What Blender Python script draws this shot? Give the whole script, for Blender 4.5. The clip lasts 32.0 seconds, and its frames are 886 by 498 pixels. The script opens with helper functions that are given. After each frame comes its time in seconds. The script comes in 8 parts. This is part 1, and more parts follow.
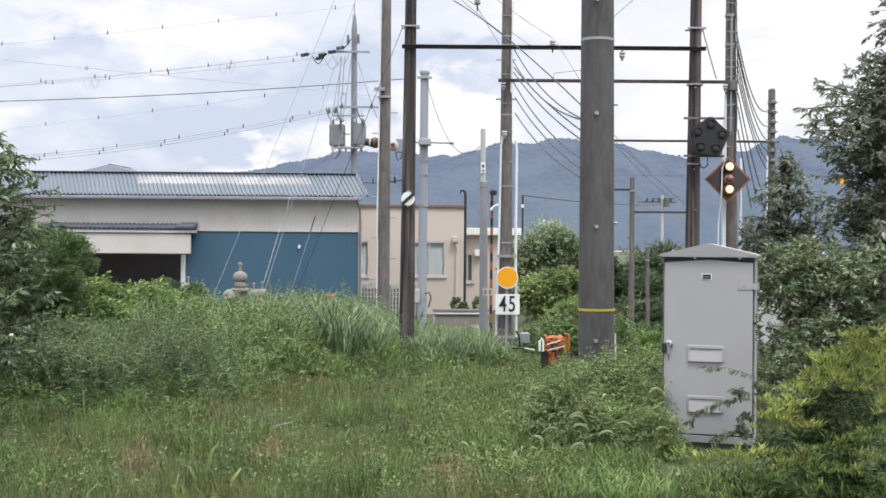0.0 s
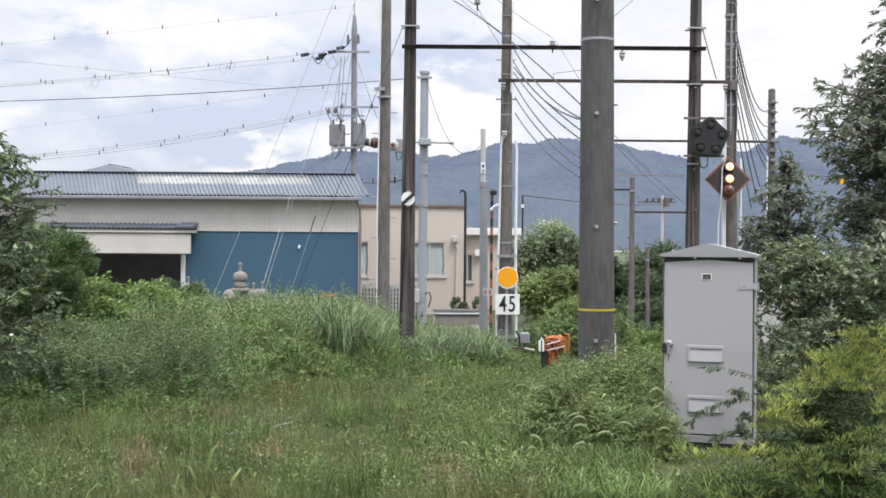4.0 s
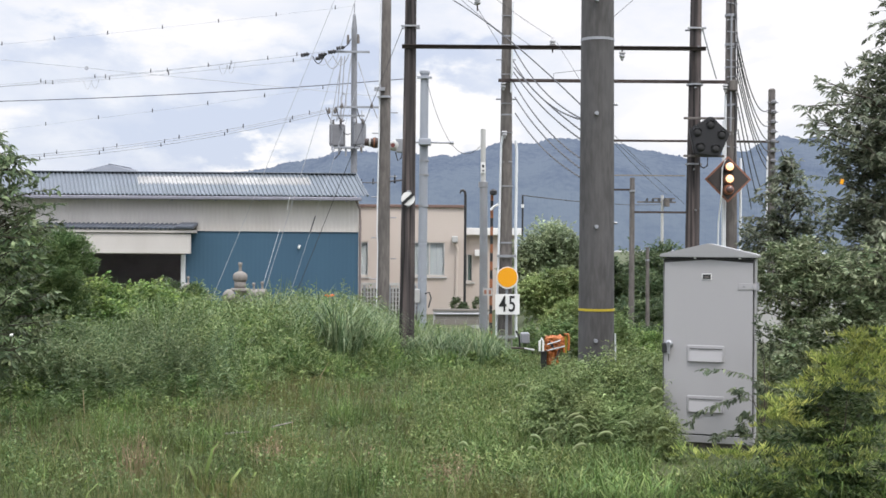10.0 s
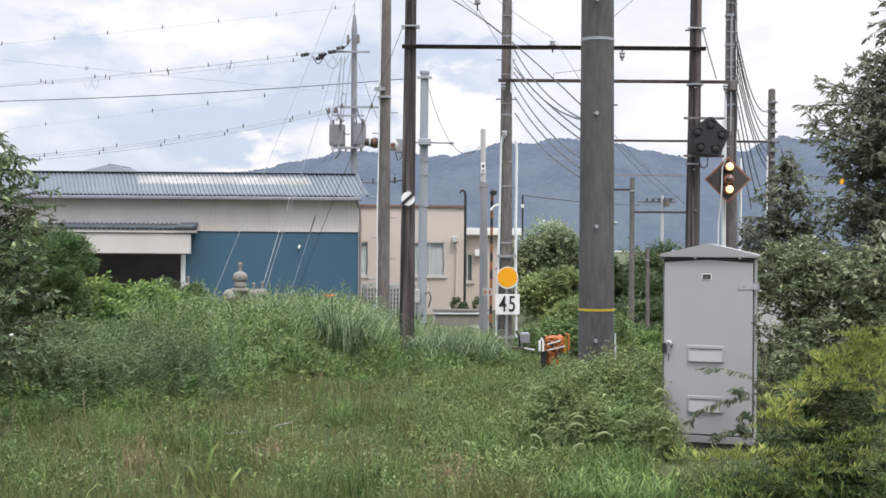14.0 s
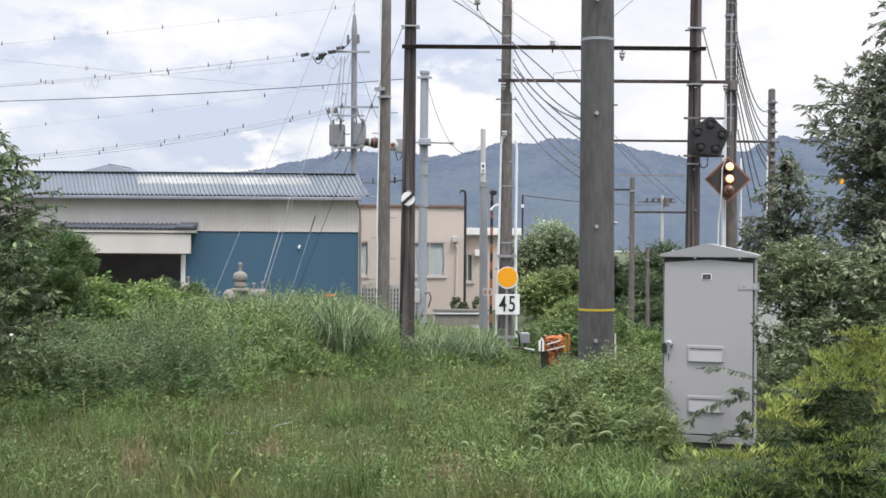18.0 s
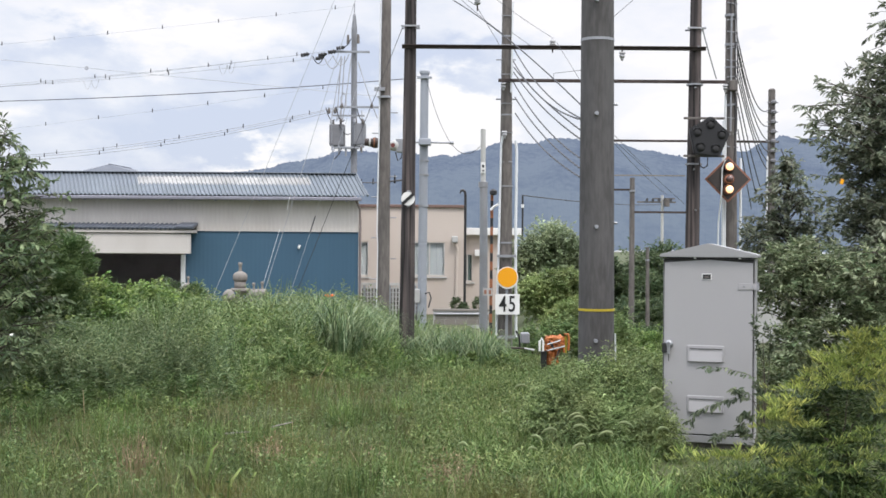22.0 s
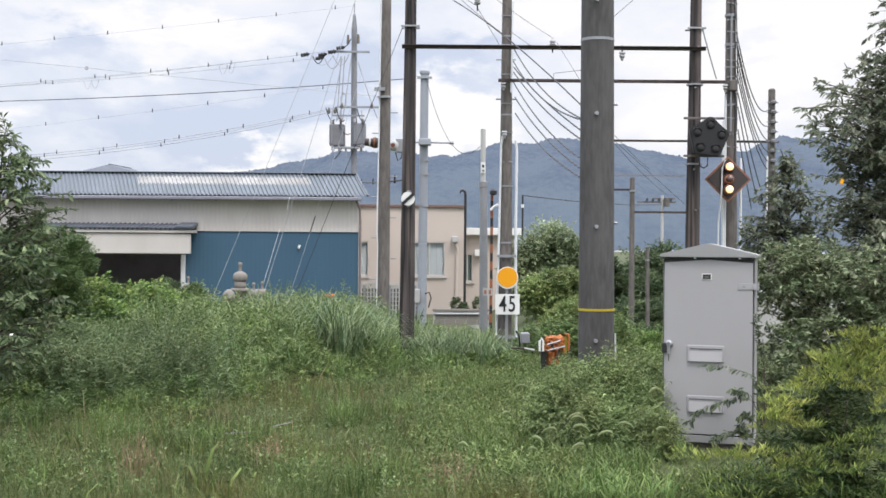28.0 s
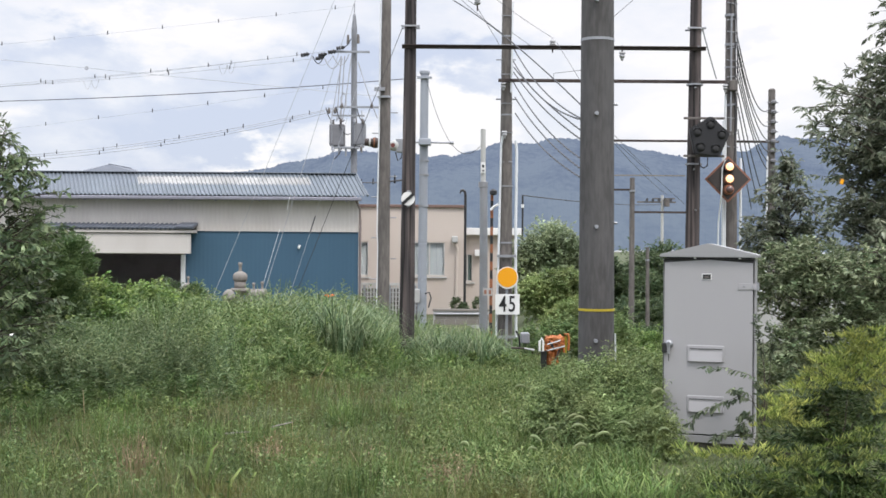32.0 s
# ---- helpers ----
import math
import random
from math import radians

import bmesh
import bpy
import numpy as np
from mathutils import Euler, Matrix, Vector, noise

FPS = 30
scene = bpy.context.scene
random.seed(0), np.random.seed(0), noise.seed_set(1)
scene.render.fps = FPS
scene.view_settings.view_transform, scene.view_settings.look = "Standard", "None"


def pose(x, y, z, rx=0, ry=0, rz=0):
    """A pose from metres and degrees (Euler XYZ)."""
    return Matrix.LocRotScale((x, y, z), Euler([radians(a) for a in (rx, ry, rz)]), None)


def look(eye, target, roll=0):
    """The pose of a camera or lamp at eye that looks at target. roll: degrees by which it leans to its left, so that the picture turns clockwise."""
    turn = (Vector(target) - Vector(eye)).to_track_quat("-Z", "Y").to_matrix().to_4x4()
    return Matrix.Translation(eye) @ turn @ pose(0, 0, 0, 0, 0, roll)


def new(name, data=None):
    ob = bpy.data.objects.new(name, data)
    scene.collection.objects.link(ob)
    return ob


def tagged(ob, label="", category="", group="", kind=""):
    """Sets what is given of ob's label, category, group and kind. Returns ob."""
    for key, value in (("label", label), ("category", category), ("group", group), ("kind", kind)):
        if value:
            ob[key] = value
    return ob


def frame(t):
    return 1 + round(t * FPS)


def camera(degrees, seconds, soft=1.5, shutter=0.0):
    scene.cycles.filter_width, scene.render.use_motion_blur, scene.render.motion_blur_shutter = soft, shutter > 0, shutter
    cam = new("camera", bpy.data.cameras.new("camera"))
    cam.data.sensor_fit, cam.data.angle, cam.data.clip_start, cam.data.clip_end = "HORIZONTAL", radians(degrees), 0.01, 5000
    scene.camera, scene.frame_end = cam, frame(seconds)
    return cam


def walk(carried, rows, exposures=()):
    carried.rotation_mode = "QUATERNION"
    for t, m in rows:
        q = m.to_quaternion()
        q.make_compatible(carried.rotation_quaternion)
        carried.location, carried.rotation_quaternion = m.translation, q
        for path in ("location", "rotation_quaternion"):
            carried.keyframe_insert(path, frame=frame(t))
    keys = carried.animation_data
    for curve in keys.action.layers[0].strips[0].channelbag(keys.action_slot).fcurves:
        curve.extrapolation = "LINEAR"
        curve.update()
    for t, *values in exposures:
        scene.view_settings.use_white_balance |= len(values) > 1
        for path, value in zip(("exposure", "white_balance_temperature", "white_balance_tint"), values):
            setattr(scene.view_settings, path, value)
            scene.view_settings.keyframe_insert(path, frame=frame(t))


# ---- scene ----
# ---------------------------------------------------------------- camera
cam = camera(40.0, 32.0, soft=1.6)
EYE = (0.0, 0.0, 1.95)
walk(cam, [(0.0, look(EYE, (0.0, 10.0, 1.95), 0.45)), (32.0, look(EYE, (0.0, 10.0, 1.95), 0.45))],
     exposures=[(0.0, 0.48), (32.0, 0.455)])

# ---------------------------------------------------------------- world, sun
SUN_EL, SUN_AZ = radians(58), radians(150)
CLOUD_BANKS = [(0.0, 0.105, 0.056, 0.034, 0.40), (-0.138, 0.066, 0.062, 0.018, 0.36), (-0.355, 0.102, 0.028, 0.016, 0.20), (-0.20, 0.173, 0.12, 0.023, 0.18),
               (-0.31, 0.19, 0.07, 0.024, 0.14), (-0.21, 0.098, 0.14, 0.034, -0.22), (-0.086, 0.145, 0.05, 0.05, -0.26), (0.017, 0.154, 0.056, 0.026, -0.22),
               (-0.31, 0.158, 0.056, 0.014, -0.10), (0.082, 0.112, 0.042, 0.028, -0.06), (0.217, 0.15, 0.155, 0.10, 0.22), (0.263, 0.168, 0.028, 0.016, -0.15),
               (0.082, 0.196, 0.093, 0.024, 0.15), (-0.085, 0.092, 0.042, 0.022, 0.34)]


def make_world():
    w = bpy.data.worlds.new("sky")
    scene.world = w
    w.use_nodes = True
    nt = w.node_tree
    nt.nodes.clear()
    N = nt.nodes.new
    out = N("ShaderNodeOutputWorld")
    sky = N("ShaderNodeTexSky")
    sky.sky_type = "NISHITA"
    sky.sun_disc = False
    sky.sun_elevation, sky.sun_rotation = SUN_EL, SUN_AZ
    sky.air_density, sky.dust_density = 1.0, 2.0
    bg_sky = N("ShaderNodeBackground")
    bg_sky.inputs["Strength"].default_value = 0.12
    nt.links.new(sky.outputs[0], bg_sky.inputs["Color"])
    tc = N("ShaderNodeTexCoord")
    mp = N("ShaderNodeMapping")
    mp.inputs["Scale"].default_value = (1.0, 1.0, 2.2)
    mp.inputs["Location"].default_value = (0.31, 0.0, 0.12)
    L = nt.links.new
    L(tc.outputs["Generated"], mp.inputs["Vector"])
    n1 = N("ShaderNodeTexNoise")
    n1.inputs["Scale"].default_value, n1.inputs["Detail"].default_value, n1.inputs["Roughness"].default_value = 5.5, 8, 0.55
    n1.inputs["Distortion"].default_value = 0.25
    L(mp.outputs[0], n1.inputs["Vector"])
    # ragged edges: the bearings are shaken before the banks of cloud are laid out
    n2, centre, shake, where = N("ShaderNodeTexNoise"), N("ShaderNodeVectorMath"), N("ShaderNodeVectorMath"), N("ShaderNodeVectorMath")
    n2.inputs["Scale"].default_value, n2.inputs["Detail"].default_value, n2.inputs["Roughness"].default_value = 16.0, 7, 0.6
    L(mp.outputs[0], n2.inputs["Vector"])
    centre.operation, shake.operation, where.operation = "SUBTRACT", "SCALE", "ADD"
    centre.inputs[1].default_value = (0.5, 0.5, 0.5)
    shake.inputs["Scale"].default_value = 0.11
    L(n2.outputs["Color"], centre.inputs[0])
    L(centre.outputs[0], shake.inputs[0])
    L(tc.outputs["Generated"], where.inputs[0])
    L(shake.outputs[0], where.inputs[1])
    amount = n1.outputs["Fac"]
    # banks of cloud (+) and thinner blue gaps (-): bearing, height, half width, half height
    for bx, bz, hw, hh, amt in CLOUD_BANKS:
        off, size, far_, fall = N("ShaderNodeVectorMath"), N("ShaderNodeVectorMath"), N("ShaderNodeVectorMath"), N("ShaderNodeMapRange")
        off.operation, size.operation, far_.operation = "SUBTRACT", "MULTIPLY", "LENGTH"
        off.inputs[1].default_value = Vector((bx, 1.0, bz)).normalized()
        size.inputs[1].default_value = (1 / hw, 1.0, 1 / hh)
        fall.interpolation_type = "SMOOTHSTEP"
        fall.inputs["From Min"].default_value, fall.inputs["From Max"].default_value = 0.25, 1.25
        fall.inputs["To Min"].default_value, fall.inputs["To Max"].default_value = amt, 0.0
        L(where.outputs[0], off.inputs[0])
        L(off.outputs[0], size.inputs[0])
        L(size.outputs[0], far_.inputs[0])
        L(far_.outputs["Value"], fall.inputs["Value"])
        plus = N("ShaderNodeMath")
        L(amount, plus.inputs[0])
        L(fall.outputs[0], plus.inputs[1])
        amount = plus.outputs[0]
    ramp = N("ShaderNodeValToRGB")
    e = ramp.color_ramp.elements
    e[0].position, e[0].color = 0.30, (0.60, 0.656, 0.805, 1)
    e[1].position, e[1].color = 0.70, (0.985, 0.955, 0.965, 1)
    mid = ramp.color_ramp.elements.new(0.50)
    mid.color = (0.795, 0.818, 0.895, 1)
    L(amount, ramp.inputs["Fac"])
    bg_cloud = N("ShaderNodeBackground")
    # an overcast sky is brighter towards the zenith
    sep, grad = N("ShaderNodeSeparateXYZ"), N("ShaderNodeMapRange")
    grad.inputs["From Min"].default_value, grad.inputs["From Max"].default_value = 0.2, 1.0
    grad.inputs["To Min"].default_value, grad.inputs["To Max"].default_value = 0.80, 3.60
    nt.links.new(tc.outputs["Generated"], sep.inputs[0])
    nt.links.new(sep.outputs["Z"], grad.inputs["Value"])
    nt.links.new(grad.outputs[0], bg_cloud.inputs["Strength"])
    nt.links.new(ramp.outputs["Color"], bg_cloud.inputs["Color"])
    mix = N("ShaderNodeMixShader")
    mix.inputs[0].default_value = 0.9
    nt.links.new(bg_sky.outputs[0], mix.inputs[1])
    nt.links.new(bg_cloud.outputs[0], mix.inputs[2])
    nt.links.new(mix.outputs[0], out.inputs["Surface"])


make_world()
sun_data = bpy.data.lights.new("sun", "SUN")
sun_data.energy, sun_data.angle, sun_data.color = 1.5, radians(12), (1.0, 0.94, 0.86)
sun_ob = new("sun", sun_data)
sun_ob.matrix_world = look((math.sin(SUN_AZ) * 40, math.cos(SUN_AZ) * 40, 64), (0, 0, 0))
tagged(sun_ob, kind="structure")

# ---------------------------------------------------------------- materials
def nodes_of(name):
    m = bpy.data.materials.new(name)
    m.use_nodes = True
    nt = m.node_tree
    return m, nt, nt.nodes["Principled BSDF"], nt.nodes["Material Output"]


def paint(name, col, rough=0.6, metal=0.0, vary=0.18, grain=8.0, fine=90.0, bump=0.15, dirt=None, dirt_amt=0.35,
          stretch=(1, 1, 1), random_amt=0.0, spec=0.4, streaks=False):
    """A surface with stains at one scale and grain at another."""
    m, nt, bsdf, out = nodes_of(name)
    N, L = nt.nodes.new, nt.links.new
    tc, mp = N("ShaderNodeTexCoord"), N("ShaderNodeMapping")
    mp.inputs["Scale"].default_value = stretch
    L(tc.outputs["Object"], mp.inputs["Vector"])
    big, small = N("ShaderNodeTexNoise"), N("ShaderNodeTexNoise")
    big.inputs["Scale"].default_value, big.inputs["Detail"].default_value = grain * 0.25, 5
    small.inputs["Scale"].default_value, small.inputs["Detail"].default_value = fine, 4
    L(mp.outputs[0], big.inputs["Vector"])
    L(mp.outputs[0], small.inputs["Vector"])
    lo = [c * (1 - vary) for c in col]
    hi = [min(1, c * (1 + vary)) for c in col]
    r1 = N("ShaderNodeMix")
    r1.data_type = "RGBA"
    r1.inputs["A"].default_value, r1.inputs["B"].default_value = (*lo, 1), (*hi, 1)
    if streaks:
        # grain that stands out, not a soft mottle
        hard = N("ShaderNodeMapRange")
        hard.inputs["From Min"].default_value, hard.inputs["From Max"].default_value = 0.36, 0.64
        L(small.outputs["Fac"], hard.inputs["Value"])
        L(hard.outputs[0], r1.inputs["Factor"])
    else:
        L(small.outputs["Fac"], r1.inputs["Factor"])
    d = dirt or [c * 0.55 for c in col]
    rp = N("ShaderNodeValToRGB")
    rp.color_ramp.elements[0].position, rp.color_ramp.elements[1].position = 0.48, 0.72
    L(big.outputs["Fac"], rp.inputs["Fac"])
    k = N("ShaderNodeMath")
    k.operation = "MULTIPLY"
    k.inputs[1].default_value = dirt_amt
    L(rp.outputs["Color"], k.inputs[0])
    r2 = N("ShaderNodeMix")
    r2.data_type = "RGBA"
    r2.inputs["B"].default_value = (*d, 1)
    L(k.outputs[0], r2.inputs["Factor"])
    L(r1.outputs["Result"], r2.inputs["A"])
    last = r2.outputs["Result"]
    if random_amt:
        oi, hs, mr = N("ShaderNodeObjectInfo"), N("ShaderNodeHueSaturation"), N("ShaderNodeMapRange")
        mr.inputs["To Min"].default_value, mr.inputs["To Max"].default_value = 1 - random_amt, 1 + random_amt
        L(oi.outputs["Random"], mr.inputs["Value"])
        L(mr.outputs[0], hs.inputs["Value"])
        L(last, hs.inputs["Color"])
        last = hs.outputs["Color"]
    L(last, bsdf.inputs["Base Color"])
    bsdf.inputs["Roughness"].default_value, bsdf.inputs["Metallic"].default_value = rough, metal
    bsdf.inputs["Specular IOR Level"].default_value = spec
    if bump:
        b = N("ShaderNodeBump")
        b.inputs["Strength"].default_value, b.inputs["Distance"].default_value = bump, 0.01
        L(small.outputs["Fac"], b.inputs["Height"])
        L(b.outputs[0], bsdf.inputs["Normal"])
    return m


def foliage(name, cols, rough=0.5, through_amt=0.35, patch=1.2, dry=None, dry_amt=0.0):
    """Leaves: a colour of its own for each leaf, patches of tint that also paint soft shading, and light that shines
    through.
    """
    m, nt, bsdf, out = nodes_of(name)
    N, L = nt.nodes.new, nt.links.new
    # grey mixed into the colour imitates a pale veil over the view
    cols = [tuple(0.88 * c + 0.12 * (0.35 * k[0] + 0.5 * k[1] + 0.15 * k[2]) * w for c, w in zip(k, (1.22, 1.0, 1.85))) for k in cols]
    # the brightest end paints highlights on a few leaves, the darkest adds contrast
    cols = [tuple(c * 0.78 for c in cols[0])] + cols + [tuple(min(1.0, c * 1.35) for c in cols[-1])]
    geo = N("ShaderNodeNewGeometry")
    rp = N("ShaderNodeValToRGB")
    els = rp.color_ramp.elements
    els[0].color, els[1].color = (*cols[0], 1), (*cols[-1], 1)
    for i, c in enumerate(cols[1:-1]):
        els.new(0.12 + 0.76 * i / max(1, len(cols) - 3)).color = (*c, 1)
    L(geo.outputs["Random Per Island"], rp.inputs["Fac"])
    # value patches: random tint that doubles as painted light and dark
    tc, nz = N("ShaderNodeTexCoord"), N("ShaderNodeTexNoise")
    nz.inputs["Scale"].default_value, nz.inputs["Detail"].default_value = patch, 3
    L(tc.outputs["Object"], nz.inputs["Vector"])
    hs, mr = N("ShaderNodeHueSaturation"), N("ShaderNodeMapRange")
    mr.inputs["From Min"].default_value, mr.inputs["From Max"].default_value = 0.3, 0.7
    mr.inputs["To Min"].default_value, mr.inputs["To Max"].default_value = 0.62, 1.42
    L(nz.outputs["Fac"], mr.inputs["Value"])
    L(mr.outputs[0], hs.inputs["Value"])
    nh, mh = N("ShaderNodeTexNoise"), N("ShaderNodeMapRange")
    nh.inputs["Scale"].default_value, nh.inputs["Detail"].default_value = patch * 1.7, 2
    mh.inputs["From Min"].default_value, mh.inputs["From Max"].default_value = 0.3, 0.7
    mh.inputs["To Min"].default_value, mh.inputs["To Max"].default_value = 0.472, 0.516
    L(tc.outputs["Object"], nh.inputs["Vector"])
    L(nh.outputs["Fac"], mh.inputs["Value"])
    L(mh.outputs[0], hs.inputs["Hue"])
    L(rp.outputs["Color"], hs.inputs["Color"])
    last = hs.outputs["Color"]
    if dry:
        nd, rd, mx = N("ShaderNodeTexNoise"), N("ShaderNodeValToRGB"), N("ShaderNodeMix")
        nd.inputs["Scale"].default_value, nd.inputs["Detail"].default_value = patch * 0.8, 4
        rd.color_ramp.elements[0].position, rd.color_ramp.elements[1].position = 0.5, 0.68
        rd.color_ramp.elements[1].color = (dry_amt, dry_amt, dry_amt, 1)
        L(tc.outputs["Object"], nd.inputs["Vector"])
        L(nd.outputs["Fac"], rd.inputs["Fac"])
        mx.data_type = "RGBA"
        mx.inputs["B"].default_value = (*dry, 1)
        L(rd.outputs["Color"], mx.inputs["Factor"])
        L(last, mx.inputs["A"])
        last = mx.outputs["Result"]
    L(last, bsdf.inputs["Base Color"])
    bsdf.inputs["Roughness"].default_value = rough
    bsdf.inputs["Specular IOR Level"].default_value = 0.24
    tr, ms = N("ShaderNodeBsdfTranslucent"), N("ShaderNodeMixShader")
    L(last, tr.inputs["Color"])
    ms.inputs[0].default_value = through_amt
    L(bsdf.outputs[0], ms.inputs[1])
    L(tr.outputs[0], ms.inputs[2])
    L(ms.outputs[0], out.inputs["Surface"])
    return m


def glow(name, col, strength):
    m, nt, bsdf, out = nodes_of(name)
    bsdf.inputs["Base Color"].default_value = (*col, 1)
    bsdf.inputs["Emission Color"].default_value = (*col, 1)
    bsdf.inputs["Emission Strength"].default_value = strength
    return m


def glass_dark(name, col, rough=0.08):
    m, nt, bsdf, out = nodes_of(name)
    bsdf.inputs["Base Color"].default_value = (*col, 1)
    bsdf.inputs["Roughness"].default_value = rough
    bsdf.inputs["Specular IOR Level"].default_value = 0.6
    return m


M_soil = paint("soil_and_thatch", (0.06, 0.068, 0.028), 0.95, vary=0.4, grain=3, fine=40, bump=0.6, dirt=(0.04, 0.07, 0.02), dirt_amt=0.8)
M_asphalt = paint("asphalt", (0.12, 0.12, 0.12), 0.9, vary=0.2, grain=2, fine=120)
M_concrete = paint("weathered_concrete", (0.128, 0.115, 0.107), 0.85, vary=0.22, grain=12, fine=18, bump=0.3, streaks=True, dirt=(0.065, 0.06, 0.057), dirt_amt=0.6, stretch=(1, 1, 0.25))
M_concrete_big = paint("dark_concrete", (0.066, 0.0630, 0.0625), 0.85, vary=0.2, grain=14, fine=24, bump=0.4, streaks=True, dirt=(0.098, 0.095, 0.096), dirt_amt=0.6, stretch=(1, 1, 0.22))
M_concrete_light = paint("pale_concrete", (0.40, 0.40, 0.39), 0.85, vary=0.12, grain=4, fine=60, bump=0.25, dirt=(0.22, 0.22, 0.22), dirt_amt=0.5, stretch=(1, 1, 0.3))
M_wood = paint("creosoted_wood", (0.030, 0.025, 0.025), 0.8, vary=0.85, grain=56, fine=19, bump=0.6, dirt=(0.17, 0.135, 0.125), dirt_amt=0.85, stretch=(1, 1, 0.03), streaks=True)
# black of the door seal, also used to paint shade into gaps
M_rust = paint("rusty_steel", (0.065, 0.05, 0.046), 0.75, 0.3, vary=0.35, grain=10, fine=120, dirt=(0.035, 0.03, 0.03), dirt_amt=0.6)
M_steel = paint("galvanised_steel", (0.30, 0.31, 0.33), 0.5, 0.6, vary=0.12, grain=8, fine=90, dirt=(0.25, 0.24, 0.24), dirt_amt=0.5)
M_steel_dull = paint("dull_grey_transformer_paint", (0.165, 0.165, 0.175), 0.55, 0.1, vary=0.2, grain=10, fine=60, bump=0.1)
M_greypole = paint("grey_painted_steel", (0.285, 0.305, 0.34), 0.5, 0.1, vary=0.08, grain=4, fine=60, bump=0.05, stretch=(1, 1, 0.3))
M_wire = paint("black_cable", (0.035, 0.035, 0.04), 0.6, vary=0.1, bump=0)
M_wire_grey = paint("grey_wire", (0.38, 0.39, 0.42), 0.6, 0.2, vary=0.1, bump=0)
M_bearer = paint("dull_bearer_wire", (0.11, 0.11, 0.12), 0.6, 0.2, vary=0.1, bump=0)
M_wire_pale = paint("pale_guy_wire_sleeve", (0.70, 0.72, 0.75), 0.6, vary=0.1, bump=0)
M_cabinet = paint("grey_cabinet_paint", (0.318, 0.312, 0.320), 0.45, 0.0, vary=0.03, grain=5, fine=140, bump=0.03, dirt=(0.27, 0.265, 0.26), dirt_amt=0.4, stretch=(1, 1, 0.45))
# darker than the door's grey; for the body, sill and roof
M_cabinet_darker = paint("darker_cabinet_grey", (0.26, 0.26, 0.265), 0.5, 0.0, vary=0.05, grain=6, fine=140, bump=0.04, dirt=(0.19, 0.185, 0.175), dirt_amt=0.5)
M_seam = paint("dark_seal_and_gap_shade", (0.03, 0.03, 0.03), 0.7, bump=0)
M_black = paint("black_paint", (0.02, 0.02, 0.022), 0.45, vary=0.2, bump=0.05)
M_white = paint("white_paint", (0.68, 0.68, 0.675), 0.5, vary=0.04, dirt=(0.6, 0.58, 0.52), dirt_amt=0.35, bump=0.04)
M_yellow = paint("yellow_paint", (0.43, 0.34, 0.03), 0.5, vary=0.08, bump=0.05)
M_amber = paint("amber_reflector", (0.74, 0.315, 0.004), 0.45, vary=0.03, bump=0.0, dirt_amt=0.1)
M_orange = paint("orange_cover", (0.36, 0.115, 0.03), 0.6, vary=0.35, grain=40, bump=0.5, dirt=(0.12, 0.045, 0.02), dirt_amt=0.8)
M_signal_board = paint("weathered_brown_black_paint", (0.050, 0.042, 0.040), 0.7, vary=0.25, bump=0.1)
M_redframe = paint("faded_red_edging", (0.27, 0.12, 0.08), 0.6, vary=0.2, bump=0.1)
M_wall_blue = paint("blue_sheet_steel", (0.036, 0.086, 0.136), 0.6, 0.0, vary=0.07, grain=3, fine=50, bump=0.05, dirt=(0.042, 0.098, 0.15), dirt_amt=0.5, stretch=(1, 1, 0.3))
M_wall_cream = paint("cream_sheet_steel", (0.50, 0.475, 0.45), 0.55, vary=0.05, grain=3, fine=50, bump=0.05, dirt=(0.40, 0.37, 0.345), dirt_amt=0.5, stretch=(1, 1, 0.3))
M_roof = paint("slate_blue_corrugated_steel", (0.118, 0.138, 0.162), 0.5, 0.0, vary=0.1, grain=4, fine=40, bump=0.05, dirt=(0.08, 0.10, 0.11), dirt_amt=0.5, random_amt=0.06)
M_skylight = paint("pale_plastic_roof_sheet", (0.31, 0.305, 0.295), 0.55, vary=0.4, grain=9, fine=40, dirt=(0.15, 0.155, 0.15), dirt_amt=0.75, random_amt=0.22)
M_gutter = paint("grey_gutter", (0.205, 0.205, 0.245), 0.5, vary=0.06, bump=0.03)
M_tile = paint("dark_roof_tile", (0.07, 0.08, 0.10), 0.55, vary=0.15, grain=10, fine=60, bump=0.1, random_amt=0.12)
M_dark = paint("dark_shed_inside", (0.66, 0.62, 0.64), 0.9, vary=0.3)
M_beige = paint("beige_render", (0.47, 0.412, 0.368), 0.85, vary=0.05, grain=2, fine=80, bump=0.15, dirt=(0.43, 0.34, 0.28), dirt_amt=0.45, stretch=(1, 1, 0.4))
M_beige_trim = paint("brown_coping", (0.15, 0.095, 0.08), 0.6, vary=0.1)
M_downpipe = paint("grey_brown_downpipe", (0.17, 0.14, 0.135), 0.55, vary=0.1, bump=0.03)
M_curtain = paint("pale_curtain", (0.36, 0.38, 0.39), 0.9, vary=0.12, grain=12, fine=30, stretch=(6, 1, 0.1), bump=0.2)
M_alu = paint("aluminium_frame", (0.52, 0.50, 0.48), 0.45, 0.3, vary=0.05, bump=0)
M_pane = glass_dark("window_glass", (0.10, 0.13, 0.13), 0.06)
M_stone = paint("lichened_granite", (0.205, 0.188, 0.170), 0.9, vary=0.25, grain=20, fine=60, bump=0.5, dirt=(0.20, 0.19, 0.17), dirt_amt=0.6)
M_bark = paint("bark", (0.055, 0.043, 0.034), 0.9, vary=0.3, grain=12, fine=50, bump=0.6, stretch=(1, 1, 0.3))
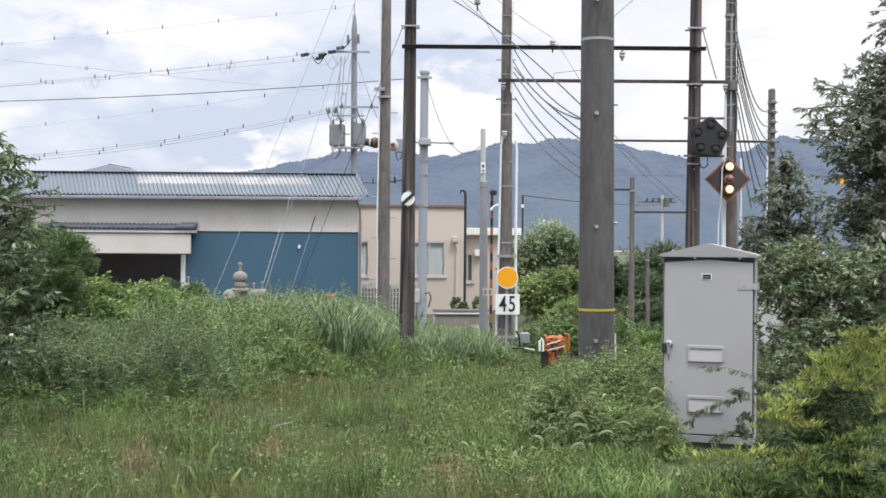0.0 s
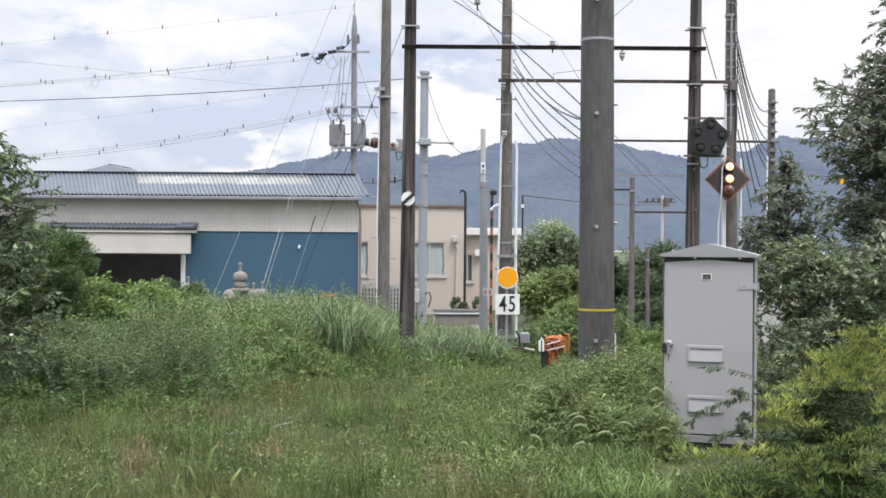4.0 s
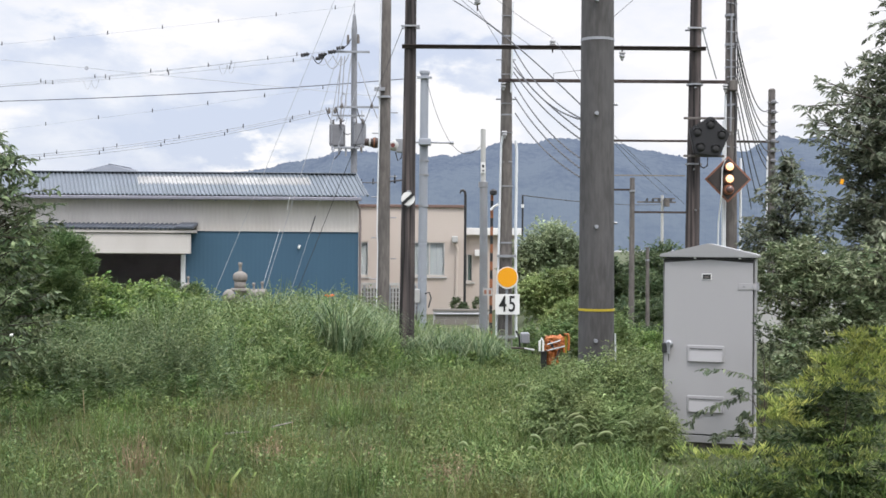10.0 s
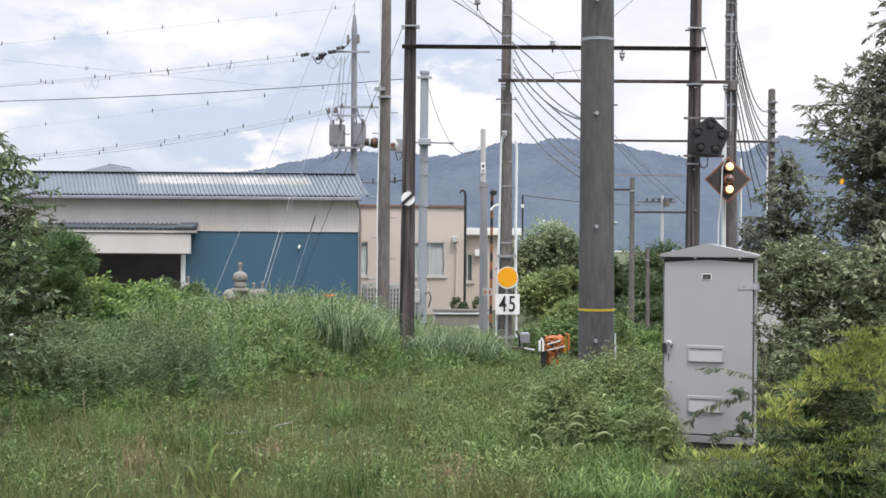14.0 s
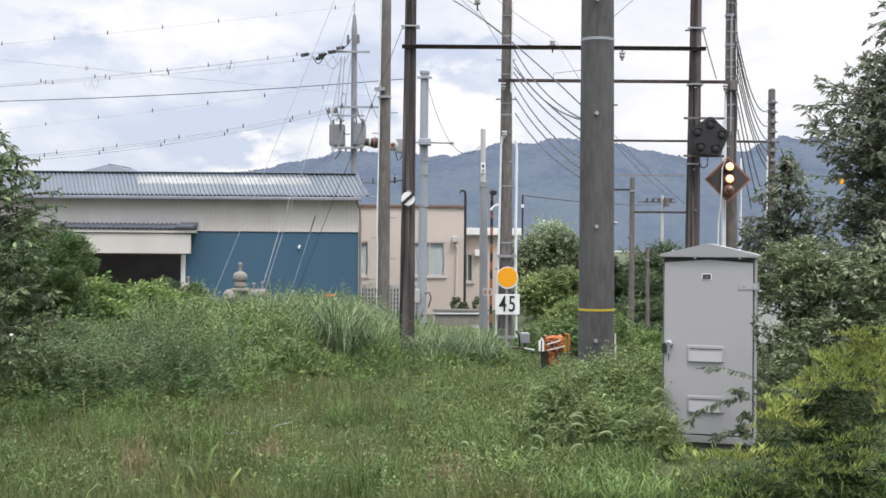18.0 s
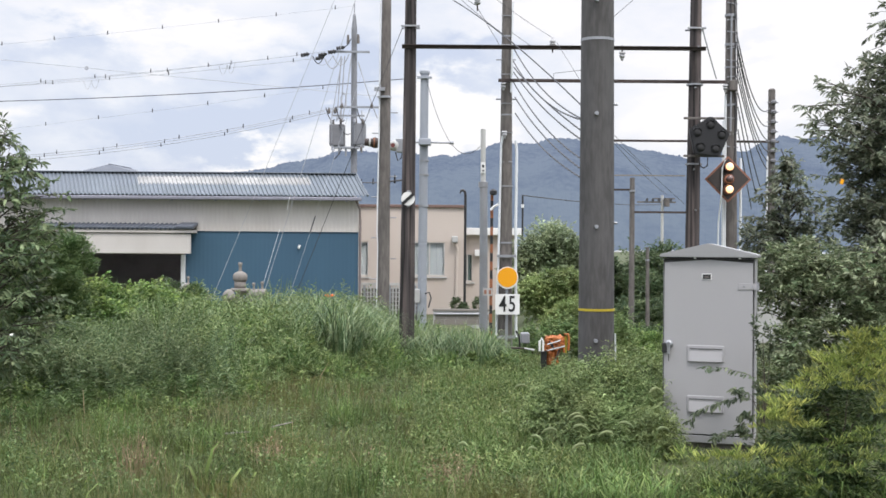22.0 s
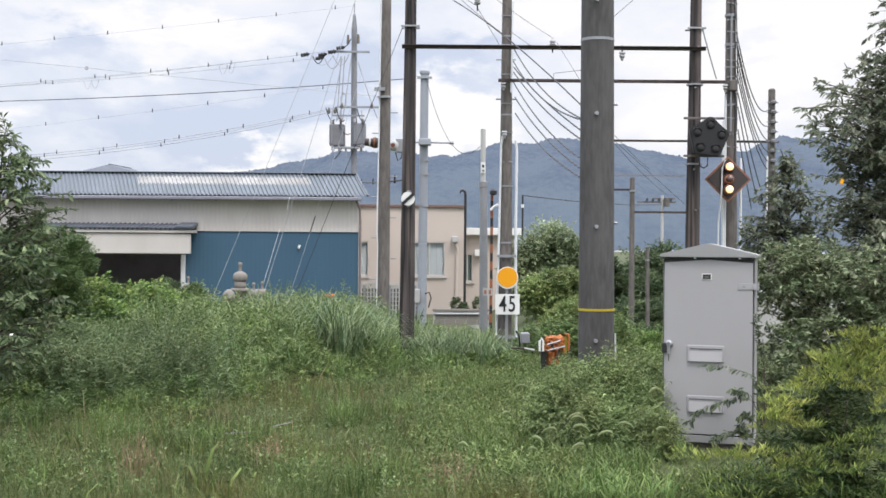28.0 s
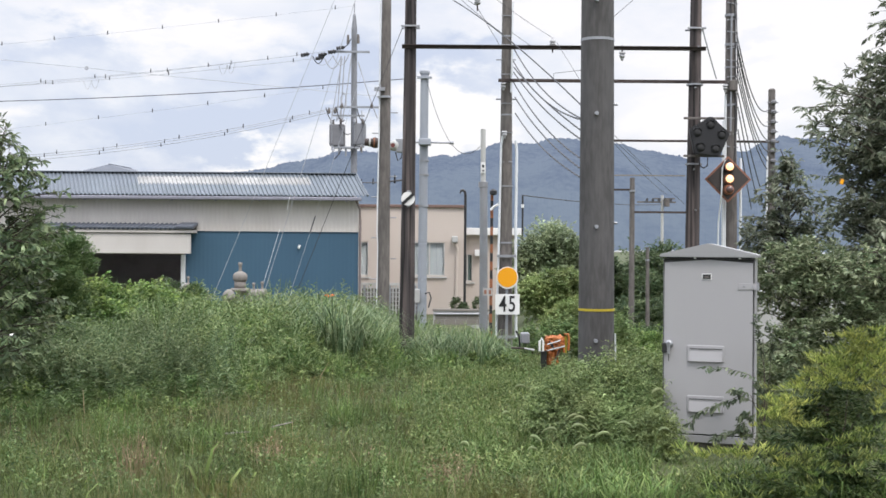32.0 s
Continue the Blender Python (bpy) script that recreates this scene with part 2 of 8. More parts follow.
M_porcelain = paint("white_porcelain", (0.36, 0.36, 0.37), 0.25, vary=0.1, bump=0)
M_transformer = paint("pale_grey_transformer_paint", (0.195, 0.20, 0.215), 0.5, 0.1, vary=0.08, bump=0.05)
M_lens_off = glass_dark("unlit_lamp_lens", (0.10, 0.055, 0.05), 0.25)
M_lens_lit = glow("lit_lamp_lens", (1.0, 0.62, 0.32), 1.05)
# faint glow of the belt, imitating the orange halo and the dim change-over
M_lens_rim = glow("lamp_halo_belt_glow", (0.30, 0.12, 0.07), 0.14)
M_signal_lens = glass_dark("black_signal_lens", (0.012, 0.012, 0.013), 0.8)
M_pipe_white = paint("white_plastic_conduit", (0.62, 0.64, 0.66), 0.5, vary=0.05, dirt=(0.4, 0.4, 0.4), dirt_amt=0.4, bump=0.02)

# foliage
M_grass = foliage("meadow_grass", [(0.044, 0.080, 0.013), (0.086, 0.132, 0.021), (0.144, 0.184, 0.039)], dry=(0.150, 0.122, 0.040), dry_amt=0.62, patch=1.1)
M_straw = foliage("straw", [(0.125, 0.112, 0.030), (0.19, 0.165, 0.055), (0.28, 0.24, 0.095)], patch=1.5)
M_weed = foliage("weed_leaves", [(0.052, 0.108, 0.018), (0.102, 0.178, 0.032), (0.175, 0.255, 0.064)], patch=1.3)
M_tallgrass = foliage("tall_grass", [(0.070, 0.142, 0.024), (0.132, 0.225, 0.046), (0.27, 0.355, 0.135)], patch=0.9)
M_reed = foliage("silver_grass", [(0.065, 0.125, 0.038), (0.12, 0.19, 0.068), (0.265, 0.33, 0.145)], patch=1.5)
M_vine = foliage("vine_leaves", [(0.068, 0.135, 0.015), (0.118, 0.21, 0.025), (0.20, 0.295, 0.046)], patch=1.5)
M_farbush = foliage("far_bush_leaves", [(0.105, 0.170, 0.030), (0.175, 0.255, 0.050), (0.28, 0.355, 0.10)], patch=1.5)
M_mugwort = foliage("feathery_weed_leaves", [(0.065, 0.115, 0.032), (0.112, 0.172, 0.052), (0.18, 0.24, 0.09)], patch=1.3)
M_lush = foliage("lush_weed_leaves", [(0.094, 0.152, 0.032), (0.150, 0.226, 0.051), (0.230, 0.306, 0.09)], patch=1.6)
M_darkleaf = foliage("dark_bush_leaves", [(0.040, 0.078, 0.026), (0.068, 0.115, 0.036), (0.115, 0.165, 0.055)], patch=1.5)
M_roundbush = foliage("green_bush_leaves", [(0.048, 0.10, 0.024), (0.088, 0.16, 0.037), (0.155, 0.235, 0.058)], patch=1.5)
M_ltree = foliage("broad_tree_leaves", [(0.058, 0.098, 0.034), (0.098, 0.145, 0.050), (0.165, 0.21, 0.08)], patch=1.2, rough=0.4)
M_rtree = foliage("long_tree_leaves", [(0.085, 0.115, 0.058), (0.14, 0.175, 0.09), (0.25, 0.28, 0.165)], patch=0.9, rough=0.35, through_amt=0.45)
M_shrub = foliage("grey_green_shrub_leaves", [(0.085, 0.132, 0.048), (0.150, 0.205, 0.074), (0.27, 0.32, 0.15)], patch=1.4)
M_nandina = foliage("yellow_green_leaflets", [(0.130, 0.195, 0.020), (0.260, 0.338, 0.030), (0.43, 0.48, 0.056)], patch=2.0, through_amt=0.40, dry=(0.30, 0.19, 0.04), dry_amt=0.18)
# the same leaflets darkened, shade painted in for the lower tiers
M_nandina_half_shade = foliage("half_shade_leaflets", [(0.052, 0.098, 0.013), (0.120, 0.185, 0.02), (0.26, 0.33, 0.042)], patch=3.0)
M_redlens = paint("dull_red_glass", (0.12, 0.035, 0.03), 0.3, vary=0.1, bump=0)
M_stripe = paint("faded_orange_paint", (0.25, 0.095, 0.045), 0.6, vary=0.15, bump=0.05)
# the same leaflets darker still, for the shade inside the bush
M_nandina_deep_shade = foliage("deep_shade_leaflets", [(0.025, 0.055, 0.012), (0.045, 0.08, 0.018), (0.09, 0.13, 0.026)], patch=2.0)
# leaf colour made paler and greyer to paint haze over the far tree
M_fartree = foliage("far_tree_leaves_hazed", [(0.13, 0.185, 0.075), (0.22, 0.29, 0.115), (0.34, 0.41, 0.19)], patch=0.8)
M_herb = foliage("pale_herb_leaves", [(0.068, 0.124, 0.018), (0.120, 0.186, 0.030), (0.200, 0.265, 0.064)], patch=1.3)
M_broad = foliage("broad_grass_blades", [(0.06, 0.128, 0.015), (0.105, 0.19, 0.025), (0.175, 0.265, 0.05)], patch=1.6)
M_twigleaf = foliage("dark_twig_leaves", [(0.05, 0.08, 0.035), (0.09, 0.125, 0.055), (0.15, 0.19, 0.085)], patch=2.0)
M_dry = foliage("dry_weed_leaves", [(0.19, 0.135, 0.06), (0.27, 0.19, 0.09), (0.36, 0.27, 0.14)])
M_stem = paint("green_stem", (0.09, 0.14, 0.04), 0.7, vary=0.2, bump=0)
M_drystem = paint("dry_stem", (0.26, 0.21, 0.12), 0.8, vary=0.2, bump=0)
M_seed = foliage("seed_head", [(0.17, 0.235, 0.07), (0.24, 0.295, 0.105), (0.32, 0.35, 0.15)])
M_white_bit = paint("white_bit_surface", (0.75, 0.75, 0.70), 0.7, bump=0)
M_flower_orange = paint("orange_petals", (0.80, 0.16, 0.03), 0.7, bump=0)


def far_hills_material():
    """Forest on hills some kilometres off; the blue haze before it is painted in as emission."""
    m, nt, bsdf, out = nodes_of("far_forest_haze_glow")
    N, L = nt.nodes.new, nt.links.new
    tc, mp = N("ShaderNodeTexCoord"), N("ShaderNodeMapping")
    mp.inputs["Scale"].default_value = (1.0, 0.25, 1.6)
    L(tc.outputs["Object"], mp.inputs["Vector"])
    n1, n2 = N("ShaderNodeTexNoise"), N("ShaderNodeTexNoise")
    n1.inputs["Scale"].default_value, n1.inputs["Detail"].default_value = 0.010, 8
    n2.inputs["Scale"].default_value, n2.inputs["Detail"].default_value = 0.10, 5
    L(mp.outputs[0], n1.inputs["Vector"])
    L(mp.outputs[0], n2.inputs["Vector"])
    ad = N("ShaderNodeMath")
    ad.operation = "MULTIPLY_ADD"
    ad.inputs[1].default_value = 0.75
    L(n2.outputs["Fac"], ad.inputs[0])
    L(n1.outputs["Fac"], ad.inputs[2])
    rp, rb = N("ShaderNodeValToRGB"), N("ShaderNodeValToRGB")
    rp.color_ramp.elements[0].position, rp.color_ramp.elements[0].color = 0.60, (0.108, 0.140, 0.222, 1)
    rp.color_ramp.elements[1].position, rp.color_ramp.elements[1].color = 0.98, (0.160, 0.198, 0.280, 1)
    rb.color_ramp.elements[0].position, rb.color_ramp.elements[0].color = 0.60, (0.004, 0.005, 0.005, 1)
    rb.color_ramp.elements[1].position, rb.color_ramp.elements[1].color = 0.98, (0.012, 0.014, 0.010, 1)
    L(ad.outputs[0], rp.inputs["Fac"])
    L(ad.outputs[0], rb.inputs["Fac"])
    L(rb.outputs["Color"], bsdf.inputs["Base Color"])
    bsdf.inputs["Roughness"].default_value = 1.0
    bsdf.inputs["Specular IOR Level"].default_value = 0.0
    # nearer slopes at the foot are greener, mixed into the same haze glow
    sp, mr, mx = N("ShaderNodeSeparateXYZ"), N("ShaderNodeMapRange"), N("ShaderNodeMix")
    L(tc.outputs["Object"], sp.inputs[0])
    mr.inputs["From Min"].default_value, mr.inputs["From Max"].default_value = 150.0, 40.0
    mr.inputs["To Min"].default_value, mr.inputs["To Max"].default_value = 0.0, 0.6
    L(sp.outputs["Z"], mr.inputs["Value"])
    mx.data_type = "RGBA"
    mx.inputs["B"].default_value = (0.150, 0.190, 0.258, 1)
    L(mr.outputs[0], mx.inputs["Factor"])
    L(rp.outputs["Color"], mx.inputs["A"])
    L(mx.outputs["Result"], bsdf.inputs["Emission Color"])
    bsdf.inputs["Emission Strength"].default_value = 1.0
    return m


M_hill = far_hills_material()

# ---------------------------------------------------------------- mesh tools
def link_mesh(name, bm, material, smooth=False):
    me = bpy.data.meshes.new(name)
    bm.to_mesh(me)
    bm.free()
    if smooth:
        me.shade_smooth()
    for m in (material if isinstance(material, (list, tuple)) else [material]):
        me.materials.append(m)
    return new(name, me)


def part(name, bm, material, parent=None, label="", smooth=False, local=False):
    """One mesh under a thing or a part; its points are in world metres, or in the thing's own space where local."""
    ob = link_mesh(name, bm, material, smooth)
    if parent is not None:
        ob.parent = parent
        if not local and parent.type == "EMPTY":
            ob.matrix_parent_inverse = parent.matrix_basis.inverted()
    if label:
        ob["label"] = label
    return ob


def thing(name, place, label, category, group="", kind="", rz=0.0):
    ob = new(name)
    ob.empty_display_size = 0.2
    ob.matrix_basis = pose(*place, 0, 0, rz)
    return tagged(ob, label, category, group, kind)


def add_box(bm, c, s, bevel=0.0, rz=0.0, rx=0.0, ry=0.0):
    r = bmesh.ops.create_cube(bm, size=1.0, matrix=pose(*c, rx, ry, rz) @ Matrix.Diagonal((*s, 1)))
    if bevel:
        edges = list({e for v in r["verts"] for e in v.link_edges})
        bmesh.ops.bevel(bm, geom=edges, offset=bevel, segments=2, profile=0.5, affect="EDGES")
    return bm


def box(c, s, bevel=0.0, rz=0.0, rx=0.0, ry=0.0):
    return add_box(bmesh.new(), c, s, bevel, rz, rx, ry)


def add_rod(bm, a, b, r0, r1=None, seg=12, caps=True):
    a, b = Vector(a), Vector(b)
    d = b - a
    m = Matrix.Translation((a + b) / 2) @ d.to_track_quat("Z", "Y").to_matrix().to_4x4()
    bmesh.ops.create_cone(bm, cap_ends=caps, segments=seg, radius1=r0, radius2=r0 if r1 is None else r1, depth=d.length, matrix=m)
    return bm


def rod(a, b, r0, r1=None, seg=12):
    return add_rod(bmesh.new(), a, b, r0, r1, seg)


def lathe(profile, seg=20, bm=None, m=None):
    """A turned body from (radius, height) pairs."""
    bm = bm or bmesh.new()
    m = m or Matrix()
    rings = []
    for r, z in profile:
        rings.append([bm.verts.new(m @ Vector((r * math.cos(2 * math.pi * i / seg), r * math.sin(2 * math.pi * i / seg), z))) for i in range(seg)])
    for a, b in zip(rings, rings[1:]):
        for i in range(seg):
            bm.faces.new((a[i], a[(i + 1) % seg], b[(i + 1) % seg], b[i]))
    bm.faces.new(rings[0][::-1])
    bm.faces.new(rings[-1])
    return bm


def add_tube(bm, pts, r, seg=6):
    """A bent tube through the points."""
    pts = [Vector(p) for p in pts]
    rings = []
    for i, p in enumerate(pts):
        t = (pts[min(i + 1, len(pts) - 1)] - pts[max(i - 1, 0)]).normalized()
        ref = Vector((0, 0, 1)) if abs(t.z) < 0.95 else Vector((1, 0, 0))
        u = t.cross(ref).normalized()
        v = t.cross(u)
        rr = r[i] if isinstance(r, (list, tuple)) else r
        rings.append([bm.verts.new(p + rr * (math.cos(2 * math.pi * k / seg) * u + math.sin(2 * math.pi * k / seg) * v)) for k in range(seg)])
    for a, b in zip(rings, rings[1:]):
        for k in range(seg):
            bm.faces.new((a[k], a[(k + 1) % seg], b[(k + 1) % seg], b[k]))
    bm.faces.new(rings[0][::-1])
    bm.faces.new(rings[-1])
    return bm


def tube(pts, r, seg=6):
    return add_tube(bmesh.new(), pts, r, seg)


def hang(a, b, sag, n=14):
    """Points of a cable that hangs between two points."""
    a, b = Vector(a), Vector(b)
    return [a.lerp(b, i / n) - Vector((0, 0, 4 * sag * (i / n) * (1 - i / n))) for i in range(n + 1)]


def disc(c, r, depth, seg=28, axis="y"):
    e = Vector(c) + (Vector((0, depth, 0)) if axis == "y" else Vector((0, 0, depth)))
    return rod(c, e, r, r, seg)


# ---------------------------------------------------------------- leaves and blades as fast meshes
def fast_mesh(name, verts, faces_flat, counts, material):
    me = bpy.data.meshes.new(name)
    me.vertices.add(len(verts))
    me.vertices.foreach_set("co", np.ascontiguousarray(verts, dtype=np.float32).ravel())
    me.loops.add(len(faces_flat))
    me.loops.foreach_set("vertex_index", np.ascontiguousarray(faces_flat, dtype=np.int32))
    me.polygons.add(len(counts))
    starts = np.concatenate(([0], np.cumsum(counts)[:-1])).astype(np.int32)
    me.polygons.foreach_set("loop_start", starts)
    me.update(calc_edges=True)
    me.materials.append(material)
    return me


def unit(v):
    return v / np.maximum(np.linalg.norm(v, axis=1, keepdims=True), 1e-6)


def leaf_arrays(p, d, up, ln, wd, fold=0.18, curl=0.12):
    """Folded six-cornered leaves from p along d."""
    d = unit(d)
    s = unit(np.cross(d, up))
    n = np.cross(s, d)
    L, W = ln[:, None], wd[:, None]
    v = np.stack([p,
                  p + 0.32 * L * d + 0.5 * W * s + fold * W * n,
                  p + 0.70 * L * d + 0.36 * W * s + (fold * W - curl * 0.4 * L) * n,
                  p + L * d - curl * L * n,
                  p + 0.70 * L * d - 0.36 * W * s + (fold * W - curl * 0.4 * L) * n,
                  p + 0.32 * L * d - 0.5 * W * s + fold * W * n], axis=1)
    return v.reshape(-1, 3)


def leaf_mesh(name, p, d, up, ln, wd, material, fold=0.18, curl=0.12):
    v = leaf_arrays(p, d, up, ln, wd, fold, curl)
    n = len(p)
    f = (np.arange(n)[:, None] * 6 + np.array([0, 1, 2, 3, 0, 3, 4, 5])[None, :]).ravel()
    return fast_mesh(name, v, f, np.full(2 * n, 4), material)


def blade_mesh(name, base, heading, height, width, lean, material, twist=None, arch=0.0):
    """Blades of grass in three lengths, bent over by lean (0 upright, 1 far over)."""
    n = len(base)
    hd = np.stack([np.cos(heading), np.sin(heading), np.zeros(n)], 1)
    tw = heading + np.pi / 2 if twist is None else twist
    sd = np.stack([np.cos(tw), np.sin(tw), np.zeros(n)], 1) * (width[:, None] * 0.5)
    up = np.array([[0, 0, 1.0]])
    H, B = height[:, None], lean[:, None]
    p1 = base + H * (0.40 * up + 0.10 * B * hd)
    p2 = base + H * ((0.75 - (0.10 + 0.06 * arch) * B) * up + (0.36 + 0.06 * arch) * B * hd)
    p3 = base + H * ((1.0 - (0.42 + 0.38 * arch) * B) * up + (0.80 + 0.12 * arch) * B * hd)
    v = np.stack([base - sd, base + sd, p1 + sd * 0.9, p1 - sd * 0.9, p2 + sd * 0.6, p2 - sd * 0.6, p3], axis=1).reshape(-1, 3)
    idx = np.array([0, 1, 2, 3, 3, 2, 4, 5, 5, 4, 6])
    f = (np.arange(n)[:, None] * 7 + idx[None, :]).ravel()
    return fast_mesh(name, v, f, np.tile([4, 4, 3], n), material)


def sphere_dirs(rng, n):
    v = rng.normal(size=(n, 3))
    return unit(v)


def sprig_leaves(rng, roots, dirs, length, per, ln, wd, droop=0.3, spread=0.9):
    """Leaves set alternately along short twigs."""
    k = len(roots)
    t = np.tile(np.linspace(0.15, 1.0, per), k)
    R, D = np.repeat(roots, per, 0), unit(np.repeat(dirs, per, 0))
    side = unit(np.cross(D, np.array([[0.0, 0.0, 1.0]])) + 1e-3)
    sgn = np.tile(np.where(np.arange(per) % 2 == 0, 1.0, -1.0), k)[:, None]
    jit = rng.normal(scale=0.35, size=R.shape)
    p = R + D * (t * length)[:, None] + rng.normal(scale=0.01, size=R.shape)
    d = D * 0.7 + side * sgn * spread + jit
    d[:, 2] -= droop * rng.uniform(0.3, 1.5, len(d))
    up = np.array([[0, 0, 1.0]]) + rng.normal(scale=0.35, size=R.shape)
    sz = rng.uniform(0.65, 1.15, len(p))
    return p, d, up, ln * sz, wd * sz * rng.uniform(0.8, 1.2, len(p))


def crown_sprigs(rng, blobs, subs, sprigs, sub_size=0.34, hollow=0.5):
    """Twig roots and directions for a crown of uneven clumps."""
    roots, dirs = [], []
    for c, r, w in blobs:
        c, r = np.array(c), np.array(r)
        ns = max(2, int(subs * w))
        sd = sphere_dirs(rng, ns)
        rad = rng.uniform(hollow, 1.05, ns)[:, None]
        centre = c + sd * r * rad
        k = max(2, int(sprigs))
        cc = np.repeat(centre, k, 0)
        off = rng.normal(scale=1.0, size=(ns * k, 3)) * (r.mean() * sub_size * 0.5 * rng.uniform(0.6, 1.3, (ns * k, 1)))
        pos = cc + off
        out = unit((pos - c) / r) * 0.8 + np.array([[0, 0, 0.25]]) + rng.normal(scale=0.4, size=pos.shape)
        roots.append(pos)
        dirs.append(unit(out))
    return np.concatenate(roots), np.concatenate(dirs)


def limb_bm(base, tips, r0, rng, mid=0.45):
    """A tapered trunk that forks into limbs."""
    bm = bmesh.new()
    base = Vector(base)
    fork = None
    for i, t in enumerate(tips):
        t = Vector(t)
        if fork is None:
            fork = base.lerp(t, mid) + Vector((0, 0, 0.0))
            add_tube(bm, [base, base.lerp(fork, 0.5) + Vector((rng.normal() * r0, rng.normal() * r0, 0)), fork], [r0, r0 * 0.85, r0 * 0.7], 8)
        m = fork.lerp(t, 0.5) + Vector((rng.normal() * 0.05, rng.normal() * 0.05, 0.06))
        add_tube(bm, [fork, m, t], [r0 * 0.6, r0 * 0.35, r0 * 0.08], 6)
    return bm


def step(a, b, x):
    t = np.clip((x - a) / (b - a), 0, 1)
    return t * t * (3 - 2 * t)


def lumps(x, y, s, seed):
    """Smooth cheap unevenness, about -1 to 1."""
    return (np.sin(x * s * 1.7 + seed) * np.cos(y * s * 1.3 + seed * 2.1) + 0.6 * np.sin(x * s * 3.9 - y * s * 2.7 + seed * 3.3)
            + 0.4 * np.cos(x * s * 7.1 + y * s * 6.3 + seed * 5.7)) / 2.0


# ---------------------------------------------------------------- ground
def terrain(x, y):
    """Height of the ground: the line's level bed, a dip to the yard and the road beyond it."""
    x, y = np.asarray(x, float), np.asarray(y, float)
    edge = 25.0 + 0.0 * x
    left = step(3.2, 1.4, x)
    drop = -0.85 * step(edge, edge + 6.0, y) * left
    drop = drop - 0.30 * step(20.5, 24, y) * step(0.9, 1.5, x) * step(4.6, 3.4, x)
    bank = 0.42 * step(12.5, 18.5, y + 0.35 * (x + 3)) * step(-0.3, -2.4, x) * step(27, 24, y)
    return drop + bank + 0.03 * lumps(x, y, 0.9, 1.3) * step(60, 30, y)


def make_ground():
    xs = np.concatenate([np.linspace(-2500, -60, 14), np.linspace(-50, -16, 12), np.linspace(-15, 15, 121), np.linspace(16, 50, 12), np.linspace(60, 2500, 14)])
    ys = np.concatenate([np.linspace(-400, -10, 8), np.linspace(-6, 36, 150), np.linspace(38, 100, 20), np.linspace(120, 1500, 14)])
    X, Y = np.meshgrid(xs, ys)
    Zg = terrain(X, Y)
    v = np.stack([X, Y, Zg], -1).reshape(-1, 3)
    nx, ny = len(xs), len(ys)
    i, j = np.meshgrid(np.arange(nx - 1), np.arange(ny - 1))
    a = (j * nx + i).ravel()
    f = np.stack([a, a + 1, a + 1 + nx, a + nx], 1).ravel()
    me = fast_mesh("ground", v, f, np.full(len(a), 4), M_soil)
    me.shade_smooth()
    tagged(new("ground", me), "weedy soil beside a railway line", "ground", kind="structure")


make_ground()

# road over the line and along the yard
bm = box((-1.0, 35.0, -0.84), (26.0, 5.0, 0.06))
tagged(part("road", bm, M_asphalt), "grey asphalt road beyond the grass", "road", kind="structure")


def make_hills():
    """Wooded hills: a ridge with spurs, some two kilometres away."""
    rng = np.random.default_rng(5)
    ang = np.concatenate([np.linspace(-1.2, -0.4, 60), np.linspace(-0.395, 0.395, 900), np.linspace(0.4, 1.2, 60)])
    t = np.linspace(0, 1, 26)
    px = np.tan(ang)
    # ridge height over bearing: low at the left, a long shoulder, then high to the right
    ridge = np.interp(px, [-2.6, -1.0, -0.5, -0.30, -0.20, -0.16, -0.12, -0.085, -0.04, 0.007, 0.04, 0.096, 0.15, 0.20, 0.25, 0.277, 0.34, 0.5, 1.0, 2.6],
                      [0.05, 0.06, 0.05, 0.045, 0.052, 0.063, 0.072, 0.078, 0.081, 0.075, 0.085, 0.092, 0.086, 0.077, 0.083, 0.096, 0.090, 0.075, 0.06, 0.05])
    ridge = ridge + 0.0010 * np.sin(px * 61) + 0.0008 * np.sin(px * 143 + 1) + 0.0006 * np.sin(px * 290 + 2)
    A, T = np.meshgrid(ang, t)
    Rg = np.tile(ridge, (len(t), 1))
    far = 1300 + 1100 * T
    prof = T ** 0.8
    z = Rg * 2400 * prof * (1 + 0.10 * np.sin(A * 47 + T * 5) * (1 - T) + 0.05 * np.sin(A * 120 - T * 9) * (1 - T)) + rng.normal(scale=0.7, size=A.shape) + (T > 0.98) * (0.6 * np.abs(rng.normal(scale=1.0, size=A.shape)) + 0.8 * np.sin(A * 700) * np.sin(A * 431))
    v = np.stack([np.tan(A) * far, far, z + 2], -1).reshape(-1, 3)
    nx = len(ang)
    i, j = np.meshgrid(np.arange(nx - 1), np.arange(len(t) - 1))
    a = (j * nx + i).ravel()
    f = np.stack([a, a + 1, a + 1 + nx, a + nx], 1).ravel()
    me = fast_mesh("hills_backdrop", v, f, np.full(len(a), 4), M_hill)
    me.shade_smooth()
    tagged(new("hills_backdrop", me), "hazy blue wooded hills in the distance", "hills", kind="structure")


make_hills()

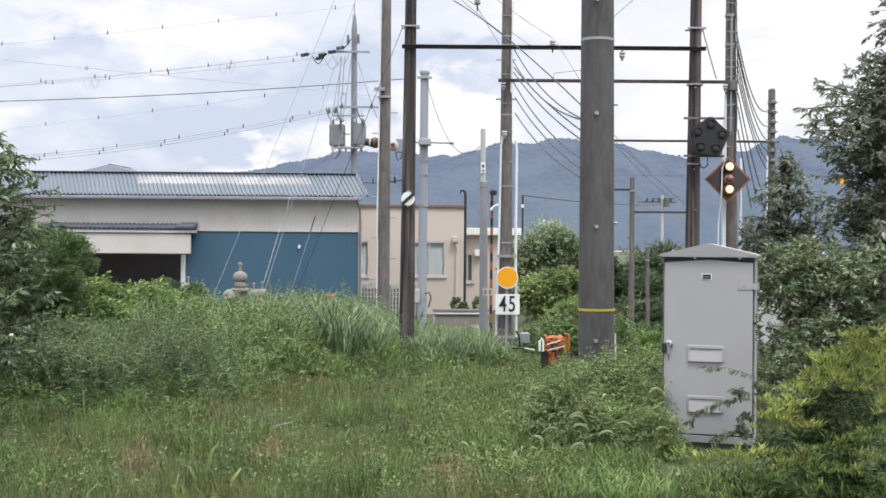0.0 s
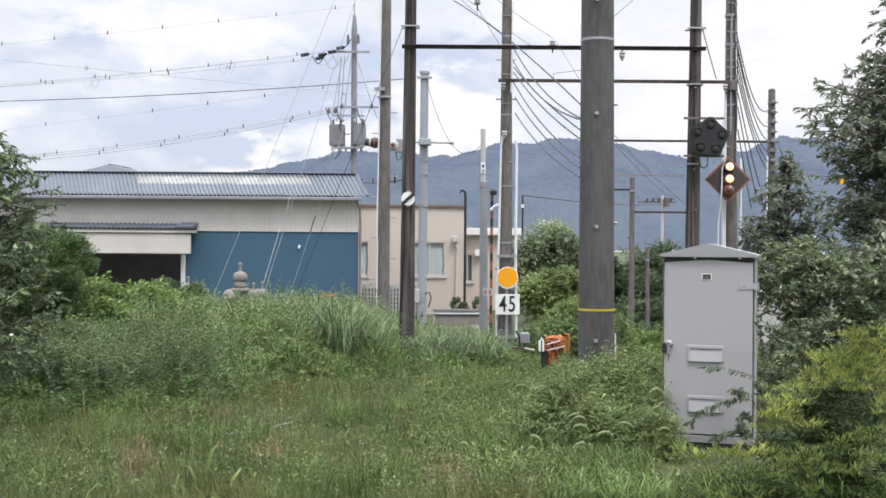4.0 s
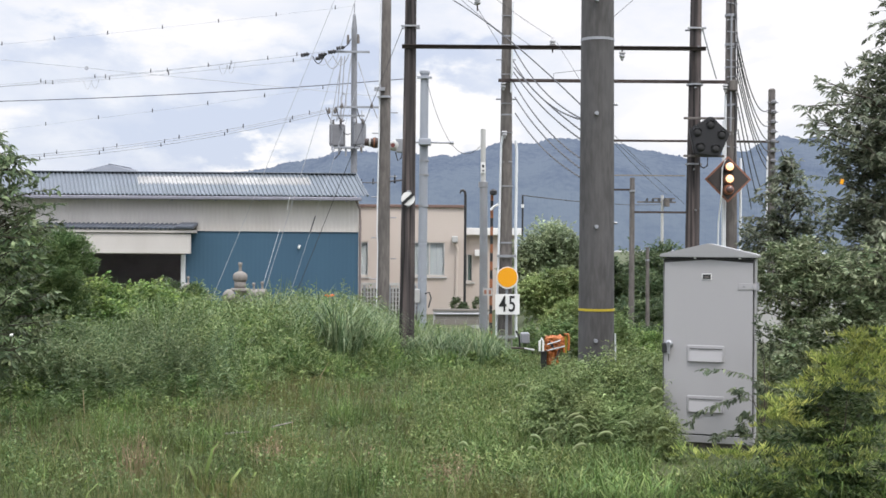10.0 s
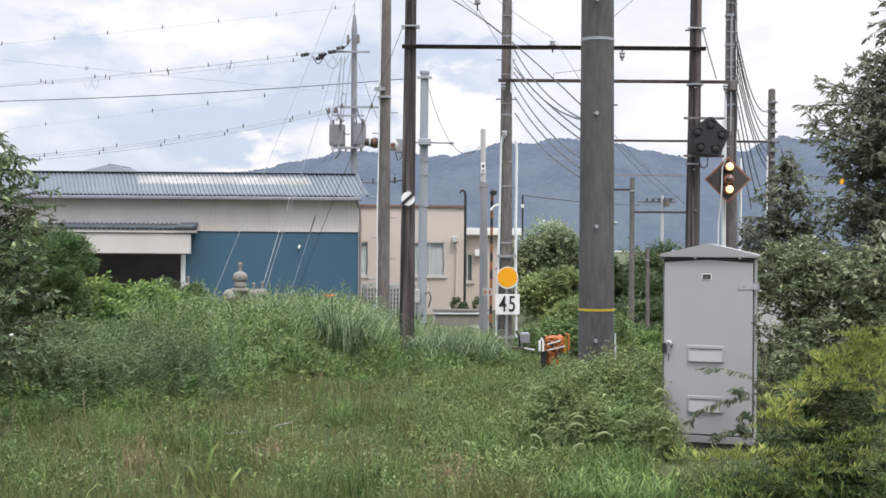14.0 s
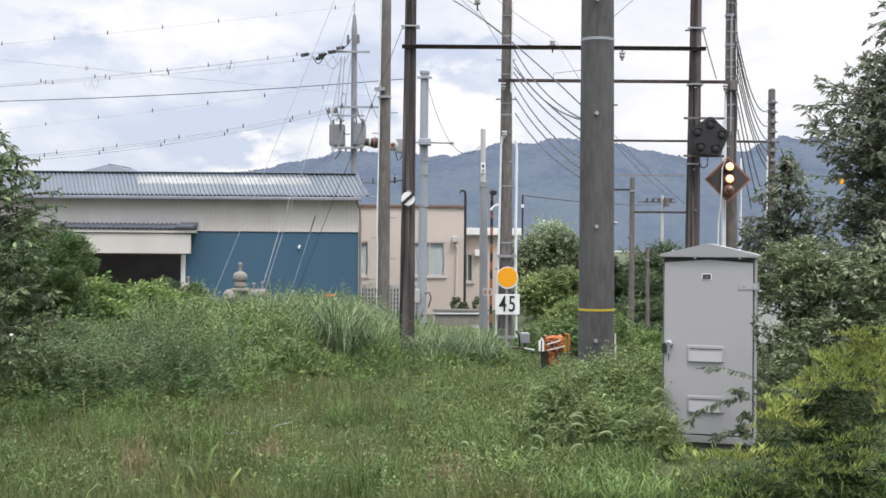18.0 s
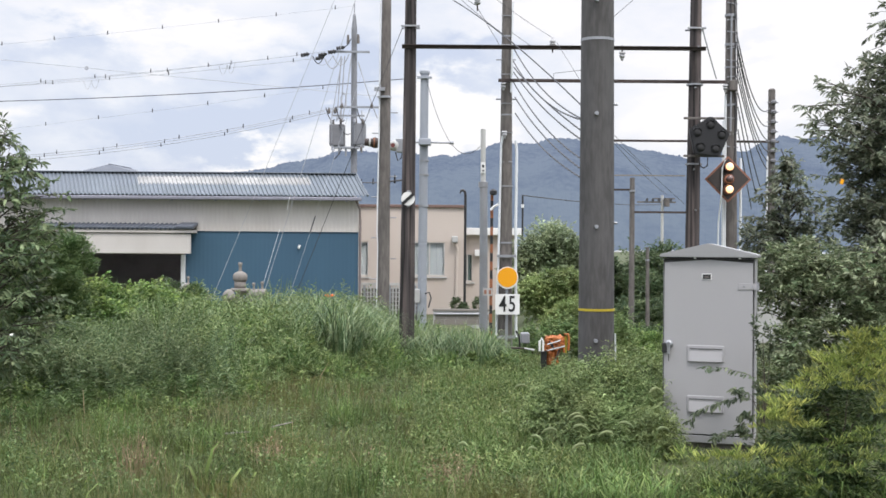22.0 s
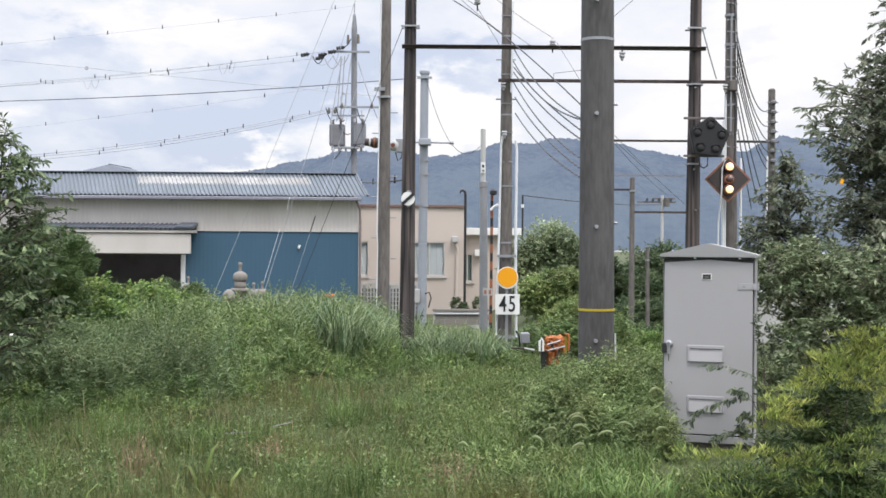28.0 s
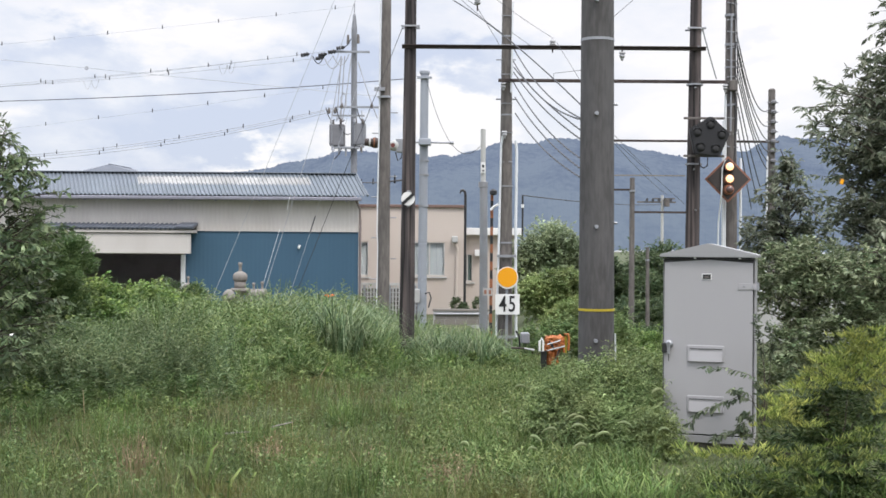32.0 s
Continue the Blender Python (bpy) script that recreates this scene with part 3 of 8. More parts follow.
# ---------------------------------------------------------------- workshop shed
def corrugated(x0, x1, rib, depth, place):
    """A ribbed sheet; place(x, v) with v 0 or 1 gives its lower and upper edge, the rib height is added along up."""
    bm = bmesh.new()
    n = max(1, int(round((x1 - x0) / rib)))
    xs, hs = [], []
    for i in range(n):
        a = x0 + (x1 - x0) * i / n
        w = (x1 - x0) / n
        for f, h in ((0.0, 0), (0.34, 0), (0.46, 1), (0.84, 1), (0.96, 0)):
            xs.append(a + f * w)
            hs.append(h * depth)
    xs.append(x1)
    hs.append(0)
    lo = [bm.verts.new(place(x, 0.0, h)) for x, h in zip(xs, hs)]
    hi = [bm.verts.new(place(x, 1.0, h)) for x, h in zip(xs, hs)]
    lo2 = [bm.verts.new(place(x, 0.0, h - 0.02)) for x, h in zip(xs, hs)]
    for i in range(len(xs) - 1):
        bm.faces.new((lo[i], lo[i + 1], hi[i + 1], hi[i]))
        bm.faces.new((lo2[i], lo2[i + 1], lo[i + 1], lo[i]))
    return bm


def make_shed():
    shed = thing("workshop_shed", (-10.0, 45.0, -0.85), "long steel workshop with cream and blue ribbed walls", "shed")
    xl, xr, yf = -22.0, -3.138, 45.0
    z_eave, z_mid = 3.851 - 0.12, 2.572
    zg = -0.95
    # upper band of cream sheet, ribbed
    part("upper_wall", corrugated(xl, xr, 0.16, -0.016, lambda x, v, h: (x, yf + h, z_mid + v * (z_eave + 0.1 - z_mid))), M_wall_cream, shed, "cream ribbed sheet steel")
    part("upper_wall_backing", box(((xl + xr) / 2, yf + 0.09, (z_mid + z_eave) / 2), (xr - xl, 0.12, z_eave - z_mid)), M_wall_cream, shed)
    xd0, xd1 = -13.24, -9.563
    z_door = 1.674
    part("lower_wall", corrugated(xd1, xr, 0.16, -0.002, lambda x, v, h: (x, yf + h, zg + v * (z_mid - zg))), M_wall_blue, shed, "blue ribbed sheet steel")
    part("lower_wall_backing", box(((xd1 + xr) / 2, yf + 0.09, (zg + z_mid) / 2), (xr - xd1, 0.12, z_mid - zg)), M_wall_blue, shed)
    part("lower_wall", corrugated(xl, xd0, 0.16, -0.025, lambda x, v, h: (x, yf + h, zg + v * (z_mid - zg))), M_wall_blue, shed, "blue ribbed sheet steel")
    part("lintel", box(((xd0 + xd1) / 2, yf + 0.09, (z_door + z_mid) / 2), (xd1 - xd0, 0.12, z_mid - z_door)), M_wall_cream, shed)
    part("flashing", box(((xd1 + xr) / 2, yf - 0.035, z_mid), (xr - xd1, 0.03, 0.05)), M_wall_cream, shed)
    part("side_wall", box((xr - 0.56, yf + 4.2, (zg + z_eave) / 2), (0.12, 8.0, z_eave - zg), 0, 6.8), M_wall_cream, shed)
    part("side_wall", box((xl + 0.06, yf + 4.15, (zg + z_eave) / 2), (0.12, 8.0, z_eave - zg)), M_wall_cream, shed)
    part("back_wall", box(((xl + xr) / 2 - 0.5, yf + 8.2, (zg + z_eave) / 2), (xr - xl - 1.0, 0.12, z_eave - zg)), M_dark, shed)
    part("shed_floor", box(((xl + xr) / 2, yf + 4.1, zg + 0.06), (xr - xl - 0.3, 8.0, 0.1)), M_dark, shed)
    # door frame posts
    part("door_post", box((-9.582, yf - 0.08, (zg + z_door) / 2), (0.15, 0.15, z_door - zg), 0.01), M_white, shed, "white door post")
    part("door_post", box((xd0, yf - 0.08, (zg + z_door) / 2), (0.15, 0.15, z_door - zg), 0.01), M_white, shed, "white door post")
    # roof: sheets from eave to ridge and down the far side
    y_e, y_r = yf - 0.45, yf + 0.85
    skew = 0.508
    ze, zr = 3.85, 4.695
    x_roof0, x_roof1 = -22.6, -2.789
    roof = part("roof", box(((xl + xr) / 2 - 0.6, yf + 4.0, ze - 0.12), (xr - xl - 1.4, 7.6, 0.06)), M_dark, shed)
    w = 0.92
    n = int((x_roof1 - x_roof0) / w)
    s0, s1 = -10.896, -4.699
    for i in range(n):
        b = x_roof1 - i * w
        a = b - w

        def slope(x, v, h, lo=0.0, hi=1.0):
            t = lo + (hi - lo) * v
            return (x - skew * t, y_e + (y_r - y_e) * t, ze + (zr - ze) * t + h)
        pale = s0 < (a + b) / 2 < s1
        part("roof_sheet", corrugated(a, b, 0.1533, 0.05, lambda x, v, h: slope(x, v, h, 0.0, 0.52 if pale else 1.0)), M_roof, roof)
        if pale:
            part("roof_sheet", corrugated(a, b, 0.1533, 0.05, lambda x, v, h: slope(x, v, h + 0.012, 0.5, 0.86)), M_skylight, roof, "translucent pale plastic roof sheet")
            part("roof_sheet", corrugated(a, b, 0.1533, 0.05, lambda x, v, h: slope(x, v, h + 0.02, 0.84, 1.0)), M_roof, roof)
    bm = bmesh.new()
    vs = [bm.verts.new(p) for p in ((x_roof0, y_r, zr), (x_roof1 - skew, y_r, zr), (x_roof1 - 1.4, yf + 8.6, ze), (x_roof0, yf + 8.6, ze))]
    bm.faces.new(vs)
    part("rear_slope", bm, M_roof, roof)
    bm = bmesh.new()
    for z_off in (0.0,):
        vs = [bm.verts.new(p) for p in ((xr - 0.06, yf + 0.2, ze - 0.10), (xr - 0.55, y_r, zr - 0.14), (xr - 1.0, yf + 8.1, ze - 0.10))]
        bm.faces.new(vs)
    part("gable_end", bm, M_wall_cream, roof)
    part("ridge_cap", box(((x_roof0 + x_roof1 - skew) / 2, y_r + 0.05, zr + 0.07), (x_roof1 - skew - x_roof0, 0.30, 0.04), 0.012), M_roof, roof)
    # dark strip added to close sky gaps and paint the open rib ends dark
    part("ridge_dark_strip", box(((x_roof0 + x_roof1 - skew) / 2, y_r + 0.06, zr + 0.02), (x_roof1 - skew - x_roof0 - 0.05, 0.06, 0.10)), M_seam, roof)
    part("verge_trim", rod((x_roof1 + 0.02, y_e, ze + 0.03), (x_roof1 - skew, y_r, zr + 0.05), 0.05, 0.05, 6), M_roof, roof)
    gut = part("gutter", box(((x_roof0 + xr) / 2 + 0.1, y_e - 0.04, ze - 0.10), (xr - x_roof0 + 0.1, 0.12, 0.13), 0.03), M_gutter, shed, "grey rain gutter")
    for k in range(9):
        part("bracket", box((xr - 0.4 - 1.6 * k, y_e + 0.03, ze - 0.15), (0.04, 0.2, 0.1)), M_gutter, gut)
    part("soffit", box(((x_roof0 + xr) / 2, yf - 0.18, ze - 0.06), (xr - x_roof0, 0.45, 0.03)), M_wall_cream, shed)
    part("downpipe", tube([(xr - 0.05, y_e, ze - 0.15), (xr + 0.06, yf - 0.2, ze - 0.45), (xr + 0.08, yf - 0.08, ze - 0.9), (xr + 0.08, yf - 0.08, zg)], 0.045, 8), M_downpipe, shed, "grey-brown downpipe")
    # canopy over the doors with a tiled top
    xc0, xc1 = -15.204, -9.035
    zc0, zc1 = 2.551, 2.714
    can = part("canopy", box(((xc0 + xc1) / 2, yf - 0.5, (zc0 + zc1) / 2 - 0.12), (xc1 - xc0 - 0.1, 1.0, 0.10)), M_wall_cream, shed)
    part("door_fascia", box(((xc0 + xc1) / 2, yf - 0.86, 2.061), (xc1 - xc0 - 0.22, 0.14, 0.7149), 0.015), M_wall_cream, can, "white shutter box")
    nt_ = int((xc1 - xc0 - 0.5) / 0.17)
    for k in range(nt_):
        x = xc1 - 0.66 - 0.17 * k
        bm = bmesh.new()
        add_rod(bm, (x, yf - 1.05, zc0 + 0.06), (x, yf - 0.05, zc1 + 0.08), 0.05, 0.05, 8)
        add_box(bm, (x + 0.08, yf - 0.55, (zc0 + zc1) / 2 + 0.07), (0.14, 1.0, 0.04), 0, 0, 9)
        part("roof_tile", bm, M_tile, can)
    part("end_tile", box((xc1 - 0.32, yf - 0.56, (zc0 + zc1) / 2 + 0.09), (0.62, 1.08, 0.13), 0.04, 0, 8), M_tile, can)
    # small white lamp on the blue wall
    part("wall_lamp", lathe([(0.02, 0), (0.045, 0.03), (0.045, 0.08), (0.02, 0.11)], 10, None, Matrix.Translation((-5.309, 44.85, 1.908))), M_white, shed, "small white wall lamp")
    part("wall_bracket", box((-5.30, 44.93, 2.03), (0.08, 0.1, 0.05)), M_white, shed)


make_shed()


# ---------------------------------------------------------------- beige office and its annex
def window(parent, x0, x1, z0, z1, y, curtain=True, name="window"):
    w = part(name, box(((x0 + x1) / 2, y + 0.08, (z0 + z1) / 2), (x1 - x0, 0.02, z1 - z0)), M_curtain if curtain else M_pane, parent,
             "window with drawn pale curtains" if curtain else "dark window")
    fr = 0.07
    bm = bmesh.new()
    for c, s in ((((x0 + x1) / 2, y, z1), (x1 - x0 + fr, 0.1, fr)), (((x0 + x1) / 2, y, z0), (x1 - x0 + fr, 0.1, fr)),
                 ((x0, y, (z0 + z1) / 2), (fr, 0.1, z1 - z0)), ((x1, y, (z0 + z1) / 2), (fr, 0.1, z1 - z0)), (((x0 + x1) / 2, y + 0.01, (z0 + z1) / 2), (0.05, 0.06, z1 - z0))):
        add_box(bm, c, s)
    part("window_frame", bm, M_alu, w)
    for k in (0, 1):
        xa, xb = (x0, (x0 + x1) / 2) if k == 0 else ((x0 + x1) / 2, x1)
        p = part("pane", box(((xa + xb) / 2, y + 0.03, (z0 + z1) / 2), (xb - xa - 0.06, 0.008, z1 - z0 - 0.06)), M_glass, w)
        p.visible_shadow = False
    part("window_sill", box(((x0 + x1) / 2, y - 0.06, z0 - 0.08), (x1 - x0 + 0.2, 0.16, 0.07), 0.01), M_concrete_light, w)
    return w


def clear_glass():
    m, nt, bsdf, out = nodes_of("clear_pane")
    bsdf.inputs["Transmission Weight"].default_value = 1.0
    bsdf.inputs["Roughness"].default_value = 0.02
    bsdf.inputs["IOR"].default_value = 1.1
    bsdf.inputs["Base Color"].default_value = (0.9, 0.93, 0.93, 1)
    return m


M_glass = clear_glass()


def wall_with_holes(x0, x1, z0, z1, y, thick, holes):
    """A wall along x with rectangular openings (sorted, not overlapping in x)."""
    bm = bmesh.new()
    x = x0
    for hx0, hx1, hz0, hz1 in holes:
        if hx0 > x:
            add_box(bm, ((x + hx0) / 2, y + thick / 2, (z0 + z1) / 2), (hx0 - x, thick, z1 - z0))
        add_box(bm, ((hx0 + hx1) / 2, y + thick / 2, (z0 + hz0) / 2), (hx1 - hx0, thick, hz0 - z0))
        add_box(bm, ((hx0 + hx1) / 2, y + thick / 2, (hz1 + z1) / 2), (hx1 - hx0, thick, z1 - hz1))
        x = hx1
    add_box(bm, ((x + x1) / 2, y + thick / 2, (z0 + z1) / 2), (x1 - x, thick, z1 - z0))
    return bm


def make_office():
    off = thing("office_building", (-1.5, 52.0, -0.8), "beige rendered flat-roofed office with curtained windows", "building")
    y = 52.0
    x0, x1, z0, z1 = -5.406, 0.919, -0.95, 3.726
    h1 = (-4.054, -3.185, 0.788, 2.237)
    h2 = (-1.229, 0.074, 0.811, 2.235)
    part("front_wall", wall_with_holes(x0, x1, z0, z1, y, 0.2, (h1, h2)), M_beige, off)
    part("side_wall", box((x1 - 0.1, y + 4.2, (z0 + z1) / 2), (0.2, 8.0, z1 - z0)), M_beige, off)
    part("side_wall", box((x0 + 0.1, y + 4.2, (z0 + z1) / 2), (0.2, 8.0, z1 - z0)), M_beige, off)
    part("back_wall", box(((x0 + x1) / 2, y + 8.3, (z0 + z1) / 2), (x1 - x0, 0.2, z1 - z0)), M_beige, off)
    part("roof", box(((x0 + x1) / 2, y + 4.2, z1 - 0.15), (x1 - x0 - 0.4, 8.0, 0.15)), M_concrete_light, off)
    part("coping", box(((x0 + x1) / 2, y + 0.08, z1 + 0.05), (x1 - x0 + 0.16, 0.36, 0.12), 0.015), M_beige_trim, off, "brown metal coping")
    window(off, h1[0], h1[1], h1[2], h1[3], y + 0.06)
    window(off, h2[0], h2[1], h2[2], h2[3], y + 0.06)
    hood = part("vent_hood", box((0.502, 51.85, 2.363), (0.26, 0.34, 0.28), 0.05), M_concrete_light, off, "pale vent hood")
    part("downpipe", tube([(0.527, 51.85, 2.219), (0.602, 51.87, 1.979), (0.604, 51.9, 1.738), (0.574, 51.9, -0.551)], 0.055, 8), M_beige, off, "beige downpipe")
    # annex
    ann = thing("annex_building", (2.5, 54.0, -0.8), "low pale annex with a white fascia", "building")
    ax0, ax1, az1 = x1 + 0.01, 3.529, 2.894
    hw = (0.858, 1.309, 0.53, 1.733)
    part("front_wall", wall_with_holes(ax0 - 0.5, ax1 - 0.3, z0, az1 - 0.3, 54.0, 0.2, (hw,)), M_beige, ann)
    part("side_wall", box((ax1 - 0.4, 57.2, (z0 + az1) / 2 - 0.15), (0.2, 6.0, az1 - z0 - 0.3)), M_beige, ann)
    part("roof_fascia", box(((ax0 + ax1) / 2, 56.9, az1 - 0.16), (ax1 - ax0, 6.6, 0.32), 0.02), M_white, ann, "white roof fascia")
    window(ann, hw[0], hw[1], hw[2], hw[3], 54.06, False)
    part("box_vent", box((1.551, 53.85, 1.787), (0.3, 0.3, 0.3), 0.03), M_white, ann)
    # bent lamp pole before it
    lp = thing("hooked_pole", (0.936, 50.5, -0.833), "thin black pole with a hooked top", "pole")
    zt = 4.325
    xx = 0.914
    part("shaft", tube([(xx, 50.5, -0.9), (xx, 50.5, zt - 0.1), (xx - 0.03, 50.5, zt + 0.02), (xx - 0.1, 50.5, zt + 0.07), (xx - 0.2, 50.5, zt + 0.04), (xx - 0.22, 50.5, zt - 0.06)], 0.055, 8), M_black, lp)
    # fence and low wall in front
    fe = thing("lattice_fence", (-2.526, 48.0, -0.9), "pale grey panel fence before the office", "fence")
    fx0, fx1 = -4.086, -0.855
    ft = 0.548
    part("top_rail", box(((fx0 + fx1) / 2, 48, ft), (fx1 - fx0, 0.08, 0.1)), M_concrete_light, fe)
    for k in range(6):
        part("rail", box(((fx0 + fx1) / 2, 48.03, ft - 0.16 - 0.17 * k), (fx1 - fx0, 0.02, 0.035)), M_concrete_light, fe)
    n = int((fx1 - fx0) / 0.125)
    for k in range(n + 1):
        part("picket", box((fx0 + 0.125 * k, 48, (ft - 0.95) / 2), (0.06 if k % 8 else 0.10, 0.03, ft + 0.95)), M_concrete_light if k % 8 else M_steel, fe)
    part("backing", box(((fx0 + fx1) / 2, 48.10, (ft - 1.1) / 2), (fx1 - fx0, 0.02, ft + 0.8)), M_concrete, fe)
    wl = thing("block_wall", (0.563, 45.0, -0.9), "low grey concrete block wall", "wall", kind="structure")
    for r in range(2):
        for q in range(5):
            part("block", box((-0.315 + 0.2 + 0.4 * q + 0.05 * r, 45.0, -0.75 + 0.19 * r + 0.0), (0.39, 0.12, 0.185), 0.008), M_stone, wl)
    part("coping", box((-0.315 + 1.0, 45.0, -0.323 + 0.02), (2.1, 0.18, 0.08), 0.01), M_stone, wl)
    part("rail", rod((-0.315, 44.9, -0.448), (1.398, 44.9, -0.442), 0.04, 0.04, 10), M_steel, wl)
    part("base", box((-0.315 + 1.0, 45.0, -0.62), (2.05, 0.10, 0.7)), M_concrete_light, wl)


make_office()


def make_far_house():
    h = thing("far_house", (-20.198, 75.0, -0.9), "distant house with a dark hipped roof", "house")
    cx, zt, zb = -20.27, 7.014, 6.596
    bm = bmesh.new()
    ring = [bm.verts.new(p) for p in ((cx - 2.2, 73.5, zb - 0.25), (cx + 2.0, 73.5, zb - 0.25), (cx + 2.0, 78.5, zb - 0.25), (cx - 2.2, 78.5, zb - 0.25))]
    r0, r1 = bm.verts.new((cx - 0.35, 75, zt)), bm.verts.new((cx + 0.5, 77, zt - 0.12))
    for f in ((ring[0], ring[1], r0), (ring[1], ring[2], r1, r0), (ring[2], ring[3], r1), (ring[3], ring[0], r0, r1)):
        bm.faces.new(f)
    part("roof", bm, M_tile, h)
    part("wall", box((cx - 0.1, 76.0, (zb - 1.2) / 2), (3.2, 4.0, zb + 0.8)), M_wall_cream, h)
    part("ridge_tile", rod((cx - 0.35, 75, zt + 0.0), (cx + 0.5, 77, zt - 0.12), 0.045), M_tile, h)


make_far_house()

# ---------------------------------------------------------------- poles and railway equipment
def band(parent, c, r, h, mat, label=""):
    return part("band", rod((c[0], c[1], c[2] - h / 2), (c[0], c[1], c[2] + h / 2), r, r, 24), mat, parent, label)


def pole(name, foot, top, r0, r1, mat, label, seg=24, group=""):
    th = thing(name, foot, label, "pole", group)
    part("shaft", rod((foot[0], foot[1], foot[2] - 0.4), top, r0, r1, seg), mat, th, smooth=False)
    return th


def along(foot, top, z):
    t = (z - foot[2]) / (top[2] - foot[2])
    return Vector(foot).lerp(Vector(top), t)


# the thick concrete pole
A0, A1 = (1.711, 13.5, -0.05), (1.693, 13.5, 5.103)
big = pole("concrete_pole", A0, A1, 0.205, 0.178, M_concrete_big, "thick dark grey concrete line pole with a yellow band", 32)
band(big, along(A0, A1, 1.293), 0.202, 0.026, M_yellow, "yellow marking band")
band(big, along(A0, A1, 4.276), 0.187, 0.030, M_steel, "thin steel band")
for zz in (3.448, 2.207, 0.96, 4.689):
    c = along(A0, A1, zz)
    part("step_bolt", rod((c.x - 0.03, c.y - 0.225, zz), (c.x - 0.03, c.y - 0.15, zz), 0.022, 0.022, 10), M_steel, big)
for zz in (3.569, 2.253):
    c = along(A0, A1, zz)
    part("step_bolt", rod((c.x + 0.15, c.y, zz), (c.x + 0.225, c.y, zz), 0.016, 0.016, 8), M_steel, big)
part("earth_wire_cover", tube([(A0[0] + 0.209, 13.43, 0.0), (A0[0] + 0.205, 13.43, 0.6), (A0[0] + 0.196, 13.43, 1.031)], 0.010, 6), M_pipe_white, big, "white cable cover")

# two dark timber poles with a cross-tie
B0, B1 = (-0.664, 22.5, 0.0), (-0.626, 22.5, 7.178)
C0, C1 = (4.585, 22.5, 0.0), (4.649, 22.5, 7.22)
tp = pole("timber_pole", B0, B1, 0.148, 0.100, M_wood, "black creosoted timber pole with a round marker", 16, "timber poles")
tq = pole("timber_pole", C0, C1, 0.148, 0.100, M_wood, "dark timber pole carrying a black signal", 16, "timber poles")
# round marker disc with a slanting bar
mk = part("marker_disc", disc((-0.649, 22.28, 2.866), 0.125, 0.03, 32), M_white, tp, "white round marker with a black slanting bar")
part("slanting_bar", box((-0.648, 22.27, 2.865), (0.27, 0.016, 0.055), 0, 0, 0, -42), M_black, mk)
part("bracket", box((-0.64, 22.36, 2.869), (0.06, 0.12, 0.3)), M_steel, tp)
for px_c, foot, top, th in ((0, B0, B1, tp), (1, C0, C1, tq)):
    c = along(foot, top, 6.05)
    part("clamp", box((c.x, c.y - 0.12, c.z), (0.34, 0.04, 0.032), 0.005), M_steel, th)
    part("clamp", box((c.x, c.y + 0.12, c.z), (0.34, 0.04, 0.032), 0.005), M_steel, th)
for py_ in (3.553, 4.42 + 0.6):
    c = along(C0, C1, py_)
    band(tq, c, 0.150, 0.03, M_steel)
for k in range(7):
    c = along(C0, C1, 1.2 + 0.75 * k)
    part("step_bolt", rod((c.x + 0.02 * (-1) ** k, c.y - 0.2, c.z), (c.x + 0.02 * (-1) ** k, c.y - 0.1, c.z), 0.014, 0.014, 6), M_steel, tq)
t1 = thing("cross_tie", (1.957, 22.4, 5.668), "rusty steel cross-tie between the timber poles", "beam", "cross ties")
part("angle_bar", box(((B1[0] + C1[0]) / 2, 22.38, 5.664), (4.781 - -0.809, 0.05, 0.062), 0.005), M_rust, t1)
part("flange", box(((B1[0] + C1[0]) / 2, 22.35, 5.664 + 0.028), (4.781 - -0.809, 0.09, 0.012)), M_rust, t1)


def insulator(name, c, up=1, s=1.0, parent=None):
    """A two-skirted porcelain insulator on a pin."""
    prof = [(0.02, 0), (0.05, 0.0), (0.065, 0.03), (0.03, 0.05), (0.05, 0.055), (0.055, 0.09), (0.03, 0.12), (0.022, 0.16), (0.0, 0.17)]
    bm = lathe([(r * s, z * s * up) for r, z in prof], 12, None, Matrix.Translation(c))
    if parent is None:
        th = thing(name, c, "white porcelain insulator on a steel pin", "insulator", "insulators")
        part("skirt", bm, M_porcelain, th)
        part("pin", rod((c[0], c[1], c[2] - 0.12 * s * up), (c[0], c[1], c[2] + 0.02 * up), 0.014 * s), M_rust, th)
        return th
    return part("insulator", bm, M_porcelain, parent)


insulator("insulator", (1.986, 22.38, 5.70), 1, 1.0)
insulator("insulator", (3.265, 22.38, 5.60), -1, 1.0)
insulator("insulator", (0.604, 22.6, 6.498), 1, 1.0)

# second pair of poles, slender concrete, with cross-tie
D0, D1 = (1.181, 23.0, -0.30), (1.175, 23.0, 7.309)
E0, E1 = (5.441, 23.0, -0.05), (5.398, 23.0, 7.342)
dp = pole("slender_pole", D0, D1, 0.150, 0.085, M_concrete, "slender grey-brown pole with a speed board", 20, "slender poles")
ep = pole("slender_pole", E0, E1, 0.150, 0.085, M_concrete, "slender grey-brown pole with many cables", 20, "slender poles")
t2 = thing("cross_tie", (3.117, 22.86, 5.127), "rusty steel cross-tie between the slender poles", "beam", "cross ties")
part("angle_bar", box(((1.015 + 5.282) / 2, 22.86, 5.127), (5.282 - 1.015, 0.05, 0.06), 0.005), M_rust, t2)
t3 = thing("cross_tie", (5.245, 31, 4.754), "thin rusty cross-tie between the far poles", "beam", "cross ties")
part("angle_bar", box(((3.95 + 8.527) / 2, 31, 4.746), (8.527 - 3.95, 0.05, 0.055)), M_rust, t3)
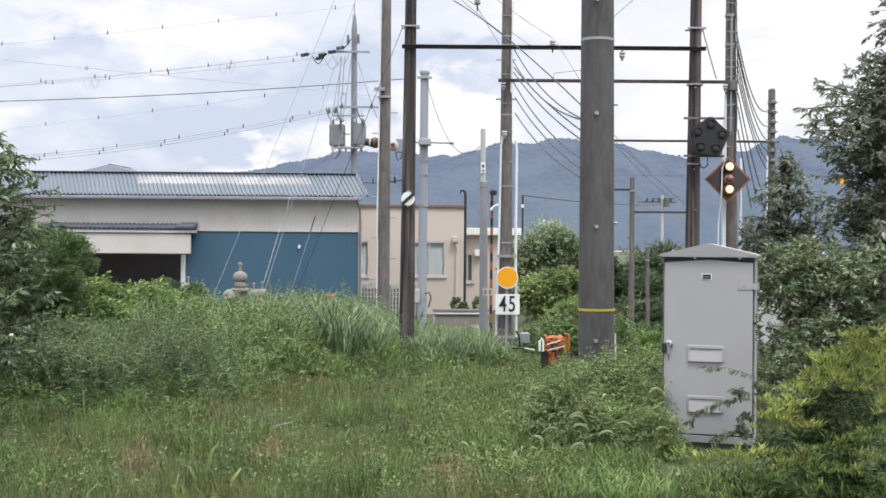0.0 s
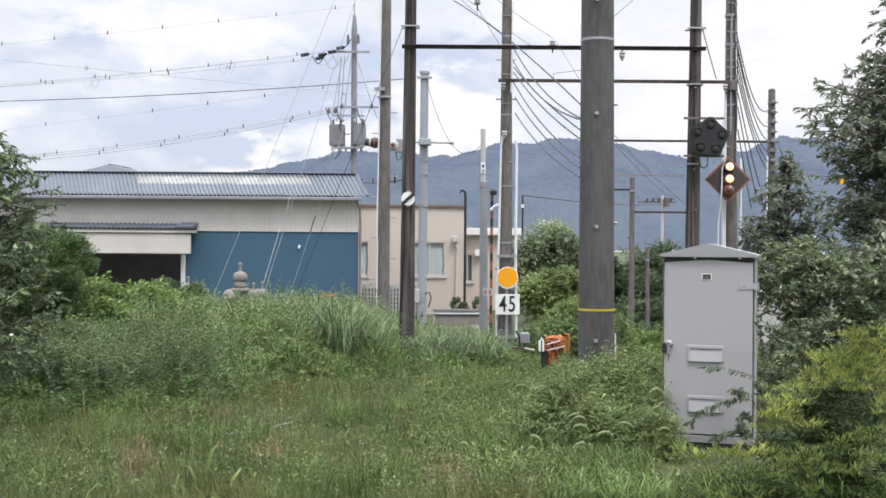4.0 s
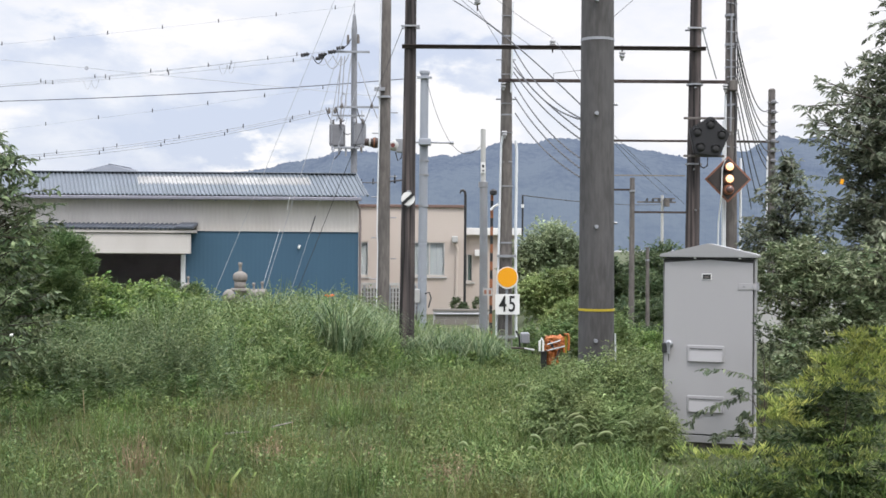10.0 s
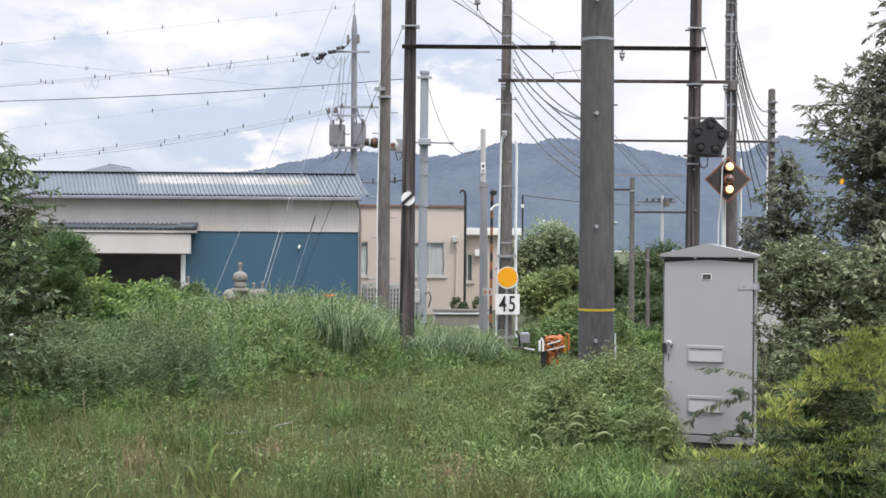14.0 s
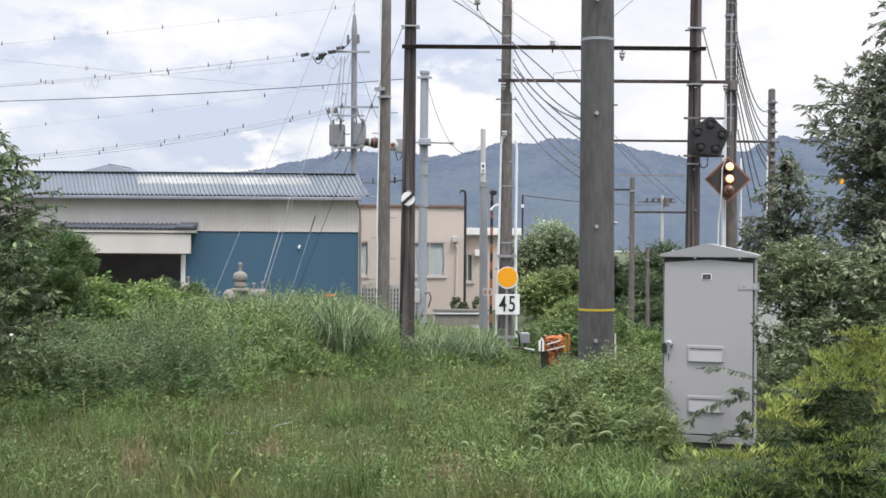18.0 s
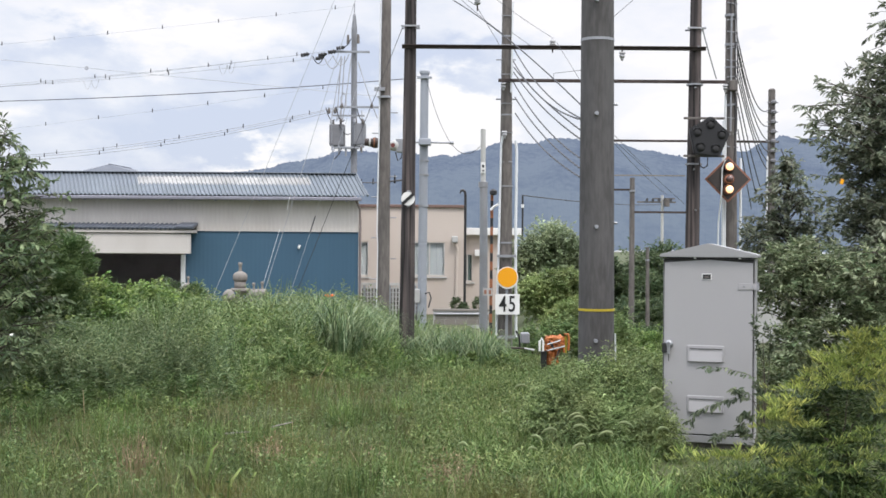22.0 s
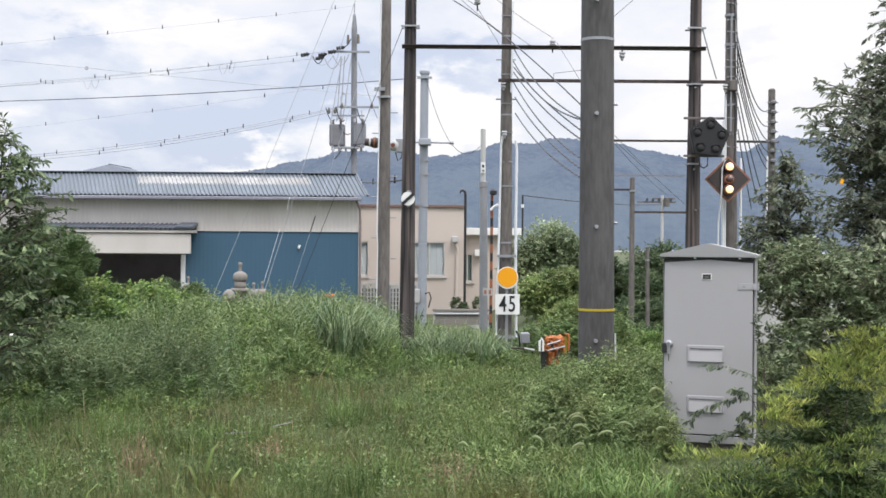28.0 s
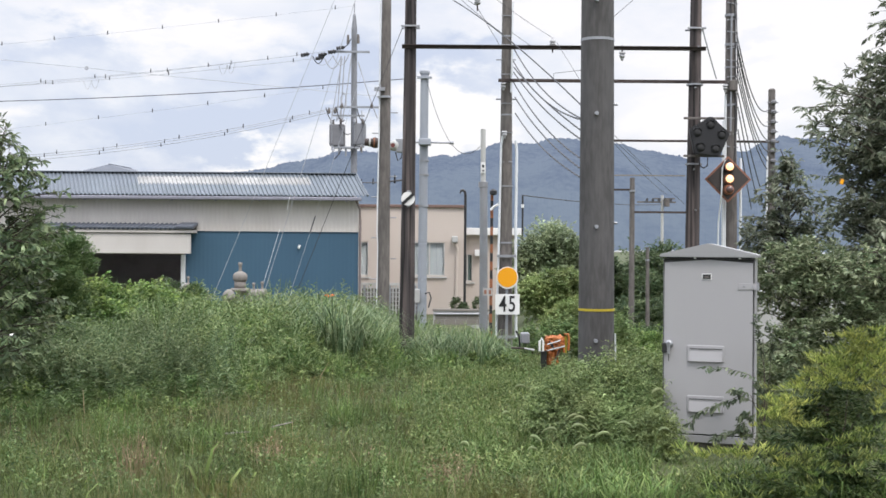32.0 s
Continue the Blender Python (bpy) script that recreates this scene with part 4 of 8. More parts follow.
pole("far_pole", (4.01, 31.0, -0.1), (3.978, 31, 4.874), 0.1, 0.08, M_concrete, "slim brown pole standing behind a thicker one", 12, "far poles")
for zz, r in ((4.49, 0.110), (3.145, 0.128), (2.077, 0.138), (5.974, 0.098)):
    band(dp, along(D0, D1, zz), r, 0.03, M_steel)
for zz in (6.402, 5.42, 4.715, 5.847):
    band(ep, along(E0, E1, zz), 0.112, 0.05 if zz > 5.5 else 0.03, M_steel)
for k, (dx, y_, a, b) in enumerate(((-0.135, 22.9, -0.2, 4.1), (0.165, 22.9, -0.2, 4.0))):
    part("conduit", tube([(D0[0] + dx * 1.25, y_, a + 0.5), (D0[0] + dx * 1.05 + 0.01, y_, 2.0), (D0[0] + dx * 0.98 + 0.03, y_, b - 0.2), (D0[0] + dx * 0.8 + 0.04, y_, b)], 0.022 if dx < 0 else 0.027, 8), M_pipe_white, dp, "white plastic conduit")
for dx, b in ((-0.150, 4.9), (0.145, 3.7), (-0.185, 4.4)):
    part("conduit", tube([(E0[0] + dx, 22.88, 0.2), (E0[0] + dx, 22.88, b - 0.2), (E0[0] + dx * 0.97, 22.89, b)], 0.024, 8), M_pipe_white, ep, "white plastic conduit")
part("conduit", tube([(E0[0] - 0.07, 22.8, 4.2), (E0[0] - 0.06, 22.84, 6.4)], 0.018, 6), M_steel, ep)
part("conduit", tube([(D0[0] + 0.075, 22.86, 4.9), (D0[0] + 0.10, 22.88, 6.6)], 0.018, 6), M_pipe_white, dp)
insulator("insulator", (1.108, 22.8, 5.071), -1, 0.9, dp)
insulator("insulator", (1.136, 22.8, 4.171), -1, 0.9, dp)
insulator("insulator", (5.268, 22.8, 5.072), -1, 0.9, ep)
for k in range(13):
    c = along(E0, E1, 3.9 + 0.27 * k)
    part("cable_tie", rod((c.x - 0.125 + 0.004 * k, c.y - 0.10, c.z + 0.03 * (-1) ** k), (c.x + 0.115, c.y - 0.10, c.z), 0.011, 0.011, 6), M_steel, ep)
for dx, za, zb in ((0.055, 3.3, 7.2), (0.085, 4.2, 6.9), (-0.03, 4.6, 7.3)):
    ca, cb = along(E0, E1, za), along(E0, E1, zb)
    part("cable", tube([(ca.x + dx, ca.y - 0.125, za), (ca.x * 0.5 + cb.x * 0.5 + dx + 0.012, ca.y - 0.115, (za + zb) / 2), (cb.x + dx * 0.9, cb.y - 0.10, zb)], 0.010, 6), M_wire, ep, "black cable strapped to the pole")
for k in range(6):
    c = along(D0, D1, 3.6 + 0.55 * k)
    part("cable_tie", rod((c.x - 0.115, c.y - 0.10, c.z), (c.x + 0.115, c.y - 0.10, c.z), 0.009, 0.009, 6), M_steel, dp)
part("cable_clamp", box((5.406, 22.8, 5.052), (0.16, 0.14, 0.2), 0.02), M_concrete, ep)
for zz in (5.53, 4.786, 4.788):
    c = along(D0, D1, zz)
    part("step_bolt", rod((c.x - 0.2, c.y - 0.03, zz), (c.x + 0.17, c.y - 0.03, zz), 0.012, 0.012, 6), M_steel, dp)
# speed board and amber disc
sp = thing("speed_board", (1.21, 22.7, 0.916), "white speed board with black numerals 45 under an amber disc", "sign")
sx, sz = 1.209, 0.927
bd = part("board", box((sx, 22.70, sz), (0.4532, 0.02, 0.3794), 0.004), M_white, sp)
part("disc_rim", disc((1.206, 22.70, 1.422), 0.2055, 0.02, 36), M_white, sp, "white rim")
part("amber_disc", disc((1.205, 22.69, 1.433), 0.1844, 0.02, 36), M_amber, sp, "amber reflective disc")
part("support", box((sx - 0.01, 22.76, sz - 0.35), (0.05, 0.04, 1.3)), M_steel, sp)
for zz in (sz - 0.62, sz + 0.9):
    part("clamp", box((sx - 0.02, 22.82, zz), (0.36, 0.05, 0.05)), M_steel, sp)


def lettering(name, text, c, size, mat, parent, rz=0.0, wide=1.0, bold=0.0):
    cu = bpy.data.curves.new(name, "FONT")
    cu.body, cu.size, cu.align_x, cu.align_y, cu.extrude, cu.offset = text, size, "CENTER", "CENTER", 0.002, bold
    tmp = bpy.data.objects.new(name, cu)
    scene.collection.objects.link(tmp)
    dg = bpy.context.evaluated_depsgraph_get()
    me = bpy.data.meshes.new_from_object(tmp.evaluated_get(dg))
    bpy.data.objects.remove(tmp)
    me.transform(Matrix.Translation(c) @ pose(0, 0, 0, 90, 0, rz) @ Matrix.Diagonal((wide, 1, 1, 1)))
    me.materials.clear()
    me.materials.append(mat)
    ob = new(name, me)
    ob.parent = parent
    if parent.type == "EMPTY":
        ob.matrix_parent_inverse = parent.matrix_basis.inverted()
    return ob


lettering("numeral", "4", (sx - 0.085, 22.684, sz - 0.005), 0.42, M_black, bd, 0, 0.70, 0.004)
lettering("numeral", "5", (sx + 0.085, 22.684, sz - 0.005), 0.42, M_black, bd, 0, 0.70, 0.004)

# black five-lamp signal on the timber pole
sg = thing("five_lamp_signal", (4.81, 22.2, 3.678), "black pentagonal five-lamp signal, all lamps dark", "signal")
gx, gz, gy = 4.816, 4.009, 22.1
bm = bmesh.new()
R = 0.40
pts = [(gx + R * math.sin(a) * 0.98, gz + R * math.cos(a)) for a in [radians(6 + 72 * k) for k in range(5)]]
fr_ = [bm.verts.new((x, gy, z)) for x, z in pts]
bk_ = [bm.verts.new((x, gy + 0.10, z)) for x, z in pts]
bm.faces.new(fr_)
bm.faces.new(bk_[::-1])
for k in range(5):
    bm.faces.new((fr_[k], bk_[k], bk_[(k + 1) % 5], fr_[(k + 1) % 5]))
bmesh.ops.recalc_face_normals(bm, faces=bm.faces)
bmesh.ops.bevel(bm, geom=list(bm.edges), offset=0.02, segments=2, affect="EDGES")
bodyp = part("backboard", bm, M_black, sg)
for k in range(5):
    a = radians(6 + 72 * k)
    x, z = gx + 0.235 * math.sin(a), gz + 0.235 * math.cos(a)
    lens = part("lamp_lens", lathe([(0.078, 0), (0.07, 0.02), (0.04, 0.04), (0.0, 0.045)], 18, None, Matrix.Translation((x, gy - 0.003, z)) @ pose(0, 0, 0, 90)), M_signal_lens, sg, "dark lens")
    bm = bmesh.new()
    for q in range(9):
        a0, a1 = radians(20 + 140 * q / 9), radians(20 + 140 * (q + 1) / 9)
        c0, s0, c1, s1 = math.cos(a0) * 0.09, math.sin(a0) * 0.09, math.cos(a1) * 0.09, math.sin(a1) * 0.09
        v = [bm.verts.new(p) for p in ((x + c0, gy, z + s0), (x + c1, gy, z + s1), (x + c1 * 0.97, gy - 0.045, z + s1 * 0.97 - 0.006), (x + c0 * 0.97, gy - 0.045, z + s0 * 0.97 - 0.012))]
        bm.faces.new(v)
    part("hood", bm, M_black, lens)
for zz in (4.378, 3.688):
    part("bracket", box((gx - 0.06, gy + 0.16, zz), (0.74, 0.05, 0.04), 0.004), M_concrete, sg)
part("cable", tube([(gx - 0.16, gy + 0.1, gz - 0.36), (gx - 0.15, gy + 0.08, gz - 0.50), (gx - 0.08, gy + 0.08, gz - 0.55), (gx - 0.01, gy + 0.08, gz - 0.5), (gx, gy + 0.1, gz - 0.36)], 0.014, 6), M_wire, sg)

# diamond signal with three lamps; two of them turn to imitate blinking
ds = thing("diamond_signal", (5.297, 22.55, 3.279), "dark diamond board with three lamps, lit amber in turn", "signal")
dx_, dz_, dy_ = 5.271, 3.284, 22.55
half = 0.4188


def diamond(r, y0, y1, bev=0.0):
    bm = bmesh.new()
    q = [(0, r), (r, 0), (0, -r), (-r, 0)]
    a = [bm.verts.new((dx_ + x, y0, dz_ + z)) for x, z in q]
    b = [bm.verts.new((dx_ + x, y1, dz_ + z)) for x, z in q]
    bm.faces.new(a)
    bm.faces.new(b[::-1])
    for k in range(4):
        bm.faces.new((a[k], b[k], b[(k + 1) % 4], a[(k + 1) % 4]))
    bmesh.ops.recalc_face_normals(bm, faces=bm.faces)
    return bm


part("edging", diamond(half * 1.03, dy_, dy_ + 0.03), M_redframe, ds, "faded red edging")
part("board", diamond(half * 0.92, dy_ - 0.012, dy_), M_signal_board, ds)
LAMP_Z = [dz_ + 0.2251, dz_, dz_ - 0.1937]
lamp_turn = []
for k, z in enumerate(LAMP_Z):
    bm = bmesh.new()
    for q in range(24):
        a0, a1 = 2 * math.pi * q / 24, 2 * math.pi * (q + 1) / 24
        v = [bm.verts.new((dx_ + r * math.cos(a), y, z + r * math.sin(a))) for a in (a0, a1) for r, y in ((0.098, dy_ - 0.013), (0.098, dy_ - 0.07), (0.093, dy_ - 0.07), (0.093, dy_ - 0.013))]
        for f in ((0, 1, 5, 4), (1, 2, 6, 5), (2, 3, 7, 6)):
            bm.faces.new([v[i] for i in f])
    part("lamp_ring", bm, M_redframe if k else M_black, ds)
    # the lens unit: a ball with a lit cap before, a dark cap behind and an amber belt between; its turn stands in for
    # switching
    bm = bmesh.new()
    bmesh.ops.create_uvsphere(bm, u_segments=28, v_segments=16, radius=0.084, matrix=pose(0, 0, 0, 90))
    for f in bm.faces:
        c = f.calc_center_median().normalized().y
        f.material_index = 0 if c < -0.60 else (1 if c > 0.60 else 2)
    ob = link_mesh("turning_lamp" if k else "lamp", bm, [M_lens_lit, M_lens_off, M_lens_rim])
    ob.parent = ds
    ob["label"] = "blinking lamp, imitated by turning a lit and a dark face" if k else "lit amber lamp"
    ob.matrix_basis = Matrix.Translation(Vector((dx_, dy_ - 0.09, z)) - ds.matrix_basis.translation)
    if k:
        lamp_turn.append(ob)
part("bracket", box((dx_, dy_ + 0.15, dz_ + 0.1), (0.1, 0.25, 0.08)), M_steel, ds)
part("cable", tube([(dx_ - 0.06, dy_ - 0.02, dz_ + 0.36), (dx_ - 0.12, dy_ - 0.05, dz_ + 0.2), (dx_ - 0.13, dy_ - 0.05, dz_ - 0.28), (dx_ - 0.15, dy_ + 0.1, dz_ - 0.8), (dx_ - 0.16, dy_ + 0.2, 0.6)], 0.016, 6), M_pipe_white, ds, "pale cable")

# pole farther along the line with stacked insulators
F0, F1 = (8.058, 30.0, 0.0), (8.075, 30.0, 5.899)
fp = pole("insulator_pole", F0, F1, 0.12, 0.085, M_concrete, "far concrete pole with stacked insulators", 16)
part("pole_cap", lathe([(0.09, 0), (0.085, 0.04), (0.04, 0.07)], 14, None, Matrix.Translation(F1)), M_concrete, fp)
part("conduit", tube([(F0[0] - 0.13, 29.9, 0.2), (F0[0] - 0.12, 29.9, 2.4), (F0[0] - 0.10, 29.92, 4.3)], 0.022, 6), M_pipe_white, fp, "white plastic conduit")
for k in range(9):
    c = along(F0, F1, F1[2] - 0.28 - 0.24 * k)
    part("insulator", lathe([(0.04, -0.05), (0.07, -0.03), (0.07, 0.02), (0.04, 0.05)], 10, None, Matrix.Translation((c.x + 0.02, c.y - 0.12, c.z))), M_steel_dull, fp)
    part("clamp", rod((c.x - 0.13, c.y - 0.05, c.z), (c.x + 0.15, c.y - 0.05, c.z), 0.012, 0.012, 6), M_steel, fp)

# concrete pole, grey steel crossing mast
G0, G1 = (-1.28, 26.0, -0.15), (-1.242, 26.0, 7.988)
gp = pole("line_pole", G0, G1, 0.145, 0.095, M_concrete, "grey-brown concrete line pole with a pale conduit", 20)
part("conduit", tube([(G0[0] - 0.13, 25.86, 0.1), (G0[0] - 0.11, 25.88, 2.0), (G0[0] - 0.13, 25.88, 2.3), (G0[0] - 0.10, 25.9, 4.5), (G1[0] - 0.12, 25.9, 8.4)], 0.015, 6), M_pipe_white, gp, "pale conduit")
part("arm_bracket", box((-1.371, 25.85, 5.336), (0.22, 0.08, 0.07)), M_steel, gp)
part("arm_bracket", box((-1.297, 25.85, 5.168), (0.24, 0.08, 0.03)), M_steel, gp)
band(gp, along(G0, G1, 5.187), 0.125, 0.04, M_steel)
for zz, sd in ((4.85, 1), (4.41, -1), (3.49, 1), (3.05, -1), (2.61, 1), (2.18, -1), (1.735, 1), (1.3, -1)):
    c = along(G0, G1, zz)
    part("step_bolt", rod((c.x + 0.08 * sd, c.y - 0.03, zz), (c.x + 0.27 * sd, c.y - 0.03, zz), 0.012, 0.012, 6), M_steel, gp)

cr = thing("crossing_mast", (-0.461, 30, 0.289), "grey steel mast of a level-crossing warning signal", "signal mast")
mx, mz1 = -0.485, 6.278
part("mast", rod((mx - 0.03, 30, -0.9), (mx, 30, mz1), 0.118, 0.100, 20), M_greypole, cr)
part("mast_cap", rod((mx, 30, mz1 - 0.02), (mx, 30, mz1 + 0.05), 0.125, 0.125, 16), M_greypole, cr)
part("cap_bracket", box((mx, 29.9, mz1 - 0.12), (0.36, 0.10, 0.05)), M_greypole, cr)
arm = part("arm", tube([(-1.321, 29.8, 4.554), (-0.56, 29.8, 4.56), (0.201, 29.8, 4.553)], 0.025, 8), M_steel, cr)
part("arm_clamp", box((-0.464, 29.85, 4.566), (0.30, 0.3, 0.16), 0.02), M_greypole, cr)
part("arm_end", rod((0.132, 29.8, 4.552), (0.242, 29.8, 4.553), 0.045), M_steel, cr)
for px_, sc in ((0, 1.0), (1, 1.0)):
    c = Vector((-1.675, 29.7, 4.529)) if px_ == 0 else Vector((-1.219, 29.7, 4.464))
    hd = part("warning_lamp", lathe([(0.04, -0.12), (0.12, -0.08), (0.135, 0.0), (0.12, 0.05), (0.08, 0.08)], 18, None, Matrix.Translation(c) @ pose(0, 0, 0, 90, 0, 35 if px_ == 0 else -10)), M_rust if px_ == 0 else M_concrete_light, cr, "round warning lamp housing")
    part("lens", rod(c + Vector((-0.10, -0.02, 0)), c + Vector((-0.13, -0.02, 0)), 0.07, 0.05, 16) if px_ == 0 else rod(c + Vector((-0.02, -0.10, 0)), c + Vector((-0.02, -0.12, 0)), 0.055, 0.05, 16), M_redlens, hd, "dull red lens")
hd = part("lamp_hood", rod((-1.93, 29.66, 4.54), (-1.62, 29.70, 4.53), 0.088, 0.115, 16), M_rust, cr, "rusty lamp hood")
part("ring", rod((-1.83, 29.65, 4.538), (-1.79, 29.655, 4.536), 0.108, 0.110, 16), M_concrete_light, hd)
part("ring", rod((-1.72, 29.66, 4.533), (-1.69, 29.665, 4.532), 0.118, 0.120, 16), M_stripe, hd)
part("lamp_box", box((-1.083, 29.75, 4.469), (0.18, 0.2, 0.34), 0.02), M_steel, cr)
part("cable", tube([(-1.177, 29.7, 4.299), (-1.12, 29.7, 4.092), (-1.038, 29.7, 4.162), (-1.012, 29.7, 4.369)], 0.015, 6), M_wire, cr)
part("junction_box", box((-0.628, 29.8, 0.80), (0.13, 0.14, 0.34), 0.02), M_concrete_light, cr, "pale junction box")
part("loop_cable", tube([(-0.434, 29.8, 0.854), (-0.324, 29.8, 0.882), (-0.281, 29.8, 0.744), (-0.348, 29.8, 0.508)], 0.02, 6), M_wire, cr)
for zz in (4.119, 3.771, 3.005):
    part("clamp", rod((mx, 30, zz - 0.02), (mx, 30, zz + 0.02), 0.122, 0.122, 16), M_steel, cr)

# barrier post with upright striped arm
bp = thing("barrier_post", (0.917, 27, 0.089), "pale steel barrier post with an upright striped arm", "barrier")
part("post", rod((0.916, 27, -0.9), (0.891, 27, 3.411), 0.095, 0.085, 18), M_steel, bp)
part("upper_tube", rod((0.879, 27, 3.411), (0.869, 27, 4.614), 0.06, 0.055, 14), M_concrete_light, bp)
part("collar", rod((0.879, 27, 3.386 - 0.06), (0.879, 27, 3.386 + 0.06), 0.105, 0.105, 16), M_steel, bp)
sm = part("small_plate", box((0.873, 26.92, 3.757), (0.10, 0.02, 0.24)), M_white, bp, "small white plate with dark marks")
part("mark", box((0.873, 26.905, 3.79), (0.05, 0.012, 0.06)), M_black, sm)
part("mark", box((0.873, 26.905, 3.69), (0.04, 0.012, 0.03)), M_black, sm)
ax0, az0, az1_ = 1.051, -0.6, 3.206
seg_n = 20
for k in range(seg_n):
    za, zb = az0 + (az1_ - az0) * k / seg_n, az0 + (az1_ - az0) * (k + 1) / seg_n
    part("arm_stripe", box((ax0 + 0.012 * k / seg_n, 26.6, (za + zb) / 2), (0.062, 0.05, zb - za - 0.002)), M_stripe if k % 2 else M_black, bp, "orange stripe" if k % 2 else "black stripe")
part("arm_lamp", lathe([(0.03, 0), (0.08, 0.03), (0.08, 0.10), (0.03, 0.14)], 12, None, Matrix.Translation((1.086, 26.5, 3.127))), M_black, bp)
part("arm_brace", tube([(1.027, 26.5, 2.807), (1.1, 26.5, 2.881), (1.198, 26.5, 2.931)], 0.03, 6), M_white, bp)
pl = part("post_plate", box((0.979, 26.5, 1.023), (0.20, 0.02, 0.16)), M_concrete_light, bp, "small white plate with two dark bars")
for k in (-1, 1):
    part("bar", box((0.979 + 0.05 * k, 26.485, 1.023), (0.05, 0.01, 0.09)), M_redframe, pl)

# orange-covered barrier machine beside the line
mc = thing("barrier_machine", (1.585, 19, 0.031), "orange-wrapped barrier machine with a white and black arm stub", "barrier")
part("post", box((1.584, 19, 0.189), (0.09, 0.09, 0.36), 0.012), M_black, mc)
part("frame", tube([(1.513, 18.9, 0.374), (1.512, 18.9, 0.532), (1.538, 18.9, 0.576), (1.564, 18.9, 0.532), (1.565, 18.9, 0.374)], 0.018, 8), M_white, mc, "white bent tube")


def crumpled(c, s, seed, rz=0.0, rx=0.0, ry=0.0, amp=0.02):
    """A sheet wrapped round a box, creased and sagging."""
    rng = np.random.default_rng(seed)
    bm = box((0, 0, 0), s)
    bmesh.ops.subdivide_edges(bm, edges=list(bm.edges), cuts=4, use_grid_fill=True)
    m = pose(*c, rx, ry, rz)
    for v in bm.verts:
        k = 1.0 - 0.25 * max(0.0, -v.co.z / s[2])
        v.co = m @ Vector((v.co.x * k + rng.normal() * amp, v.co.y * k + rng.normal() * amp, v.co.z + rng.normal() * amp * 0.8))
    return bm


part("cover", crumpled((1.745, 19, 0.555), (0.25, 0.18, 0.09), 1, 6, 6, -4, 0.014), M_orange, mc, "crumpled orange cover")
part("cover", crumpled((1.652, 19.0, 0.46), (0.08, 0.16, 0.15), 2, 0, 0, 6, 0.012), M_orange, mc)
part("housing", box((1.781, 19.05, 0.46), (0.20, 0.14, 0.13), 0.015, 4), M_rust, mc)
part("cover", crumpled((1.80, 18.96, 0.455), (0.17, 0.07, 0.085), 3, 0, 8, -14, 0.013), M_orange, mc)
part("skirt", crumpled((1.735, 19.0, 0.30), (0.15, 0.13, 0.26), 4, 0, 0, 8, 0.02), M_orange, mc, "crumpled orange lower cover")
part("fold", box((1.779, 18.90, 0.30), (0.03, 0.03, 0.22), 0.008, 0, 0, 20), M_rust, mc)
part("fold", box((1.70, 18.90, 0.47), (0.03, 0.03, 0.16), 0.008, 0, 0, -32), M_black, mc)
part("strap", box((1.735, 18.885, 0.515), (0.22, 0.012, 0.018), 0.003, 0, 0, -18), M_pipe_white, mc, "pale strap")
part("arm_stub", rod((1.623, 18.86, 0.387), (1.903, 18.86, 0.459), 0.012), M_concrete_light, mc, "pale bar")
part("arm_stub", rod((1.276, 18.9, 0.416), (1.434, 18.9, 0.391), 0.014), M_concrete_light, mc, "pale bar")
part("arm_stub", rod((1.077, 18.95, 0.419), (1.279, 18.95, 0.412), 0.016), M_rust, mc)
part("side_loop", tube([(1.895, 18.95, 0.355), (1.885, 18.95, 0.566), (1.911, 18.95, 0.637), (1.955, 18.95, 0.637), (1.973, 18.95, 0.584), (1.965, 18.95, 0.391)], 0.018, 8), M_orange, mc, "orange bent tube")
part("side_bar", rod((1.925, 19.0, 0.598), (1.927, 19.0, 0.342), 0.016), M_yellow, mc)
part("lever", tube([(1.142, 18.9, 0.687), (1.195, 18.9, 0.599), (1.205, 18.9, 0.441)], 0.016, 6), M_black, mc)
part("machine_box", box((1.31, 19.3, 0.55), (0.14, 0.2, 0.17), 0.02), M_transformer, mc)
part("foot", box((1.585, 19, 0.013), (0.2, 0.2, 0.12), 0.01), M_black, mc)

# poles farther right along the line
for (px_a, foot, top, r, lab) in ((0, (4.655, 30.0, -0.1), (4.652, 30, 3.741), 0.075, "slim brown far pole with crossarms"), (1, (5.228, 31.0, -0.1), (5.209, 31, 2.034), 0.055, "thin pale post before a hedge")):
    q = pole("far_pole", foot, top, r, r * 0.8, M_concrete, lab, 12, "far poles")
    part("band", rod((top[0], top[1], top[2] - 0.35), (top[0], top[1], top[2] - 0.3), r * 1.05, r * 1.05, 12), M_steel, q)
    if px_a == 0:
        part("crossarm", box((5.369, 30, 2.897), (1.337, 0.05, 0.05)), M_rust, q)
        part("crossarm", box((4.362, 30, 3.447), (0.5571, 0.05, 0.045)), M_rust, q)
        part("crossarm", box((5.083, 30, 3.801), (1.7409, 0.04, 0.03)), M_stone, q)
hp = pole("rod_post", (2.939, 45.0, -0.9), (2.93, 45, 3.958), 0.04, 0.035, M_black, "thin black post beyond the crossing", 8)
part("end_cap", rod((2.926, 44.9, 3.62), (2.927, 44.9, 3.495), 0.06, 0.05, 8), M_white, hp, "small white cap")
dpole = pole("distant_pole", (15.313, 85.0, -1.0), (15.281, 85, 5.819), 0.12, 0.1, M_concrete_light, "distant pale utility pole", 12)
part("crossarm", box((14.89, 85, 5.342), (2.6834, 0.1, 0.10)), M_concrete, dpole)
part("crossarm", box((15.441, 85, 5.583), (1.4206, 0.1, 0.09)), M_concrete, dpole)
